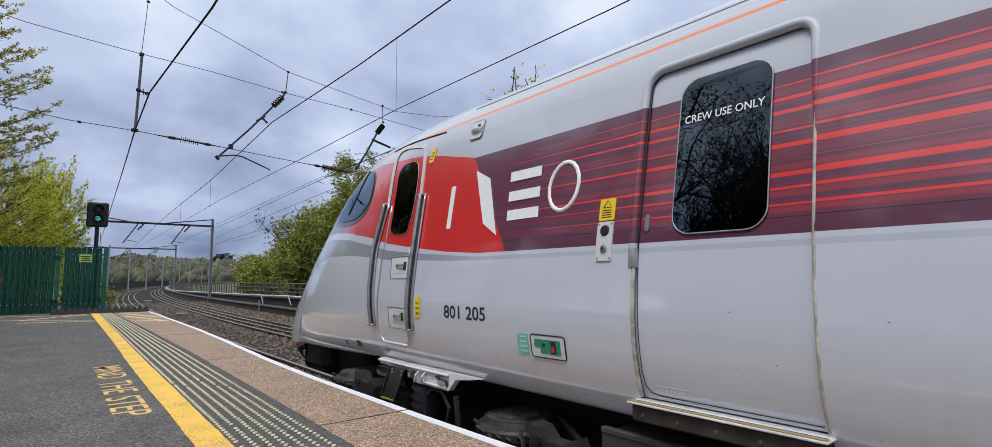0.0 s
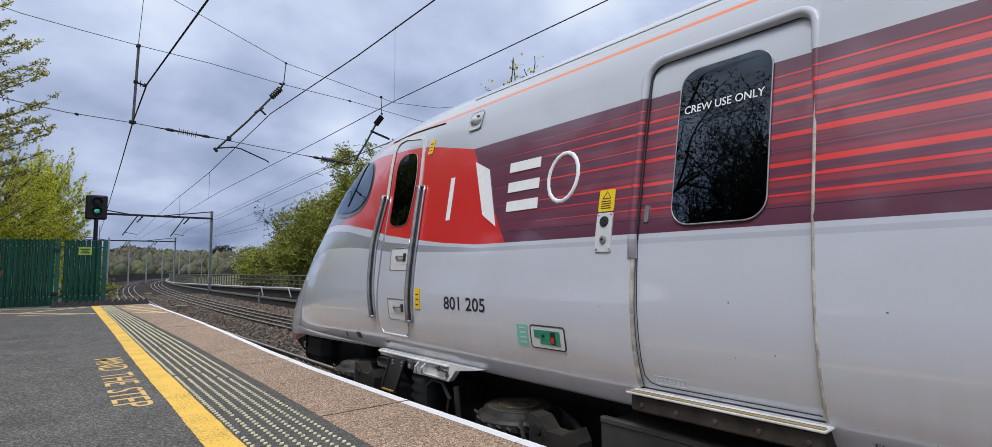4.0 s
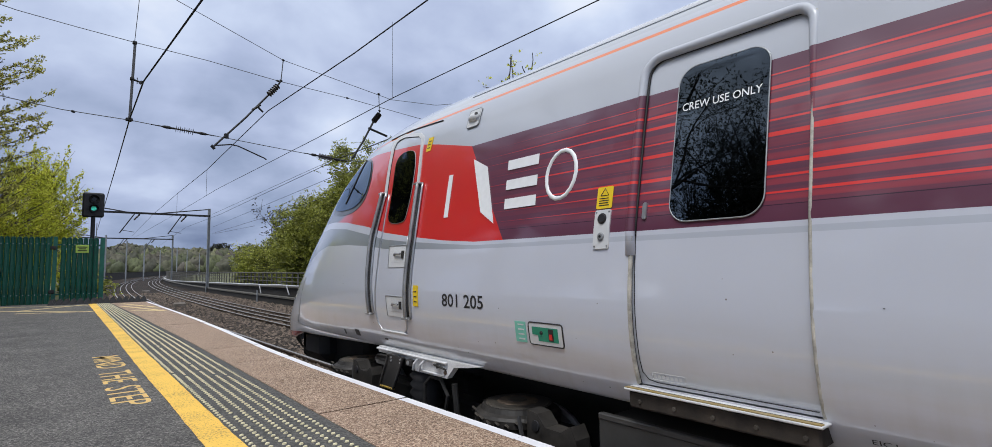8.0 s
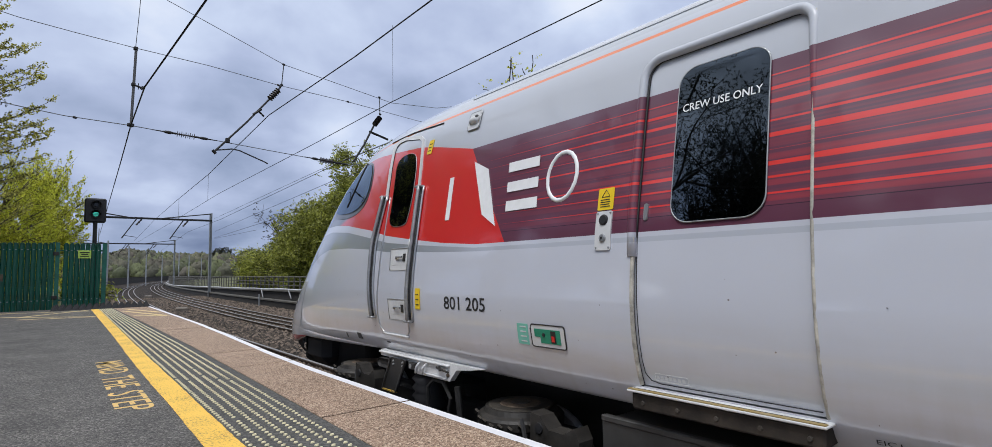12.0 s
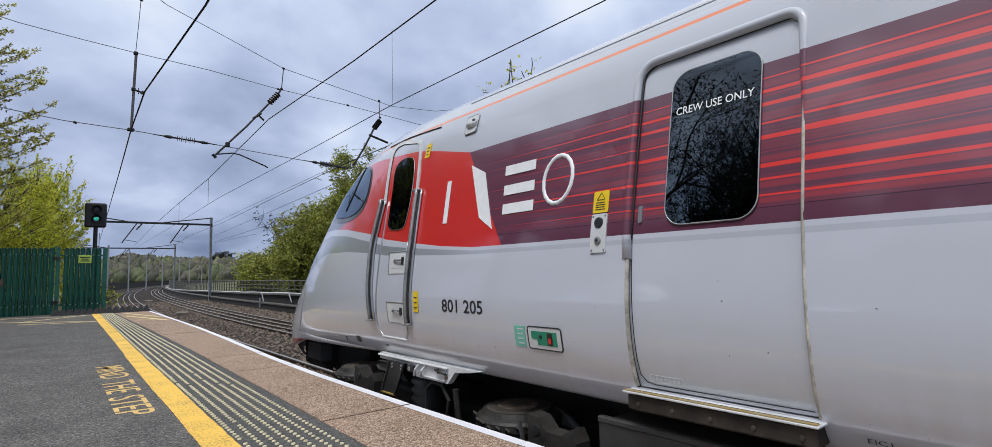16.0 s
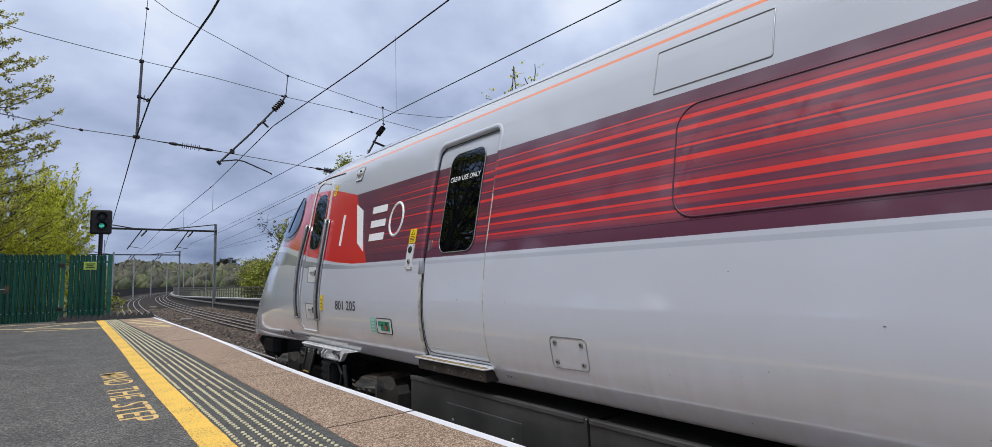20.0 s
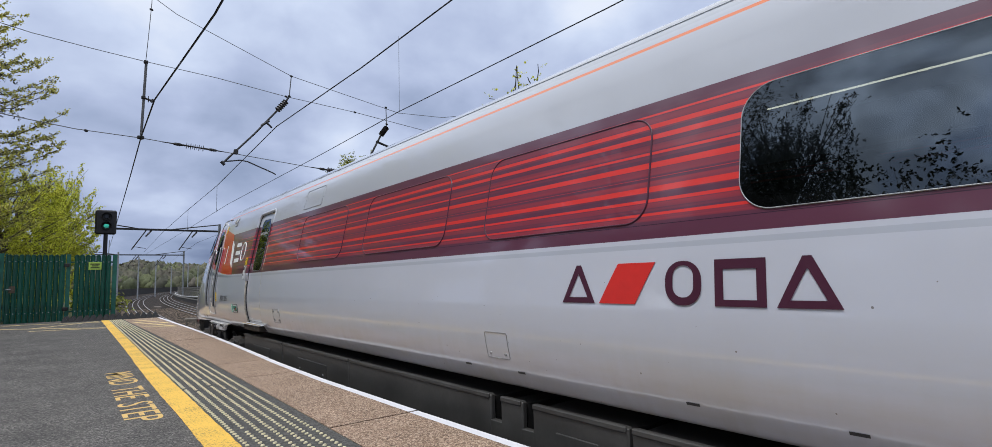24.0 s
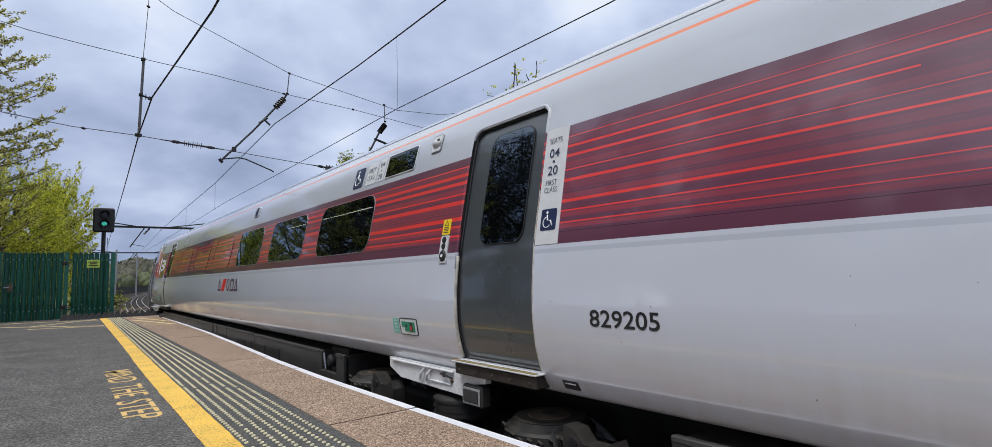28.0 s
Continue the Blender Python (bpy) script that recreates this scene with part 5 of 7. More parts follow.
outline("windscreen_bar", [(5.86, 1.775), (5.70, 2.0), (5.62, 2.26)], M_RUBBER, wsp, 0.010, 0.012, closed=False)
outline("nose_joint", [(7.15, 0.95), (7.22, 0.74), (7.26, 0.5), (7.3, 0.34)], M_STEEL, train, 0.003, 0.001, "thin joint of the nose door", closed=False)
# lower nose: dark valance and coupler fairing
VAL0 = 7.5
bm = B()
prev = None
for k in range(15):
    u = k / 14
    row = []
    for z, sh in ((0.315, 0.955), (0.18, 0.95), (0.04, 0.925), (-0.07, 0.85)):
        s = math.sin(u * math.pi / 2)
        w = (TRACK_X - skin(min(VAL0 + (tip(0.3) - VAL0) * s, tip(0.3) - 0.01), 0.3).x) * sh
        row.append((bm.verts.new((TRACK_X - w, VAL0 + (tip(0.2) * (0.97 + 0.03 * sh) - VAL0 - 0.05) * s, z)), bm.verts.new((TRACK_X + w, VAL0 + (tip(0.2) * (0.97 + 0.03 * sh) - VAL0 - 0.05) * s, z))))
    if prev:
        for a, b, c, d in zip(prev, prev[1:], row, row[1:]):
            bm.faces.new((a[0], c[0], d[0], b[0]))
            bm.faces.new((a[1], b[1], d[1], c[1]))
    prev = row
part("nose_valance", bm, M_RUBBER, train, "black plastic skirt under the nose", smooth=True)
# the chin of the shell, which dips towards the nose and ends in a red wedge
bm = B()
prev = None
for k in range(61):
    y = 4.9 + (tip(0.3) - 0.004 - 4.9) * (1 - (1 - k / 60) ** 1.8)
    z1 = float(np.interp(y, [4.9, 5.55, 6.25, 7.1, 7.4, 7.8, 8.3, 9.1], [0.305, 0.285, 0.265, 0.235, 0.175, 0.09, 0.03, 0.01]))
    row = []
    for i in range(6):
        p = skin(y, 0.32, 0.003)
        row.append(bm.verts.new((p.x + 0.015 * (i / 5) ** 2, p.y, 0.322 + (z1 - 0.322) * i / 5)))
    row.append(bm.verts.new((row[-1].co.x + 0.05, row[-1].co.y, z1 + 0.004)))
    if prev:
        for a, b, c, d in zip(prev, prev[1:], row, row[1:]):
            bm.faces.new((a, c, d, b))
    prev = row
part("nose_chin", bm, LIVERY, train, "pale lower edge of the nose with a red wedge", smooth=True)

outline("cab_gutter", [(4.98, 2.365), (4.5, 2.36), (3.90, 2.325)], M_BLACK, train, 0.007, 0.002, "thin dark gutter over the cab door", closed=False)

# --- underframe, bogies ---
# added dark mass that keeps lit ballast from showing through under the coach
part("under_view_block", box(B(), 3.1, 4.2, REAR + 0.5, 6.2, -0.8, 0.12), M_UNDER, train)
part("underframe", box(B(), 3.05, 4.55, REAR, 5.9, 0.10, 0.313), M_UNDER, train)
part("nose_underframe", box(B(), 2.85, 4.5, 5.9, 7.9, -0.20, 0.31, 0.05), M_UNDER, train)
part("nose_box", box(B(), 2.66, 2.95, 6.7, 7.35, -0.12, 0.28, 0.10), M_RUBBER, train)


def skirt(y0, y1, z0=-0.14, z1=0.225, x=2.415):
    s = part("skirt_panel", box(B(), x, x + 0.05, y0, y1, z0, z1, 0.012), M_SKIRT, train, "charcoal equipment skirt panel")
    part("skirt_lip", box(B(), x - 0.012, x + 0.02, y0 + 0.01, y1 - 0.01, z1 - 0.03, z1 + 0.004, 0.006), M_SKIRT, s)
    return s


GRILLES = {-5.9: ((-7.19, -6.82), (-7.61, -7.24)), -7.73: ((-8.33, -7.82), (-9.03, -8.43))}
for y0, y1 in ((0.05, 2.07), (-2.2, 0.03), (-4.67, -2.22), (-5.01, -4.78), (-5.88, -5.11), (-7.71, -5.9), (-10.57, -7.73), (-11.22, -11.03), (-19.5, -15.3)):
    s = skirt(y0, y1)
    for ya, yb in GRILLES.get(y1, ()):
        g_ = part("grille", box(B(), 2.410, 2.42, ya, yb, -0.10, 0.10), M_BLACK, s, "black ventilation grille")
        for j in range(9):
            part("grille_slat", box(B(), 2.403, 2.413, ya, yb, -0.092 + 0.021 * j, -0.082 + 0.021 * j), M_SKIRT, g_)
    if y1 in (0.03, -5.11, 2.07):
        ym, hw = (y0 + y1) / 2, 0.22 * (y1 - y0)
        hh = part("skirt_hatch", box(B(), 2.409, 2.42, ym - hw, ym + hw, -0.06, 0.09, 0.004), M_SKIRT, s)
        for sgn_ in (-1, 1):
            part("hatch_lock", lathe(B(), (2.409, ym + sgn_ * hw * 0.8, -0.03), (2.404, ym + sgn_ * hw * 0.8, -0.03), [(0, 0.012), (1, 0.01)], 8), M_STEEL, hh)
    part("equipment_box", box(B(), 2.48, 4.8, y0 + 0.02, y1 - 0.02, -0.45, 0.2), M_UNDER, s)
part("skirt_sill", box(B(), 2.417, 2.465, -5.12, -4.66, -0.14, 0.05, 0.004), M_SKIRT, train)
part("skirt_sill", box(B(), 2.417, 2.465, -11.04, -10.56, -0.14, 0.0, 0.004), M_SKIRT, train)
vb = part("valve_back", box(B(), 2.56, 2.62, -11.04, -10.56, -0.1, 0.25), M_UNDER, train)
vv = part("drain_valve", lathe(B(), (2.56, -10.74, 0.11), (2.44, -10.74, 0.11), [(0, 0.03), (0.3, 0.03), (0.35, 0.07), (0.8, 0.075), (1, 0.05)], 14), M_DARKSTEEL, vb, "dull steel drain valve")
part("valve_lever", tube(B(), [(2.43, -10.69, 0.02), (2.42, -10.66, 0.20)], 0.01, n=6), M_ALU, vv)

WHEEL_R = 0.42
SPIN = []
for yc, mid in ((4.35, 3.94), (-12.85, -12.87)):
    bg = part("bogie_frame", box(B(), 2.72, 2.90, yc - 1.75, yc + 1.75, -0.22, -0.06, 0.03), M_UNDER, train, "dark grimy bogie frame")
    part("bogie_crossbeam", box(B(), 2.9, 4.45, yc - 0.35, yc + 0.35, -0.28, 0.05, 0.03), M_UNDER, bg)
    for dy in (-1.27, 1.27):
        yw = yc + dy
        part("axle_box", box(B(), 2.55, 2.76, yw - 0.28, yw + 0.28, -0.62, -0.24, 0.05), M_UNDER, bg)
        part("axle_box_cover", lathe(B(), (2.55, yw, -0.44), (2.50, yw, -0.44), [(0, 0.15), (0.6, 0.14), (1, 0.10)], 14), M_UNDER, bg)
        # air spring and its round seat
        sp_ = part("spring_seat", lathe(B(), (2.68, yw - 0.03, -0.16), (2.68, yw - 0.03, 0.065), [(0, 0.24), (0.12, 0.30), (0.45, 0.30), (0.5, 0.315), (0.72, 0.315), (0.8, 0.30), (0.86, 0.27), (1, 0.255)], 32), M_GRIME, bg, smooth=False)
        part("seat_lid", lathe(B(), (2.68, yw - 0.03, 0.0655), (2.68, yw - 0.03, 0.073), [(0, 0.235), (0.6, 0.232), (1, 0.22)], 28), M_CAST, sp_, "dusty brown lid")
        part("rust_ring", lathe(B(), (2.68, yw - 0.03, 0.0735), (2.68, yw - 0.03, 0.079), [(0, 0.15), (1, 0.14)], 18), M_RUST, sp_)
        part("swing_arm", box(B(), 2.42, 2.55, yw - 0.62, yw + 0.22, -0.34, -0.13, 0.04), M_UNDER, bg)
        part("arm_eye", lathe(B(), (2.422, yw - 0.42, -0.22), (2.415, yw - 0.42, -0.22), [(0, 0.05), (1, 0.05)], 14), M_RUBBER, bg)
        part("arm_plate", box(B(), 2.36, 2.43, yw - 0.16, yw + 0.16, -0.32, -0.10, 0.03), M_SKIRT, bg)
        for k in range(3):
            part("bolt", lathe(B(), (2.36, yw - 0.1 + 0.1 * k, -0.14), (2.345, yw - 0.1 + 0.1 * k, -0.14), [(0, 0.018), (1, 0.014)], 6), M_UNDER, bg)
        bm = B()
        for x in (2.36, 2.48):
            bm.faces.new([bm.verts.new((x, yw + dy - 0.21, z + 0.15)) for dy, z in ((-0.27, 0.0), (-0.36, -0.01), (-0.43, -0.08), (-0.56, -0.08), (-0.64, -0.03), (-0.68, -0.10), (-0.68, -0.42), (-0.27, -0.42))])
        bm.faces.ensure_lookup_table()
        fa, fb = [list(f.verts) for f in bm.faces]
        for k in range(8):
            bm.faces.new((fa[k], fb[k], fb[(k + 1) % 8], fa[(k + 1) % 8]))
        bmesh.ops.recalc_face_normals(bm, faces=bm.faces)
        ca = part("arm_casting", bm, M_GRIME, bg, "grimy cast arm with an oval hole")
        # black disc draws the dark of a hole; the casting is solid
        part("hole_dark_disc", lathe(B(), (2.3605, yw - 0.56, 0.065), (2.352, yw - 0.56, 0.065), [(0, 0.034), (1, 0.032)], 16), M_BLACK, ca)
        part("square_lug", box(B(), 2.40, 2.46, yw + 0.03, yw + 0.17, -0.20, -0.09, 0.02), M_UNDER, bg)
        part("lug_face", box(B(), 2.392, 2.402, yw + 0.06, yw + 0.14, -0.18, -0.11, 0.01), M_CAST, bg)
        for k in range(9):
            a_ = radians(150 + 13 * k)
            cx, cy, cz = 2.68 + 0.318 * math.cos(a_), yw - 0.03 + 0.318 * math.sin(a_), 0.030 - 0.05 * math.sin(radians(20 * k)) - 0.01 * (k % 2)
            part("chain_link", tube(B(), [(cx, cy - 0.02, cz), (cx - 0.012, cy, cz + 0.016), (cx, cy + 0.024, cz - 0.012)], 0.009, n=5), M_CAST, bg)
        part("dust_cover", lathe(B(), (2.68, yw - 0.03, 0.0795), (2.68, yw - 0.03, 0.088), [(0, 0.07), (1, 0.06)], 16), M_CAST, sp_)
        part("trailing_hose", tube(B(), [(2.40, yw - 0.70, -0.05), (2.40, yw - 0.86, -0.13), (2.42, yw - 0.98, -0.35)], 0.007, n=6), M_STEEL, bg)
        if yc > 0:
            part("damper", tube(B(), [(2.46, yw + 0.42, -0.4), (2.46, yw + 0.42, -0.12)], 0.045, n=10), M_UNDER, bg)
        part("hose", tube(B(), [(2.45, yw - 0.3, 0.05), (2.40, yw - 0.4, -0.1), (2.42, yw - 0.62, -0.2), (2.5, yw - 0.75, -0.05)], 0.016, n=6), M_RUBBER, bg)
        whl = part("wheelset", lathe(B(), (-0.82, 0, 0), (0.82, 0, 0), [(0, 0.10), (0.03, 0.10), (0.035, WHEEL_R - 0.06), (0.04, WHEEL_R), (0.10, WHEEL_R + 0.005), (0.11, WHEEL_R + 0.03), (0.125, WHEEL_R + 0.03), (0.13, 0.10), (0.87, 0.10), (0.875, WHEEL_R + 0.03), (0.89, WHEEL_R + 0.03), (0.9, WHEEL_R + 0.005), (0.96, WHEEL_R), (0.965, WHEEL_R - 0.06), (0.97, 0.10), (1, 0.10)], 28), M_STEEL, train, "worn steel wheelset")
        SPIN.append((whl, yw))
    # pale casting over the middle of the bogie
    bm = B()
    fore = mid > 0
    if not fore:
        mid -= 0.13
    prof_ = ((-0.80, 0.332), (-0.66, 0.308), (-0.48, 0.285), (-0.385, 0.190), (0.09, 0.186), (0.13, 0.268), (0.74, 0.272), (0.74, 0.326)) if fore else ((-0.80, 0.322), (-0.80, 0.27), (-0.66, 0.25), (-0.60, 0.17), (-0.52, 0.145), (0.45, 0.165), (0.66, 0.24), (0.66, 0.322))
    for x in (2.40, 2.45):
        bm.faces.new([bm.verts.new((x, mid + dy, z)) for dy, z in prof_])
    bm.faces.ensure_lookup_table()
    fa, fb = [list(f.verts) for f in bm.faces]
    for k in range(8):
        bm.faces.new((fa[k], fb[k], fb[(k + 1) % 8], fa[(k + 1) % 8]))
    bmesh.ops.recalc_face_normals(bm, faces=bm.faces)
    bk = part("side_bracket", bm, M_BRACKET, train, "pale grey bracket under the body side")
    part("bracket_ledge", box(B(), 2.375, 2.401, mid - 0.40, mid + (0.74 if fore else 0.60), 0.300, 0.318, 0.006), M_BRACKET, bk)
    part("bracket_web", box(B(), 2.388, 2.401, mid - 0.34, mid - 0.02, 0.200, 0.214, 0.004), M_BRACKET, bk)
    part("bracket_web", box(B(), 2.388, 2.401, mid - 0.36, mid - 0.34, 0.200, 0.280, 0.004), M_BRACKET, bk)
    for dy in (-0.08, 0.02):
        part("bracket_rib", tube(B(), [(2.392, mid + dy, 0.300), (2.368, mid + dy + 0.03, 0.255), (2.386, mid + dy + 0.078, 0.196)], 0.011, n=6), M_BRACKET, bk)
    part("bracket_lever", tube(B(), [(2.392, mid - 0.24, 0.272), (2.372, mid - 0.25, 0.285), (2.372, mid - 0.38, 0.268), (2.39, mid - 0.39, 0.258)], 0.009, n=6), M_UNDER, bk)
    part("lever_grip", tube(B(), [(2.372, mid - 0.29, 0.298), (2.370, mid - 0.30, 0.262)], 0.012, n=6), M_UNDER, bk)
    part("rust_stain_bolt", lathe(B(), (2.40, mid - 0.37, 0.235), (2.388, mid - 0.37, 0.235), [(0, 0.018), (1, 0.013)], 8), M_RUST, bk)
    if fore:
        bm = B()
        for x in (2.352, 2.366):
            bm.faces.new([bm.verts.new((x, y, z)) for y, z in ((4.14, 0.286), (4.40, 0.286), (4.44, 0.20), (4.55, 0.0), (4.31, 0.0), (4.20, 0.18))])
        bm.faces.ensure_lookup_table()
        fa, fb = [list(f.verts) for f in bm.faces]
        for k in range(6):
            bm.faces.new((fa[k], fb[k], fb[(k + 1) % 6], fa[(k + 1) % 6]))
        bmesh.ops.recalc_face_normals(bm, faces=bm.faces)
        cb = part("hanger_plate", bm, M_UNDER, bk, "black tapering hanger plate")
        for pts in (((4.40, 0.286), (4.44, 0.20), (4.50, 0.10), (4.55, 0.0)), ((4.14, 0.286), (4.20, 0.18), (4.25, 0.10), (4.31, 0.0))):
            part("plate_flange", tube(B(), [(2.345, y, z) for y, z in pts], 0.010, n=6), M_SKIRT, cb)
        part("yellow_foot", box(B(), 2.34, 2.37, 4.31, 4.555, -0.012, 0.004, 0.004), M_FOOT, cb, "scuffed yellow plate foot")
        for y in (4.19, 4.35):
            for z in (0.235, 0.262):
                part("bolt", lathe(B(), (2.352, y, z), (2.342, y, z), [(0, 0.010), (1, 0.008)], 6), M_STEEL, cb)
        db = part("dial_box", box(B(), 2.356, 2.40, 4.022, 4.118, 0.222, 0.276, 0.008), M_UNDER, bk, "small black gauge box")
        part("dial_ring", lathe(B(), (2.356, 4.07, 0.249), (2.350, 4.07, 0.249), [(0, 0.020), (0.6, 0.020), (1, 0.014)], 14), M_STEEL, db)
        part("side_plate", box(B(), 2.372, 2.384, 4.42, 4.66, 0.18, 0.26, 0.03), M_UNDER, bk)
        part("bellows", lathe(B(), (2.54, 4.06, -0.12), (2.54, 4.06, 0.17), [(0, 0.12), (0.12, 0.15), (0.25, 0.12), (0.38, 0.15), (0.5, 0.12), (0.62, 0.15), (0.75, 0.12), (0.88, 0.15), (1, 0.11)], 20), M_RUBBER, bk, smooth=True)
        part("guard_arch", tube(B(), [(2.43, 3.92, -0.15), (2.42, 3.90, 0.10), (2.43, 3.82, 0.165), (2.43, 3.68, 0.16), (2.44, 3.60, 0.05), (2.44, 3.66, -0.15)], 0.016, n=6), M_UNDER, bk)
        part("link_rod", tube(B(), [(2.42, mid - 0.46, 0.16), (2.44, mid - 0.48, -0.14)], 0.024, n=8), M_UNDER, bk)
        part("rod_end", lathe(B(), (2.40, mid - 0.48, -0.13), (2.48, mid - 0.48, -0.13), [(0, 0.05), (1, 0.05)], 10), M_UNDER, bk)
    else:
        eb = part("jacking_box", box(B(), 2.36, 2.45, mid - 0.80, mid - 0.56, 0.10, 0.25, 0.012), M_UNDER, bk, "black square jacking box")
        part("box_rim", box(B(), 2.350, 2.358, mid - 0.785, mid - 0.575, 0.115, 0.235, 0.004), M_STEEL, eb)
        # the open mouth's darkness is a black plate on a solid box
        part("mouth_dark_plate", box(B(), 2.346, 2.354, mid - 0.77, mid - 0.59, 0.13, 0.22, 0.006), M_BLACK, eb)
        part("drum", lathe(B(), (2.62, mid - 0.22, -0.08), (2.62, mid - 0.22, 0.10), [(0, 0.24), (0.2, 0.26), (0.35, 0.24), (0.5, 0.26), (0.7, 0.24), (0.85, 0.26), (1, 0.22)], 24), M_UNDER, bk, smooth=True)

# chips in the paint low on the side
r = np.random.default_rng(21)
for k in range(46):
    y = float(r.uniform(-17.0, 3.4))
    z = float(0.38 + 0.55 * r.random() ** 1.6)
    if CREW[0] - 0.05 < y < CREW[1] + 0.05 or GUEST[0] - 0.05 < y < GUEST[1] + 0.05:
        continue
    w, h = 0.002 + 0.005 * r.random() ** 2, 0.0015 + 0.0015 * r.random()
    panel("paint_chip", [(y - w, z), (y, z - h), (y + w, z + h * 0.3), (y + w * 0.2, z + h)], M_UNDER, train, 0.0022, 0.001)


# --- fence and gate at the platform's end ---
FY = 22.6


def pale_bm(h):
    """One corrugated steel pale with a notched top."""
    bm = B()
    w, d = 0.066, 0.034
    prof = [(-w, 0), (-w * 0.6, -d), (-w * 0.25, -d * 0.5), (w * 0.25, -d * 0.5), (w * 0.6, -d), (w, 0)]
    lo = [bm.verts.new((x, y, 0)) for x, y in prof]
    mid = [bm.verts.new((x, y, h - 0.05)) for x, y in prof]
    top = [bm.verts.new((x * 0.55, y, h - (0.0 if i in (2, 3) else 0.015))) for i, (x, y) in enumerate(prof)]
    for a, b in ((lo, mid), (mid, top)):
        for i in range(len(prof) - 1):
            bm.faces.new((a[i], a[i + 1], b[i + 1], b[i]))
    r = bmesh.ops.extrude_face_region(bm, geom=list(bm.faces))
    for v in r["geom"]:
        if isinstance(v, bmesh.types.BMVert):
            v.co.y += 0.004
    return bm


PALE = BOLT = None


def palisade(name, label, x0, x1, z0, z1, pitch=0.142, reach=0.0):
    global PALE, BOLT
    t = thing(name, label, "fence", at=(0, FY, 0))
    x = x0 + 0.075
    while x < x1 - 0.05:
        if PALE is None:
            ob = part("pale", pale_bm(2.21), M_FENCE, t)
            PALE = ob.data
        else:
            ob = new("pale", PALE)
            ob.parent = t
        ob.location = (x, 0, z0 - 0.14)
        if x > -3.3:
            for z in (z0 + 0.22, z1 - 0.24):
                bo = new("bolt", BOLT) if BOLT else part("bolt", lathe(B(), (0, 0, 0), (0, -0.014, 0), [(0, 0.017), (0.6, 0.016), (1, 0.009)], 8), M_GALV, t)
                BOLT = bo.data
                bo.parent, bo.location = t, (x, -0.019, z)
        x += pitch
    for z in (z0 + 0.22, z1 - 0.24):
        part("cross_rail", box(B(), x0 - reach, x1 + reach, 0.014, 0.05, z - 0.025, z + 0.025, 0.004), M_FENCE, t)
    return t


gate = palisade("gate", "closed green palisade gate with a lock plate", -1.42, 0.0, 0.04, 2.12)
part("gate_frame", box(B(), -1.45, -1.39, 0.0, 0.06, 0.04, 2.13, 0.006), M_FENCE, gate)
part("gate_frame", box(B(), -0.03, 0.02, 0.0, 0.06, 0.04, 2.13, 0.006), M_FENCE, gate)
lk = part("lock_plate", box(B(), -1.33, -1.18, -0.035, -0.02, 0.90, 1.12, 0.01), M_RUST, gate, "weathered brown lock plate")
part("latch", tube(B(), [(-1.4, -0.05, 1.02), (-1.28, -0.05, 1.02)], 0.018, n=8), M_STEEL, gate)
for z in (0.35, 1.76):
    part("hinge", box(B(), -0.02, 0.13, -0.05, 0.0, z - 0.06, z + 0.06, 0.015), M_UNDER, gate, "dark steel hinge")
panel_ = palisade("palisade_fence", "green palisade fence panel with a small sign", 0.24, 1.22, 0.04, 2.10, reach=0.12)
left = palisade("palisade_fence", "run of green palisade fence beside the gate", -8.9, -1.62, 0.04, 2.12)
for x, w, h, m_ in ((0.10, 0.055, 2.12, M_FPOST), (1.34, 0.062, 2.10, M_FPOST), (-1.53, 0.055, 2.13, M_FPOST)):
    bm = B()
    box(bm, x - w, x + w, FY + 0.0, FY + 0.012, -0.02, h, 0.002)
    box(bm, x - 0.006, x + 0.006, FY + 0.012, FY + 0.09, -0.02, h)
    box(bm, x - w, x + w, FY + 0.09, FY + 0.102, -0.02, h, 0.002)
    tagged(part("fence_post", bm, m_), "sea-green steel fence post", "post", "fence posts")
sg = tagged(part("fence_sign", box(B(), 0.62, 0.97, FY - 0.048, FY - 0.028, 1.60, 1.86, 0.006), M_LIME), "lime green sign on the fence with illegible writing", "sign")
for z, w in ((1.79, 0.13), (1.73, 0.09), (1.67, 0.12)):
    part("text_bar", box(B(), 0.795 - w, 0.795 + w, FY - 0.052, FY - 0.046, z - 0.016, z + 0.016), M_UNDER, sg)

# black rubber anti-trespass ridges across the platform's end
for row in range(3):
    for k in range(15):
        x = 0.06 + 0.165 * k + 0.04 * row
        bm = B()
        b_ = [bm.verts.new(p) for p in ((-0.085, -0.2, 0), (0.085, -0.2, 0), (0.085, 0.2, 0), (-0.085, 0.2, 0))]
        t_ = [bm.verts.new((0, -0.14, 0.17)), bm.verts.new((0, 0.14, 0.17))]
        bm.faces.new(b_[::-1])
        bm.faces.new((b_[0], b_[1], t_[0]))
        bm.faces.new((b_[2], b_[3], t_[1]))
        bm.faces.new((b_[1], b_[2], t_[1], t_[0]))
        bm.faces.new((b_[3], b_[0], t_[0], t_[1]))
        ob = part("trespass_ridge", bm, M_RUBBER)
        ob.location = (x, 20.95 + 0.30 * row, 0.001)
        tagged(ob, "pointed black rubber ridge on the paving", "rubber ridge", "anti-trespass ridges")

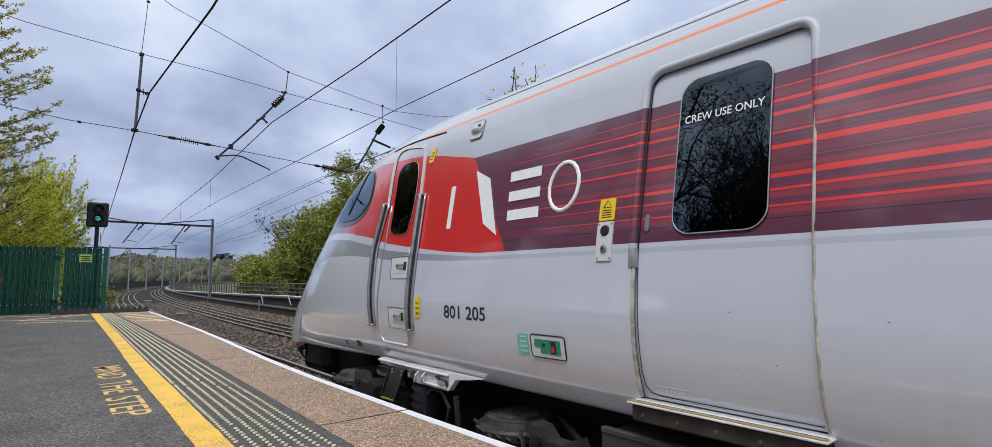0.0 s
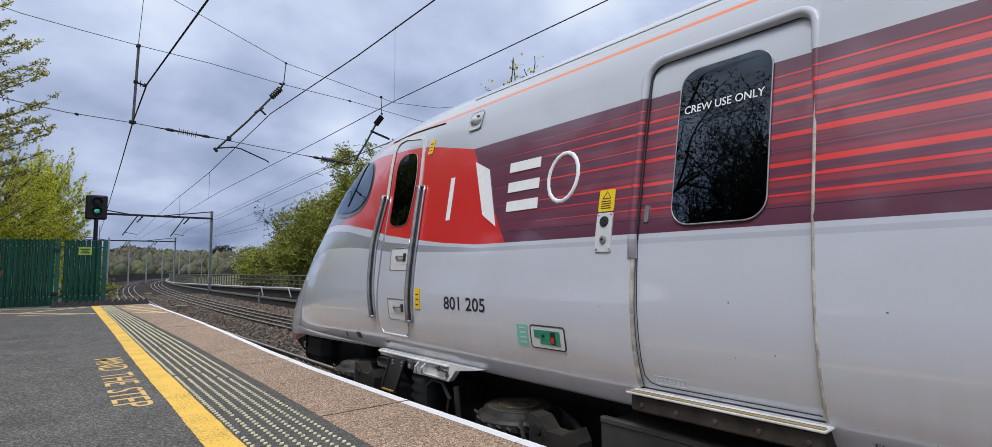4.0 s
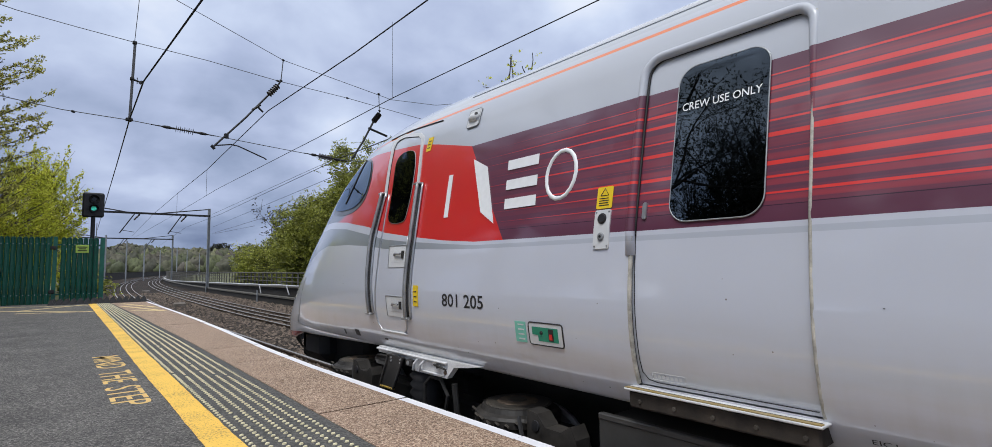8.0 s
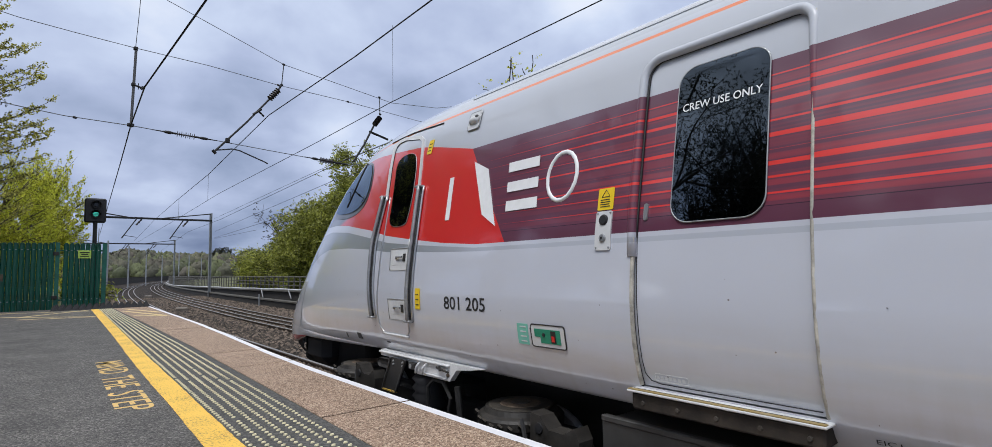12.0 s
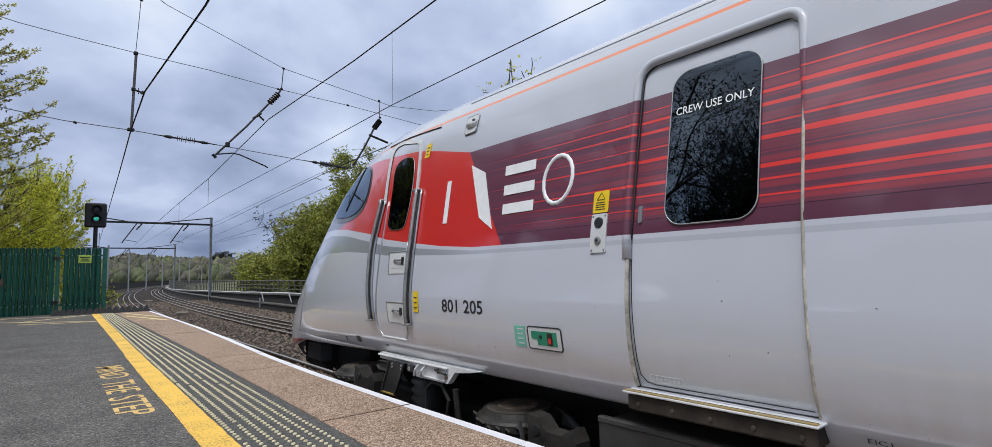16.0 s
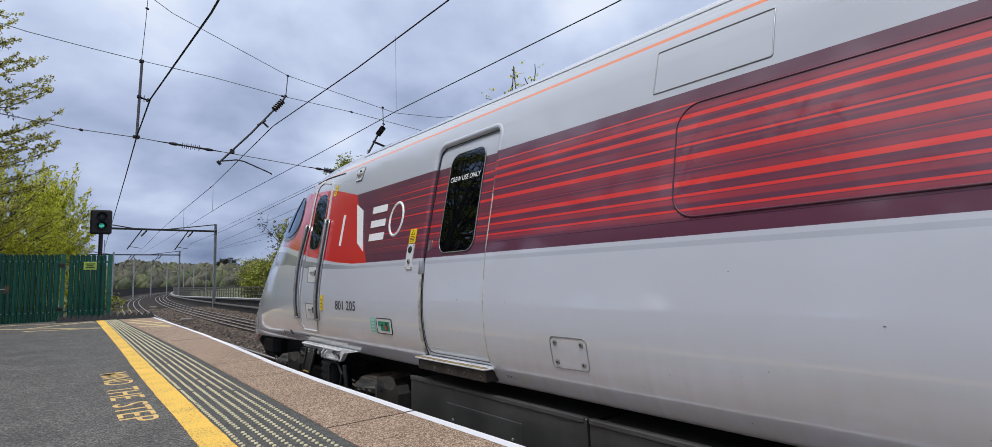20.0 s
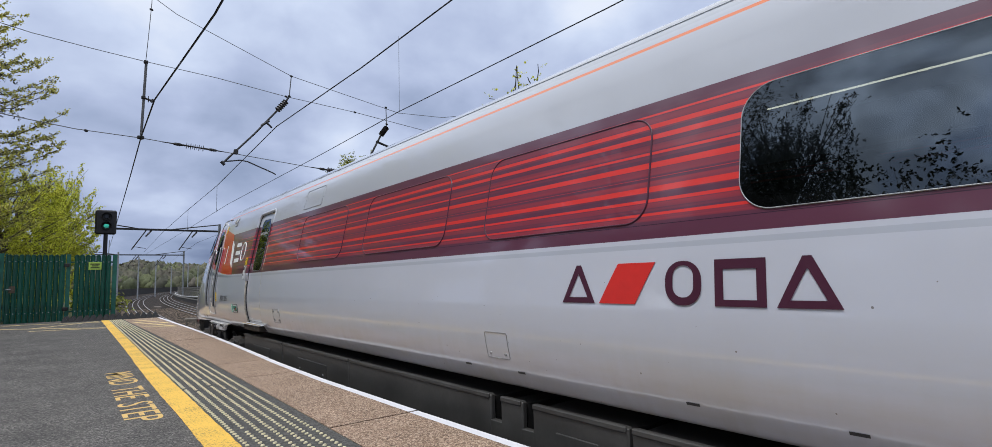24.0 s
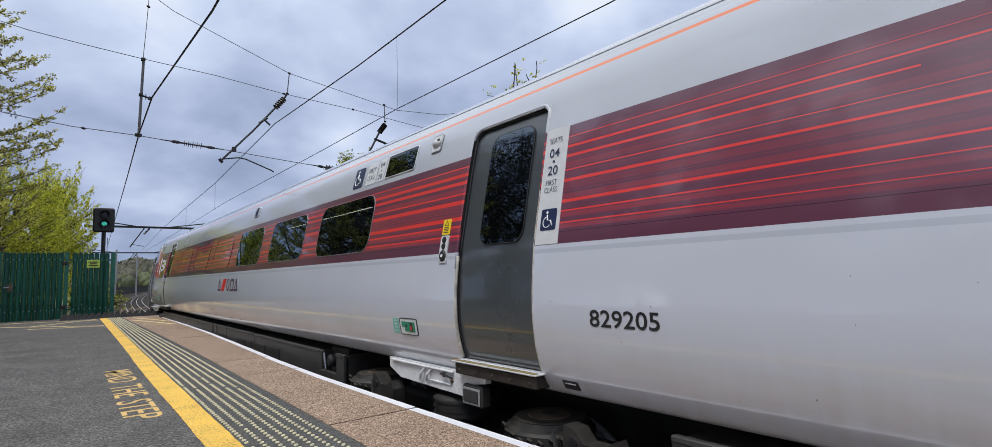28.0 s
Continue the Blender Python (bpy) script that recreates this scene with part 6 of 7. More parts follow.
# --- colour light signal beyond the fence ---
SX, SY = 1.12, 24.2
sgn = thing("railway_signal", "black colour light signal showing green on a slim post", "signal", at=(SX, SY, 0.12))
part("signal_post", lathe(B(), (0, 0, -0.2), (0, 0, 2.85), [(0, 0.07), (1, 0.065)], 14), M_DARKSTEEL, sgn)
part("signal_ladder_stay", tube(B(), [(0.10, 0.02, 0.3), (0.12, 0.02, 2.6)], 0.012, n=6), M_STEEL, sgn)
hd = part("signal_head", box(B(), -0.33, 0.31, -0.10, 0.10, 2.80, 3.68, 0.05), M_SIGNAL, sgn, "black backboard and lamp case")
for z, m_ in ((3.44, M_LENS), (3.10, M_GOLAMP)):
    part("lamp_ring", lathe(B(), (0.0, -0.10, z), (0.0, -0.16, z), [(0, 0.15), (0.9, 0.145), (1, 0.125)], 18), M_SIGNAL, hd)
    part("lens", lathe(B(), (0.0, -0.161, z), (0.0, -0.166, z), [(0, 0.082), (1, 0.07)], 18), m_, hd, "lit green lens" if m_ is M_GOLAMP else "unlit dark lens")
    bm = B()
    pr = None
    for k in range(13):
        a = radians(-10 + 200 * k / 12)
        cur = (bm.verts.new((0.15 * math.cos(a), -0.12, z + 0.15 * math.sin(a))), bm.verts.new((0.15 * math.cos(a), -0.36 + 0.04 * abs(k - 6) / 6, z + 0.15 * math.sin(a) - 0.02)))
        if pr:
            bm.faces.new((pr[0], cur[0], cur[1], pr[1]))
        pr = cur
    r = bmesh.ops.solidify(bm, geom=list(bm.faces), thickness=0.006)
    part("lamp_hood", bm, M_SIGNAL, hd)
for k in range(4):
    part("lens_bar", box(B(), -0.10, 0.10, -0.171, -0.168, 3.03 + 0.045 * k, 3.048 + 0.045 * k), M_SIGNAL, hd)


# --- viaduct walls and railing ---
def along(bm, off0, off1, z0, z1, y0, y1, n=40):
    pr = None
    for k in range(n + 1):
        y = y0 + (y1 - y0) * k / n
        c = bend(y)
        lo, hi = (q(y) if callable(q) else q for q in (z0, z1))
        cur = [bm.verts.new((c + o, y, z)) for o, z in ((off0, lo), (off0, hi), (off1, hi), (off1, lo))]
        if pr:
            for i in range(4):
                bm.faces.new((pr[i], pr[(i + 1) % 4], cur[(i + 1) % 4], cur[i]))
        else:
            bm.faces.new(cur)
        pr = cur
    bm.faces.new(pr[::-1])
    return bm


def pipe_z(y):
    """Height of the cable pipe on the wall, which falls away along the curve."""
    return float(np.interp(y, [0, 30, 57, 90, 330], [0.08, 0.03, -0.19, -0.50, -0.55]))


vw = thing("viaduct_parapet", "low dark stone wall along the curve of the viaduct", "wall", kind="structure")
part("parapet_wall", along(B(), -3.75, -3.35, RAIL_Z - 0.3, 0.42, 52, 330), M_WALL, vw)
part("parapet_cap", along(B(), -3.82, -3.28, 0.42, 0.52, 52, 330), M_WALL, vw)
rw = thing("retaining_wall", "dark retaining wall with a pale cable pipe", "wall", kind="structure")
part("wall_face", along(B(), 6.78, 7.3, RAIL_Z - 0.3, lambda y: pipe_z(y) - 0.10, 6, 330), M_WALL, rw)
part("wall_coping", along(B(), 6.66, 7.34, lambda y: pipe_z(y) - 0.10, lambda y: pipe_z(y) - 0.03, 6, 330), M_RAILING, rw)
part("wall_ledge", along(B(), 6.40, 6.78, -0.66, -0.58, 6, 330), M_RAILING, rw)
part("ledge_face", along(B(), 6.46, 6.78, RAIL_Z - 0.3, -0.66, 6, 330), M_WALL, rw)
part("cable_pipe", tube(B(), [(bend(y) + 6.72, y, pipe_z(y) + 0.02 + 0.015 * math.sin(y)) for y in range(6, 160, 3)], 0.045, n=6), M_PIPE, rw, "pale cable pipe along the wall")
for y, dz in ((31.5, 0.45), (37, 0.5)):
    part("pipe_drop", tube(B(), [(bend(y) + 6.66, y, pipe_z(y)), (bend(y) + 6.55, y - 0.8, pipe_z(y) - dz)], 0.035, n=6), M_GALV, rw)
for y in (25, 36):
    part("marker_post", box(B(), bend(y) + 6.25, bend(y) + 6.33, y, y + 0.05, RAIL_Z - 0.2, -0.30), M_GALV, rw)
y = 8.0
while y < 150:
    f_ = thing("railing_bay", "bay of weathered steel viaduct railing", "railing", "viaduct railings", at=(0, 0, 0))
    for k in range(3):
        yy_ = y + k * 1.0
        x = bend(yy_) + 7.15
        part("railing_post", box(B(), x - 0.035, x + 0.035, yy_ - 0.035, yy_ + 0.035, pipe_z(yy_) - 0.04, 0.77, 0.005), M_RAILING, f_)
    for z in (0.23, 0.47, 0.74):
        part("railing_bar", tube(B(), [(bend(y + d) + 7.15, y + d, z) for d in (0, 1.5, 2.999)], 0.035 if z > 0.5 else 0.026, n=6), M_RAILING, f_)
    y += 3.0


# --- overhead line masts and portals ---
def portal(y, right, left_x, top):
    x = bend(y) + right
    p = thing("overhead_portal", "galvanised steel mast with a beam over the tracks", "mast", "overhead line portals", at=(0, y, 0))
    bm = B()
    w = 0.10
    box(bm, x - w, x + w, -0.012, 0.012, RAIL_Z - 0.2, top)
    box(bm, x - w, x - w + 0.02, -w, w, RAIL_Z - 0.2, top)
    box(bm, x + w - 0.02, x + w, -w, w, RAIL_Z - 0.2, top)
    part("mast", bm, M_GALV, p)
    part("beam", box(B(), left_x, x + 0.1, -0.08, 0.08, top - 0.74, top - 0.58, 0.01), M_DARKSTEEL, p)
    part("beam_stay", tube(B(), [(x, 0, top - 0.06), (x - 3.7, 0, top - 0.6)], 0.045, n=6), M_DARKSTEEL, p)
    part("beam_stay", tube(B(), [(left_x + 0.2, 0, top - 0.10), (left_x + 3.4, 0, top - 0.6)], 0.045, n=6), M_DARKSTEEL, p)
    for tx in (bend(y) + 0.4, bend(y) + 3.8):
        part("drop_strut", tube(B(), [(tx + 0.5, 0, top - 0.7), (tx - 0.5, 0, top - 2.35)], 0.045, n=6), M_DARKSTEEL, p)
        part("strut_insulator", lathe(B(), (tx + 0.85, 0, top - 0.75), (tx + 0.45, 0, top - 1.25), [(0, 0.03), (0.1, 0.08), (0.3, 0.05), (0.5, 0.08), (0.7, 0.05), (0.9, 0.08), (1, 0.03)], 8), M_PORCELAIN, p)
        part("registration_arm", tube(B(), [(tx - 0.4, 0, top - 2.1), (tx + 0.5, 0, top - 2.25)], 0.022, n=6), M_DARKSTEEL, p)
    return p


portal(53.5, 6.44, 1.2, 6.4)
portal(95.0, 7.02, 2.2, 6.3)
for az, d, top in ((5.1, 110, 6.0), (6.4, 126, 6.0), (7.6, 158, 5.9), (8.9, 142, 6.0), (9.7, 160, 6.0), (10.7, 190, 6.0), (3.6, 92, 5.9)):
    x, y = d * math.sin(radians(az)), d * math.cos(radians(az))
    m_ = tagged(part("line_mast", box(B(), -0.10, 0.10, -0.10, 0.10, RAIL_Z - 0.3, top, 0.02), M_GALV), "far grey overhead line mast", "mast", "far masts")
    m_.location = (x, y, 0)

# running wires, each sagging a little between supports
def wire(pts, r=0.011, name="overhead_wire", label="dark overhead wire above the track"):
    tagged(part(name, tube(B(), pts, r, n=5), M_WIRE if name == "overhead_wire" else M_SPAN), label, "wire", "overhead wires")


wire([(1.35, -12, 4.06), (1.22, 6.57, 4.06), (1.05, 10.28, 4.06), (1.125, 13.1, 4.06), (1.33, 18.1, 4.05), (1.72, 27.9, 4.05), (2.6, 50, 4.05)], 0.0125, label="thick dark wire over the platform edge")
wire([(3.9, -12, 4.69), (3.90, 6.1, 4.69), (3.91, 8.6, 4.69), (3.79, 13.0, 4.68), (4.35, 22.2, 4.69), (4.66, 30.9, 4.69), (5.16, 42.6, 4.69), (6.62, 69.5, 4.69)], 0.011)
wire([(7.2, -12, 5.58), (7.18, 5.8, 5.58), (7.0, 13.0, 5.58), (7.1, 18.8, 5.58), (7.2, 33.8, 5.58), (7.87, 53.8, 5.58), (9.07, 95.0, 5.58)], 0.012)
wire([(7.0, -12, 4.48), (7.0, 16.4, 4.48), (8.2, 37.7, 4.48), (8.4, 50, 4.45), (13, 104, 4.4)], 0.010)
wire([(8.01, 20, 3.70), (8.68, 30, 3.72), (11.05, 53.5, 4.20)], 0.009)
wire([(9.31, 34, 3.56), (11.05, 53.5, 4.14)], 0.008)
wire([(4.62, 30.0, 4.69), (4.62, 30.0, 3.68)], 0.006, "dropper", "thin dark dropper wire between overhead wires")
wire([(9.0, 0, 4.8), (9.0, 22, 4.8), (11.15, 53.7, 4.8)], 0.010)
wire([(9.2, 2, 5.6), (9.2, 24, 5.6), (10.3, 50, 5.6)], 0.009)

# head-span across the tracks
HY = 13.4


def hs(x, z, dy=0.0):
    return Vector((x * HY / 12, HY + dy, 1 + (z - 1) * HY / 12))


wire([hs(-6.5, 6.4), hs(-0.61, 5.42), hs(0.2, 5.35), hs(1.06, 5.29), hs(2.31, 5.23), hs(3.69, 5.10), hs(5.3, 5.02), hs(7.20, 4.86), hs(13, 4.6)], 0.0075, "span_wire", "thin span wire across the tracks")
wire([hs(-6.5, 4.6), hs(-0.67, 3.90), hs(0.04, 3.82), hs(1.05, 3.79), hs(1.46, 3.76), hs(2.51, 3.70), hs(3.44, 3.63), hs(4.99, 3.52), hs(13, 3.7)], 0.0085, "span_wire", "thin span wire across the tracks")
wire([hs(-3.0, 9.0), hs(1.55, 6.38), hs(3.80, 5.59), hs(6.47, 5.20), hs(7.79, 5.30), hs(13, 6.6)], 0.0075, "span_wire", "thin span wire across the tracks")
wire([hs(1.06, 5.29), hs(1.10, 6.0), hs(1.16, 7.3)], 0.007, "hanger_wire", "thin dark hanger wire above the tracks")
wire([hs(3.80, 5.59), hs(3.76, 5.12)], 0.012, "hanger_wire", "thin dark hanger wire above the tracks")
wire([hs(6.12, 5.28), hs(6.14, 4.75)], 0.012, "hanger_wire", "thin dark hanger wire above the tracks")
wire([(7.02, 12.97, 5.57), (6.98, 12.9, 7.7)], 0.005, "dropper", "thin dark dropper wire between overhead wires")
wire([(4.35, 22.2, 4.69), (4.35, 22.2, 3.7)], 0.006, "dropper", "thin dark dropper wire between overhead wires")


def insulator(a, b, r=0.05, n=9, name="insulator", parent=None):
    o = [(0, r * 0.35)]
    for k in range(n):
        o += [((k + 0.2) / n, r * 0.62), ((k + 0.5) / n, r), ((k + 0.8) / n, r * 0.62)]
    o.append((1, r * 0.35))
    ob = part(name, lathe(B(), a, b, o, 10), M_PORCELAIN, parent)
    return ob


for x, z in ((1.06, 5.29), (3.69, 5.10), (3.80, 5.59), (3.76, 5.12), (6.12, 5.28), (6.14, 4.86), (1.12, 6.35), (0.20, 3.81), (5.3, 5.02)):
    p = hs(x, z)
    cl = part("wire_clamp", lathe(B(), p + Vector((-0.035, 0, 0.01)), p + Vector((0.035, 0, -0.01)), [(0, 0.012), (0.25, 0.026), (0.75, 0.026), (1, 0.012)], 8), M_DARKSTEEL)
    tagged(cl, "small dark clamp gripping a span wire", "clamp", "span wire clamps")
dt = thing("drop_tube", "grey steel drop tube hung between span wires", "drop tube")
part("tube", tube(B(), [hs(1.070, 5.30), hs(1.030, 3.76)], 0.026, n=8), M_DROP, dt)
for z, w in ((5.28, 0.035), (4.58, 0.033), (3.80, 0.055)):
    part("clamp", box(B(), hs(1.045 + (z - 4.58) * 0.026 - w, z).x, hs(1.045 + (z - 4.58) * 0.026 + w, z).x, HY - 0.05, HY + 0.05, hs(1, z).z - 0.03, hs(1, z).z + 0.03, 0.01), M_DARKSTEEL, dt)
part("clamp_arm", tube(B(), [hs(1.06, 4.57), hs(1.19, 4.54)], 0.020, n=6), M_DARKSTEEL, dt)
part("clamp_pin", tube(B(), [hs(1.125, 4.50), hs(1.125, 4.62)], 0.008, n=6), M_DARKSTEEL, dt)
part("clamp_jaw", tube(B(), [hs(1.17, 4.51), hs(1.20, 4.57)], 0.026, n=6), M_DARKSTEEL, dt)
ra = thing("registration_arm", "dark registration arm with a ribbed insulator", "registration arm", "registration arms")
part("arm", tube(B(), [hs(3.52, 4.77), hs(3.05, 4.17), hs(2.44, 3.46)], 0.022, n=8), M_DARKSTEEL, ra)
insulator(hs(3.70, 5.00), hs(3.50, 4.75), 0.080, 6, parent=ra)
part("eye_link", tube(B(), [hs(3.76, 5.12), hs(3.69, 4.99)], 0.022, n=6), M_DARKSTEEL, ra)
part("arm_end", tube(B(), [hs(2.415, 3.50), hs(2.48, 3.43)], 0.034, n=6), M_DARKSTEEL, ra)
part("steady_arm", tube(B(), [hs(2.46, 3.50), hs(2.78, 3.565), hs(2.92, 3.55), hs(3.44, 3.36), hs(3.49, 3.33)], 0.015, n=6), M_DARKSTEEL, ra)
part("wire_clip", tube(B(), [hs(3.26, 4.47), hs(3.40, 4.35)], 0.022, n=6), M_DARKSTEEL, ra)
part("wire_clip", tube(B(), [hs(3.18, 4.36), hs(3.34, 4.50)], 0.030, n=6), M_DARKSTEEL, ra)
part("arm_clamp", box(B(), hs(2.65, 3.7).x, hs(2.73, 3.7).x, HY - 0.04, HY + 0.04, hs(1, 3.68).z, hs(1, 3.78).z, 0.01), M_DARKSTEEL, ra)
rb_ = thing("registration_arm", "dark registration arm hanging over the far track", "registration arm", "registration arms")
insulator(hs(6.14, 4.78), hs(5.98, 4.56), 0.08, 9, parent=rb_)
part("arm", tube(B(), [hs(5.98, 4.56), hs(5.72, 4.05), hs(5.45, 3.60)], 0.027, n=8), M_DARKSTEEL, rb_)
part("stay", tube(B(), [hs(5.85, 4.38), hs(6.35, 4.25)], 0.03, n=6), M_DARKSTEEL, rb_)
for x0, x1, x2, x3, z0, z3 in ((1.37, 1.77, 2.10, 2.50, 3.765, 3.70), (4.28, 4.63, 4.93, 5.30, 3.575, 3.50)):
    si = thing("span_insulator", "long rod insulator with thin ribs in a span wire", "insulator", "span wire insulators")

    def on_wire(x):
        return hs(x, z0 + (z3 - z0) * (x - x0) / (x3 - x0))

    part("rod", lathe(B(), on_wire(x0), on_wire(x1), [(0, 0.010), (0.45, 0.014), (0.55, 0.032), (0.75, 0.036), (0.85, 0.022), (1, 0.022)], 8), M_DARKSTEEL, si)
    part("rod", lathe(B(), on_wire(x2), on_wire(x3), [(0, 0.022), (0.2, 0.022), (0.3, 0.034), (0.5, 0.030), (0.6, 0.014), (1, 0.010)], 8), M_DARKSTEEL, si)
    ribs = [(0, 0.016)]
    for k in range(9):
        h = 0.074 if k % 2 == 0 else 0.056
        ribs += [((k + 0.38) / 9, 0.016), ((k + 0.5) / 9, h), ((k + 0.62) / 9, 0.016)]
    part("ribs", lathe(B(), on_wire(x1), on_wire(x2), ribs + [(1, 0.016)], 12), M_PORCELAIN, si)


# --- trees ---
def grow(rng, base, height, spread, levels=4, lean=(0, 0), first=0.25, kids=4, thin=1.0):
    """Limbs of a tree: (points, radius at the foot, radius at the tip), and the tips where leaves sit."""
    limbs, tips = [], []

    def limb(p, d, length, r, lev):
        pts = [p]
        n = 4
        for i in range(n):
            d = (d + Vector(rng.normal(0, 0.13, 3)) + Vector((0, 0, 0.05))).normalized()
            p = p + d * (length / n)
            pts.append(p)
        limbs.append((pts, r * thin, r * 0.55 * thin))
        if lev >= levels - 1:
            tips.extend(pts[1:])
        if lev < levels:
            for k in range(kids + (lev == 0) * 3):
                f = first + (1 - first) * (k + 0.6 * rng.random()) / kids if lev == 0 else 0.35 + 0.65 * rng.random()
                f = min(f, 0.98)
                i = min(n - 1, int(f * n))
                q = pts[i].lerp(pts[i + 1], f * n - i)
                a = rng.random() * 6.283
                side_ = d.orthogonal().normalized()
                side_.rotate(Matrix.Rotation(a, 3, d))
                nd = (d * (0.55 if lev else 0.5) + side_ * spread).normalized()
                limb(q, nd, length * (0.62 if lev else 0.52) * (0.8 + 0.4 * rng.random()), r * 0.5, lev + 1)

    limb(Vector(base), Vector((lean[0], lean[1], 1)).normalized(), height * 0.62, height * 0.018 + 0.03, 0)
    return limbs, tips


def leaves(rng, tips, per, size, puff, spray=8, ways=None, reach=0.0, flat=1.0):
    """Loose leaves round the tips, in short flat sprays, each leaf a four-sided blade; ways and reach draw each tuft out along its twig."""
    t = np.array([p[:] for p in tips])
    m = max(1, per // spray)
    c = np.repeat(t, m, axis=0)
    d = rng.normal(size=(len(c), 3)) * (1, 1, 0.45)
    if ways is None:
        c = c + rng.normal(0, puff, c.shape) * (1, 1, flat)
    else:
        w = np.repeat(np.array([p[:] for p in ways]), m, axis=0)
        u = rng.uniform(-0.5, 0.5, (len(c), 1))
        c = c + w * u * reach + rng.normal(0, puff, c.shape) * (0.55 - 0.9 * u) * (1, 1, flat)
        d = d * 0.5 + w * 1.6
    d /= np.linalg.norm(d, axis=1)[:, None]
    c = np.repeat(c, spray, axis=0)
    d = np.repeat(d, spray, axis=0)
    n = len(c)
    c = c + d * rng.uniform(-1, 1, (n, 1)) * size * spray * 0.42 + rng.normal(0, size * 0.45, (n, 3))
    a = rng.normal(size=(n, 3)) * 0.8 + d
    a /= np.linalg.norm(a, axis=1)[:, None]
    b = np.cross(a, rng.normal(size=(n, 3)))
    b /= np.linalg.norm(b, axis=1)[:, None]
    s = size * (0.6 + 0.8 * rng.random((n, 1)))
    v = np.stack([c - a * s, c + b * s * 0.5, c + a * s, c - b * s * 0.5], 1).reshape(-1, 3)
    f = np.arange(4 * n).reshape(-1, 4)
    return v, f


def crown_mesh(name, v, f, mat, parent):
    me = bpy.data.meshes.new(name)
    me.vertices.add(len(v))
    me.vertices.foreach_set("co", v.ravel())
    me.loops.add(f.size)
    me.loops.foreach_set("vertex_index", f.ravel())
    me.polygons.add(len(f))
    me.polygons.foreach_set("loop_start", np.arange(0, f.size, 4))
    me.update(calc_edges=True)
    me.materials.append(mat)
    ob = new(name, me)
    ob.parent = parent
    return ob


def clad_trunk(r, t, pts, girth):
    """Ivy on a trunk: a close coat of dark leaves, uneven in girth, thinning to the top."""
    spots = []
    for k in range(420):
        u = r.random() ** 1.2 * 0.96
        i = min(len(pts) - 2, int(u * (len(pts) - 1)))
        q = Vector(pts[i]).lerp(Vector(pts[i + 1]), u * (len(pts) - 1) - i)
        a, w = r.random() * 6.283, girth * (1 - 0.55 * u) * (0.35 + 0.65 * r.random())
        spots.append(q + Vector((w * math.cos(a), w * math.sin(a), 0)))
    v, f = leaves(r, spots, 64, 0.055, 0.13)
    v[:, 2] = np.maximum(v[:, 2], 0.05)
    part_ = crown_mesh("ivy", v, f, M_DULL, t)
    tagged(part_, "dark ivy coat on the trunk")


def tree(seed, x, y, z, height, spread, mat, label, per=22, size=0.07, puff=0.22, lean=(0, 0), levels=3, first=0.25, kids=4, group="trees", thin=1.0, flat=1.0, ivy=0.0):
    r = np.random.default_rng(seed)
    t = thing("tree", label, "tree", group, at=(x, y, z))
    limbs, tips = grow(r, (0, 0, 0), height, spread, levels, lean, first, kids, thin)
    bm = B()
    for pts, a, b in limbs:
        tube(bm, pts, a, b, 6 if a > 0.05 else 4, cap=False)
    part("trunk", bm, M_BARK, t, smooth=True)
    v, f = leaves(r, tips, per, size, puff, flat=flat)
    v[:, 2] = np.maximum(v[:, 2], 0.1)
    crown_mesh("crown", v, f, mat, t)
    if ivy:
        clad_trunk(r, t, limbs[0][0], ivy)
    return t


def full_tree(seed, x, y, z, crown, mat, label, clumps=160, per=60, size=0.10, puff=0.4, group="trees", fan=0.0, flat=1.0, ivy=0.0):
    """A broad tree: lumps of leaves on a lumpy crown (centre height, radius, half height), with limbs that reach them."""
    r = np.random.default_rng(seed)
    t = thing("tree", label, "tree", group, at=(x, y, z))
    cz, rad, half = crown
    ph = r.random(3) * 6.28
    tips, ways = [], None
    for k in range(clumps):
        a, e = r.random() * 6.283, math.asin(r.uniform(-0.95, 1.0))
        lump_ = 1 + 0.16 * math.sin(3 * a + ph[0]) + 0.13 * math.sin(5 * a + 4 * e + ph[1]) + 0.10 * math.sin(7 * e + ph[2])
        q = (0.45 + 0.55 * r.random() ** 0.5) * lump_
        tips.append(Vector((rad * q * math.cos(a) * math.cos(e), rad * q * math.sin(a) * math.cos(e), max(0.3, cz + half * q * math.sin(e)))))
    bm = B()
    top = Vector((0.2 * rad * (r.random() - 0.5), 0, cz + half * 0.55))
    stem = [Vector((0, 0, -0.2)), Vector((0.05, 0.03, cz * 0.35)), Vector((0.1, 0, cz * 0.8)), top]
    tube(bm, stem, 0.03 * (cz + half), 0.05, 8, cap=False)
    for p in tips[::3]:
        f = min(0.95, max(0.15, (p.z - 0.9) / (cz + half)))
        s = stem[1].lerp(stem[3], f * 0.8)
        m_ = s.lerp(p, 0.5) + Vector(r.normal(0, 0.12 * rad / 3, 3))
        tube(bm, [s, m_, p], 0.042, 0.010, 5, cap=False)
        for j in range(2):
            tube(bm, [m_, p + Vector(r.normal(0, puff * 1.3, 3))], 0.025, 0.006, 4, cap=False)
    part("trunk", bm, M_BARK, t, smooth=True)
    if fan:
        ways = [((p - Vector((0, 0, cz * 0.45))).normalized() + Vector((0, 0, 0.25)) + Vector(r.normal(0, 0.22, 3))).normalized() for p in tips]
    v, f = leaves(r, tips, per, size, puff, 8, ways, fan, flat)
    v[:, 2] = np.maximum(v[:, 2], 0.05)
    crown_mesh("crown", v, f, mat, t)
    if ivy:
        clad_trunk(r, t, stem, ivy)
    return t


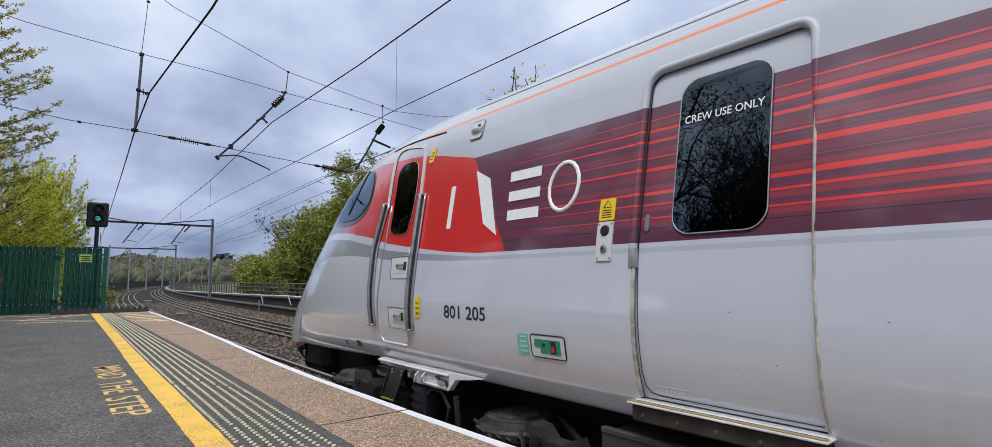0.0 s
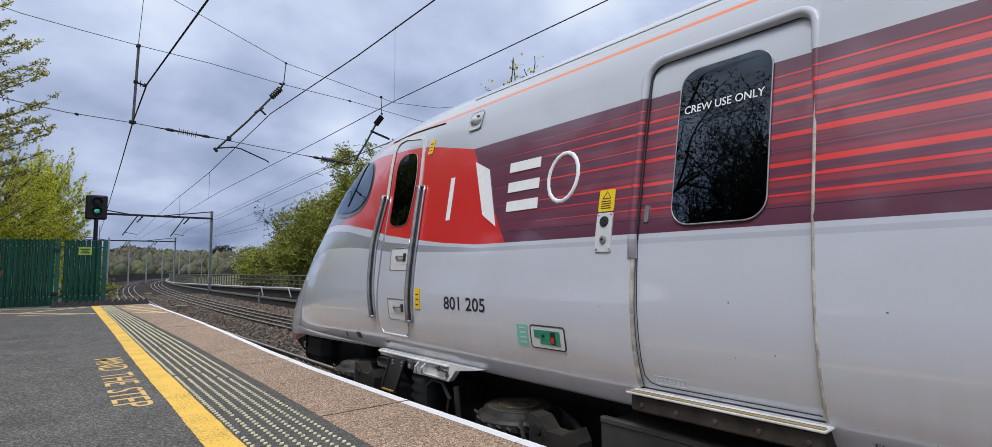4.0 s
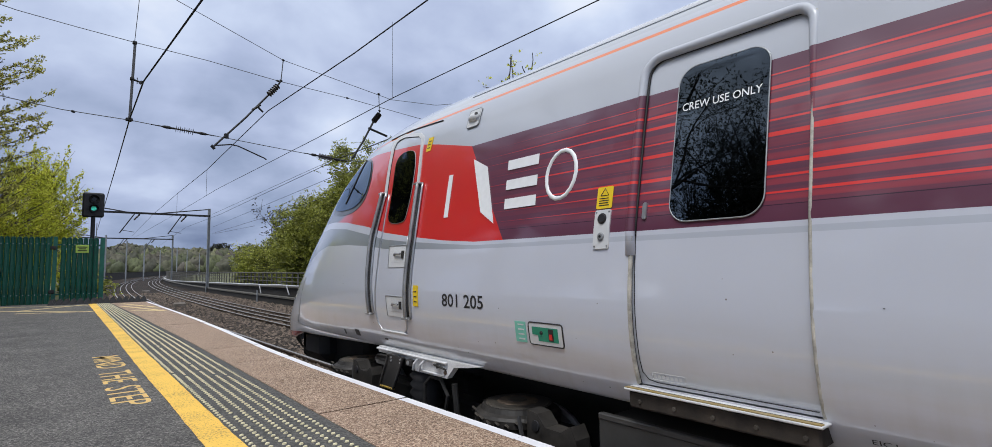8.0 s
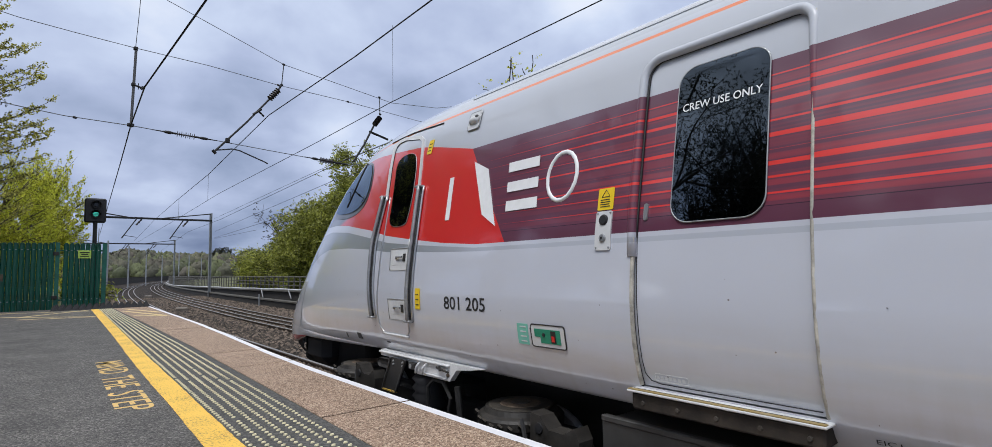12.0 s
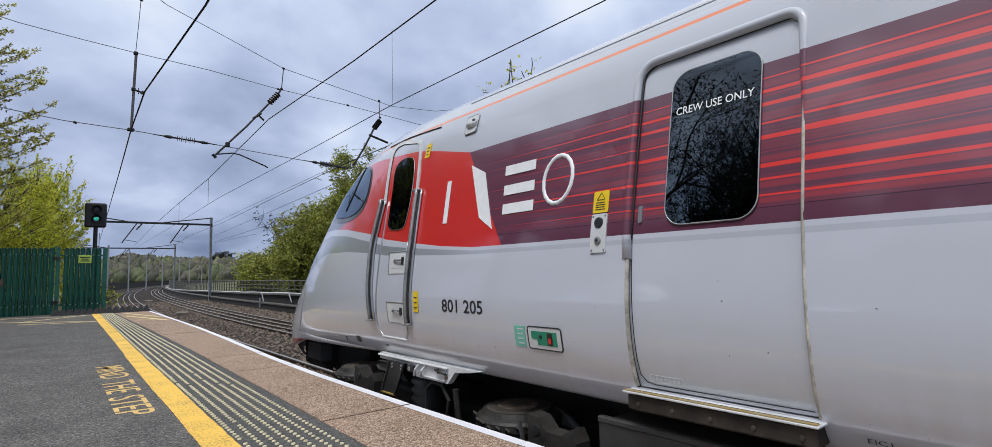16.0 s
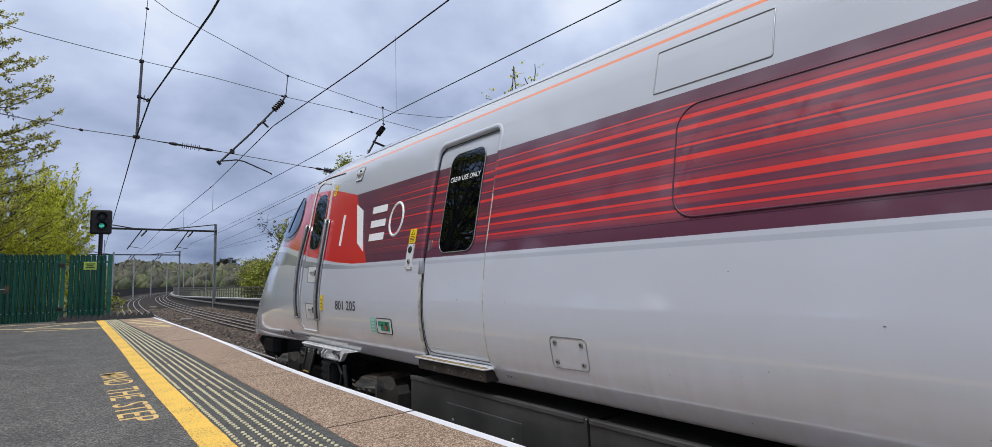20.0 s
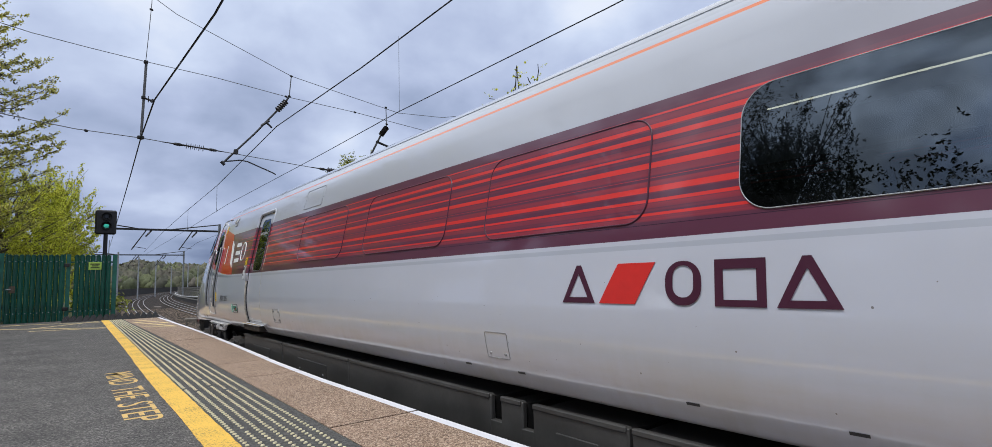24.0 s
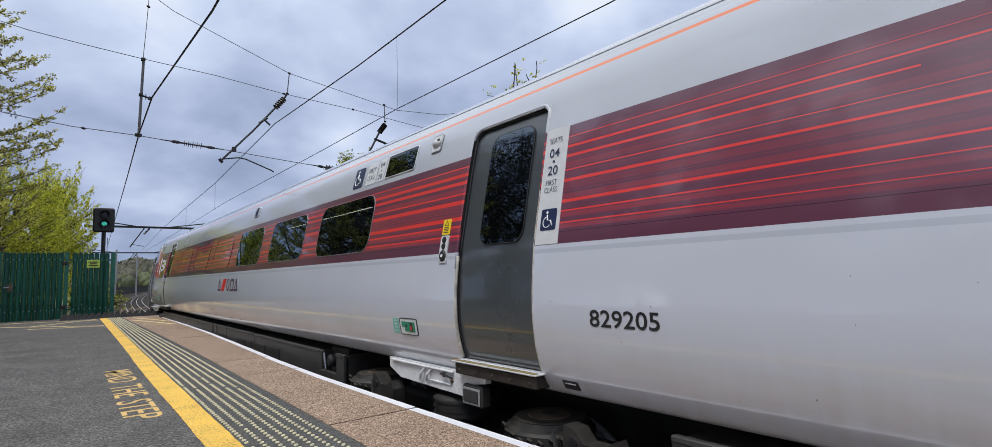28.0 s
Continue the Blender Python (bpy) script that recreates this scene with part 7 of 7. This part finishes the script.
LAB1 = "spring tree with bright yellow-green leaves behind the fence"
G1 = "trees by the platform"
full_tree(11, -2.6, 33.0, -0.12, (3.4, 2.9, 3.5), M_SPRING, LAB1, 330, 150, 0.050, 0.22, G1, fan=1.3)
full_tree(12, -0.75, 38.0, -0.12, (3.7, 1.85, 3.5), M_SPRING, LAB1, 300, 150, 0.050, 0.20, G1, fan=1.2)
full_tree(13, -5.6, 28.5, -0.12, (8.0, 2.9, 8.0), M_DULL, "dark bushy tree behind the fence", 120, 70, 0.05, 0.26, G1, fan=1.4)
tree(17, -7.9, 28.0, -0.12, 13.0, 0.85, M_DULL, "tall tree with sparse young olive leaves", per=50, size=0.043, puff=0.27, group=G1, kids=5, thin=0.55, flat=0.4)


def layered_tree(seed, x, y, z, height, reach, mat, label, limbs=90, group="trees"):
    """A tall tree with long level limbs that turn up at the ends, their twigs set with leaves in flat layers."""
    r = np.random.default_rng(seed)
    t = thing("tree", label, "tree", group, at=(x, y, z))
    stem = [Vector((0, 0, -0.2)), Vector((0.1, 0.05, height * 0.35)), Vector((0.0, 0.1, height * 0.7)), Vector((0.15, 0, height))]
    bm = B()
    tube(bm, stem, 0.26, 0.04, 8, cap=False)
    spots, ways = [], []
    for k in range(limbs):
        u = 0.16 + 0.80 * (k + r.random()) / limbs
        p = Vector((0.05, 0.05, height * u))
        a = k * 2.4 + r.normal(0, 0.3)
        out = Vector((math.cos(a), math.sin(a), 0))
        length = reach * (1 - 0.62 * max(0.0, u - 0.35) ** 1.1) * r.uniform(0.82, 1.02)
        pts = [p + out * length * f + Vector((0, 0, length * (0.16 * f - 0.30 * f * f + 0.30 * f ** 4))) + Vector(r.normal(0, 0.10 * f, 3)) for f in (0, 0.2, 0.4, 0.6, 0.8, 1.0)]
        tube(bm, pts, 0.045, 0.007, 5, cap=False)
        for j in range(24):
            f = 0.30 + 0.70 * (j + r.random()) / 24
            i = min(4, int(f * 5))
            q = pts[i].lerp(pts[i + 1], f * 5 - i)
            along = (pts[i + 1] - pts[i]).normalized()
            side_ = along.cross(Vector((0, 0, 1))).normalized() * (1 if j % 2 else -1)
            w = (along * r.uniform(0.5, 1.1) + side_ * r.uniform(0.3, 1.0) + Vector((0, 0, r.uniform(-0.10, 0.32)))).normalized()
            n = (1.25 - 0.85 * f) * r.uniform(0.6, 1.2)
            tube(bm, [q, q + w * n], 0.010, 0.004, 3, cap=False)
            spots.append(q + w * n * 0.55)
            ways.append(w * n)
    part("trunk", bm, M_BARK, t, smooth=True)
    v, f = leaves(r, spots, 40, 0.044, 0.085, 4, ways, 1.0, 0.55)
    crown_mesh("crown", v, f, mat, t)
    clad_trunk(r, t, stem, 0.75)
    return t


layered_tree(14, -6.3, 25.2, -0.12, 14.0, 6.3, M_OLIVE, "tall spring tree with olive leaves on long level branches", 150, G1)
full_tree(15, 1.0, 26.0, -0.12, (0.55, 0.8, 0.6), M_LEAF, "leafy shrub behind the green fence", 50, 50, 0.05, 0.14, G1)
full_tree(16, -2.0, 26.0, -0.12, (0.9, 1.6, 1.0), M_LEAF, "leafy shrub behind the green fence", 90, 50, 0.055, 0.18, G1)
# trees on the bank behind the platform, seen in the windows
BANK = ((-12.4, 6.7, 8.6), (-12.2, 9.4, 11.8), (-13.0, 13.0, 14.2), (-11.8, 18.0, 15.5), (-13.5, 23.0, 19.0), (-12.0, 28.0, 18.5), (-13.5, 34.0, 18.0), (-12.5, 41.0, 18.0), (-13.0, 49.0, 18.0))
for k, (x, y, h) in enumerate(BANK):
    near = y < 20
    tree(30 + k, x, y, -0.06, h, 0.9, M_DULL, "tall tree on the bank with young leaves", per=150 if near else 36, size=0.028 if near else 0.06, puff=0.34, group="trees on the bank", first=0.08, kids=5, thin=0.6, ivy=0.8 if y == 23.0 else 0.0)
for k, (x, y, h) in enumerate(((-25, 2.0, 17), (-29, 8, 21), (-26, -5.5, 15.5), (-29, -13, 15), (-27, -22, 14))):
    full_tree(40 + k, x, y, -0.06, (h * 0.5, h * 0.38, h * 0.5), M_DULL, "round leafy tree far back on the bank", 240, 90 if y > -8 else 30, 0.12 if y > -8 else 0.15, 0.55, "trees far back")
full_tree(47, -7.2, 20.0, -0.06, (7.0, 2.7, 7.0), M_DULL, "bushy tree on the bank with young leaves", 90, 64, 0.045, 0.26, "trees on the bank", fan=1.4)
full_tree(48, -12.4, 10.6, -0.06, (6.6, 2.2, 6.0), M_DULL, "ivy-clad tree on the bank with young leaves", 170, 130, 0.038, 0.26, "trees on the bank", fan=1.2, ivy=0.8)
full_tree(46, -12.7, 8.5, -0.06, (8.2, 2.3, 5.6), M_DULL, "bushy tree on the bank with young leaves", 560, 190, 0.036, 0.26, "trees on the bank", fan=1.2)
# trees beyond the viaduct railing
G2 = "trees beyond the railing"
full_tree(51, 18.4, 36.2, -1.1, (5.4, 3.8, 5.2), M_LEAF, "broad leafy tree beyond the railing", 620, 300, 0.072, 0.34, G2)
full_tree(52, 15.6, 40.5, -1.1, (3.6, 3.0, 3.6), M_LEAF, "broad leafy tree beyond the railing", 460, 280, 0.07, 0.30, G2)
full_tree(53, 14.2, 49.5, -1.1, (2.2, 2.0, 1.8), M_LEAF, "low leafy tree beyond the railing", 170, 180, 0.075, 0.32, G2)
full_tree(57, 21.8, 33.0, -1.1, (6.0, 3.8, 5.4), M_LEAF, "broad leafy tree beyond the railing", 300, 170, 0.075, 0.42, G2)
tree(54, 15.0, 45.0, -1.1, 7.4, 1.0, M_DULL, "half-bare tree beyond the railing", per=5, size=0.06, puff=0.3, group=G2, first=0.05, thin=0.8)
tree(55, 22.0, 29.7, -1.1, 17.2, 0.75, M_SPRING, "tall tree whose top shows over the train", per=12, size=0.085, puff=0.28, group=G2)
tree(56, 21.5, 21.2, -1.1, 15.8, 0.75, M_LEAF, "tall tree whose top shows over the train", per=12, size=0.085, puff=0.28, group=G2)

# far wooded hill: a smooth rise with a heap of rounded crowns on it
def hill_top(az):
    """Skyline of the hill in degrees over the eye, along the azimuth in degrees."""
    return float(np.interp(az, [-30, -8, 2, 3.5, 5.1, 6.9, 8.4, 9.7, 11.4, 12.5, 13.6, 14.8, 20, 34, 50], [0.9, 1.2, 1.4, 1.7, 2.2, 1.95, 1.7, 2.0, 1.65, 1.8, 1.6, 2.0, 1.8, 1.6, 1.2])) + 0.05 * math.sin(az * 3.1)


def hill_z(az, d):
    top = 1 + 450 * math.tan(radians(hill_top(az) - 0.80))
    u = min(1.0, max(0.0, (d - 335) / 115))
    return RAIL_Z - 0.25 + (top - RAIL_Z) * u * u * (3 - 2 * u)


r = np.random.default_rng(77)
tips, core_v, core_f = [], [], []
for k in range(900):
    az, d = r.uniform(-2, 22) if k % 3 else r.uniform(2, 15), 338 + 118 * r.random() ** 0.8
    if d < 375 and r.random() < 0.4:
        continue
    rad = r.uniform(1.6, 4.6)
    x, y, z = d * math.sin(radians(az)), d * math.cos(radians(az)), hill_z(az, d)
    for j in range(14):
        a, e = r.random() * 6.283, math.asin(r.uniform(-0.1, 1))
        tips.append(Vector((x + rad * math.cos(a) * math.cos(e), y + rad * math.sin(a) * math.cos(e), z + rad * 0.5 + rad * 1.15 * math.sin(e))))
    ph = r.random(4) * 6.28
    ring = []
    for i in range(6):
        e = radians(-25 + 23 * i)
        for j in range(9):
            a = 6.283 * j / 9
            q = rad * (1 + 0.16 * math.sin(2 * a + ph[0]) + 0.14 * math.sin(3 * a + 3 * e + ph[1]) + 0.12 * r.normal())
            ring.append((x + q * math.cos(a) * math.cos(e), y + q * math.sin(a) * math.cos(e), z + rad * 0.5 + q * 1.15 * math.sin(e)))
    n0 = len(core_v)
    core_v += ring
    core_f += [(n0 + 9 * i + j, n0 + 9 * i + (j + 1) % 9, n0 + 9 * i + 9 + (j + 1) % 9, n0 + 9 * i + 9 + j) for i in range(5) for j in range(9)]
v, f = leaves(r, tips, 8, 0.26, 0.35, 4)
far = crown_mesh("far_woods", np.vstack([v, np.array(core_v)]), np.vstack([f, np.array(core_f) + len(v)]), M_FARLEAF, None)
far.data.polygons.foreach_set("use_smooth", [True] * len(far.data.polygons))
tagged(far, "far wooded hillside in spring green and brown", "woods", kind="stuff")
for k, (az, el, w) in enumerate(((11.7, 2.15, 0.9), (12.1, 2.42, 1.1), (12.6, 2.52, 1.2), (13.1, 2.35, 1.1), (14.2, 2.05, 1.3), (14.7, 2.25, 1.4), (15.4, 2.1, 1.4), (16.1, 2.15, 1.5), (4.1, 2.0, 1.1), (3.3, 1.85, 1.2))):
    d = 446.0
    zb = hill_z(az, d)
    h = 1 + d * math.tan(radians(el)) - zb + 0.5
    full_tree(60 + k, d * math.sin(radians(az)), d * math.cos(radians(az)), zb - 0.3, (h * 0.55, w * 2.2, h * 0.45), M_DULL, "dark tree on the far ridge", 40, 60, 0.32, 0.5, "ridge trees")
bm = B()
pr = None
for k in range(81):
    az = -30 + k
    cur = []
    for d in (332, 345, 358, 371, 384, 400, 416, 432, 450, 480, 900):
        zz = hill_z(az, d) if d <= 480 else -3.0
        cur.append(bm.verts.new((d * math.sin(radians(az)), d * math.cos(radians(az)), zz)))
    if pr:
        for i in range(len(cur) - 1):
            bm.faces.new((pr[i], pr[i + 1], cur[i + 1], cur[i]))
    pr = cur
tagged(part("hill", bm, M_GRASS, smooth=True), "grassy hill in the distance", "hill", kind="structure")


# --- movement: the train stands, then draws away along the track; its wheels roll ---
def run_at(t):
    return float(np.interp(t, [a for a, b in RUN], [b for a, b in RUN]))


def motions():
    walk(train, [(t, pose(0, s, -0.05)) for t, s in RUN])
    times = [0.0, 15.3] + [15.5 + 0.2 * k for k in range(62)] + [28.0]
    for whl, yw in SPIN:
        walk(whl, [(t, pose(TRACK_X, yw, -0.45, -math.degrees(run_at(t) / WHEEL_R))) for t in times])


motions()
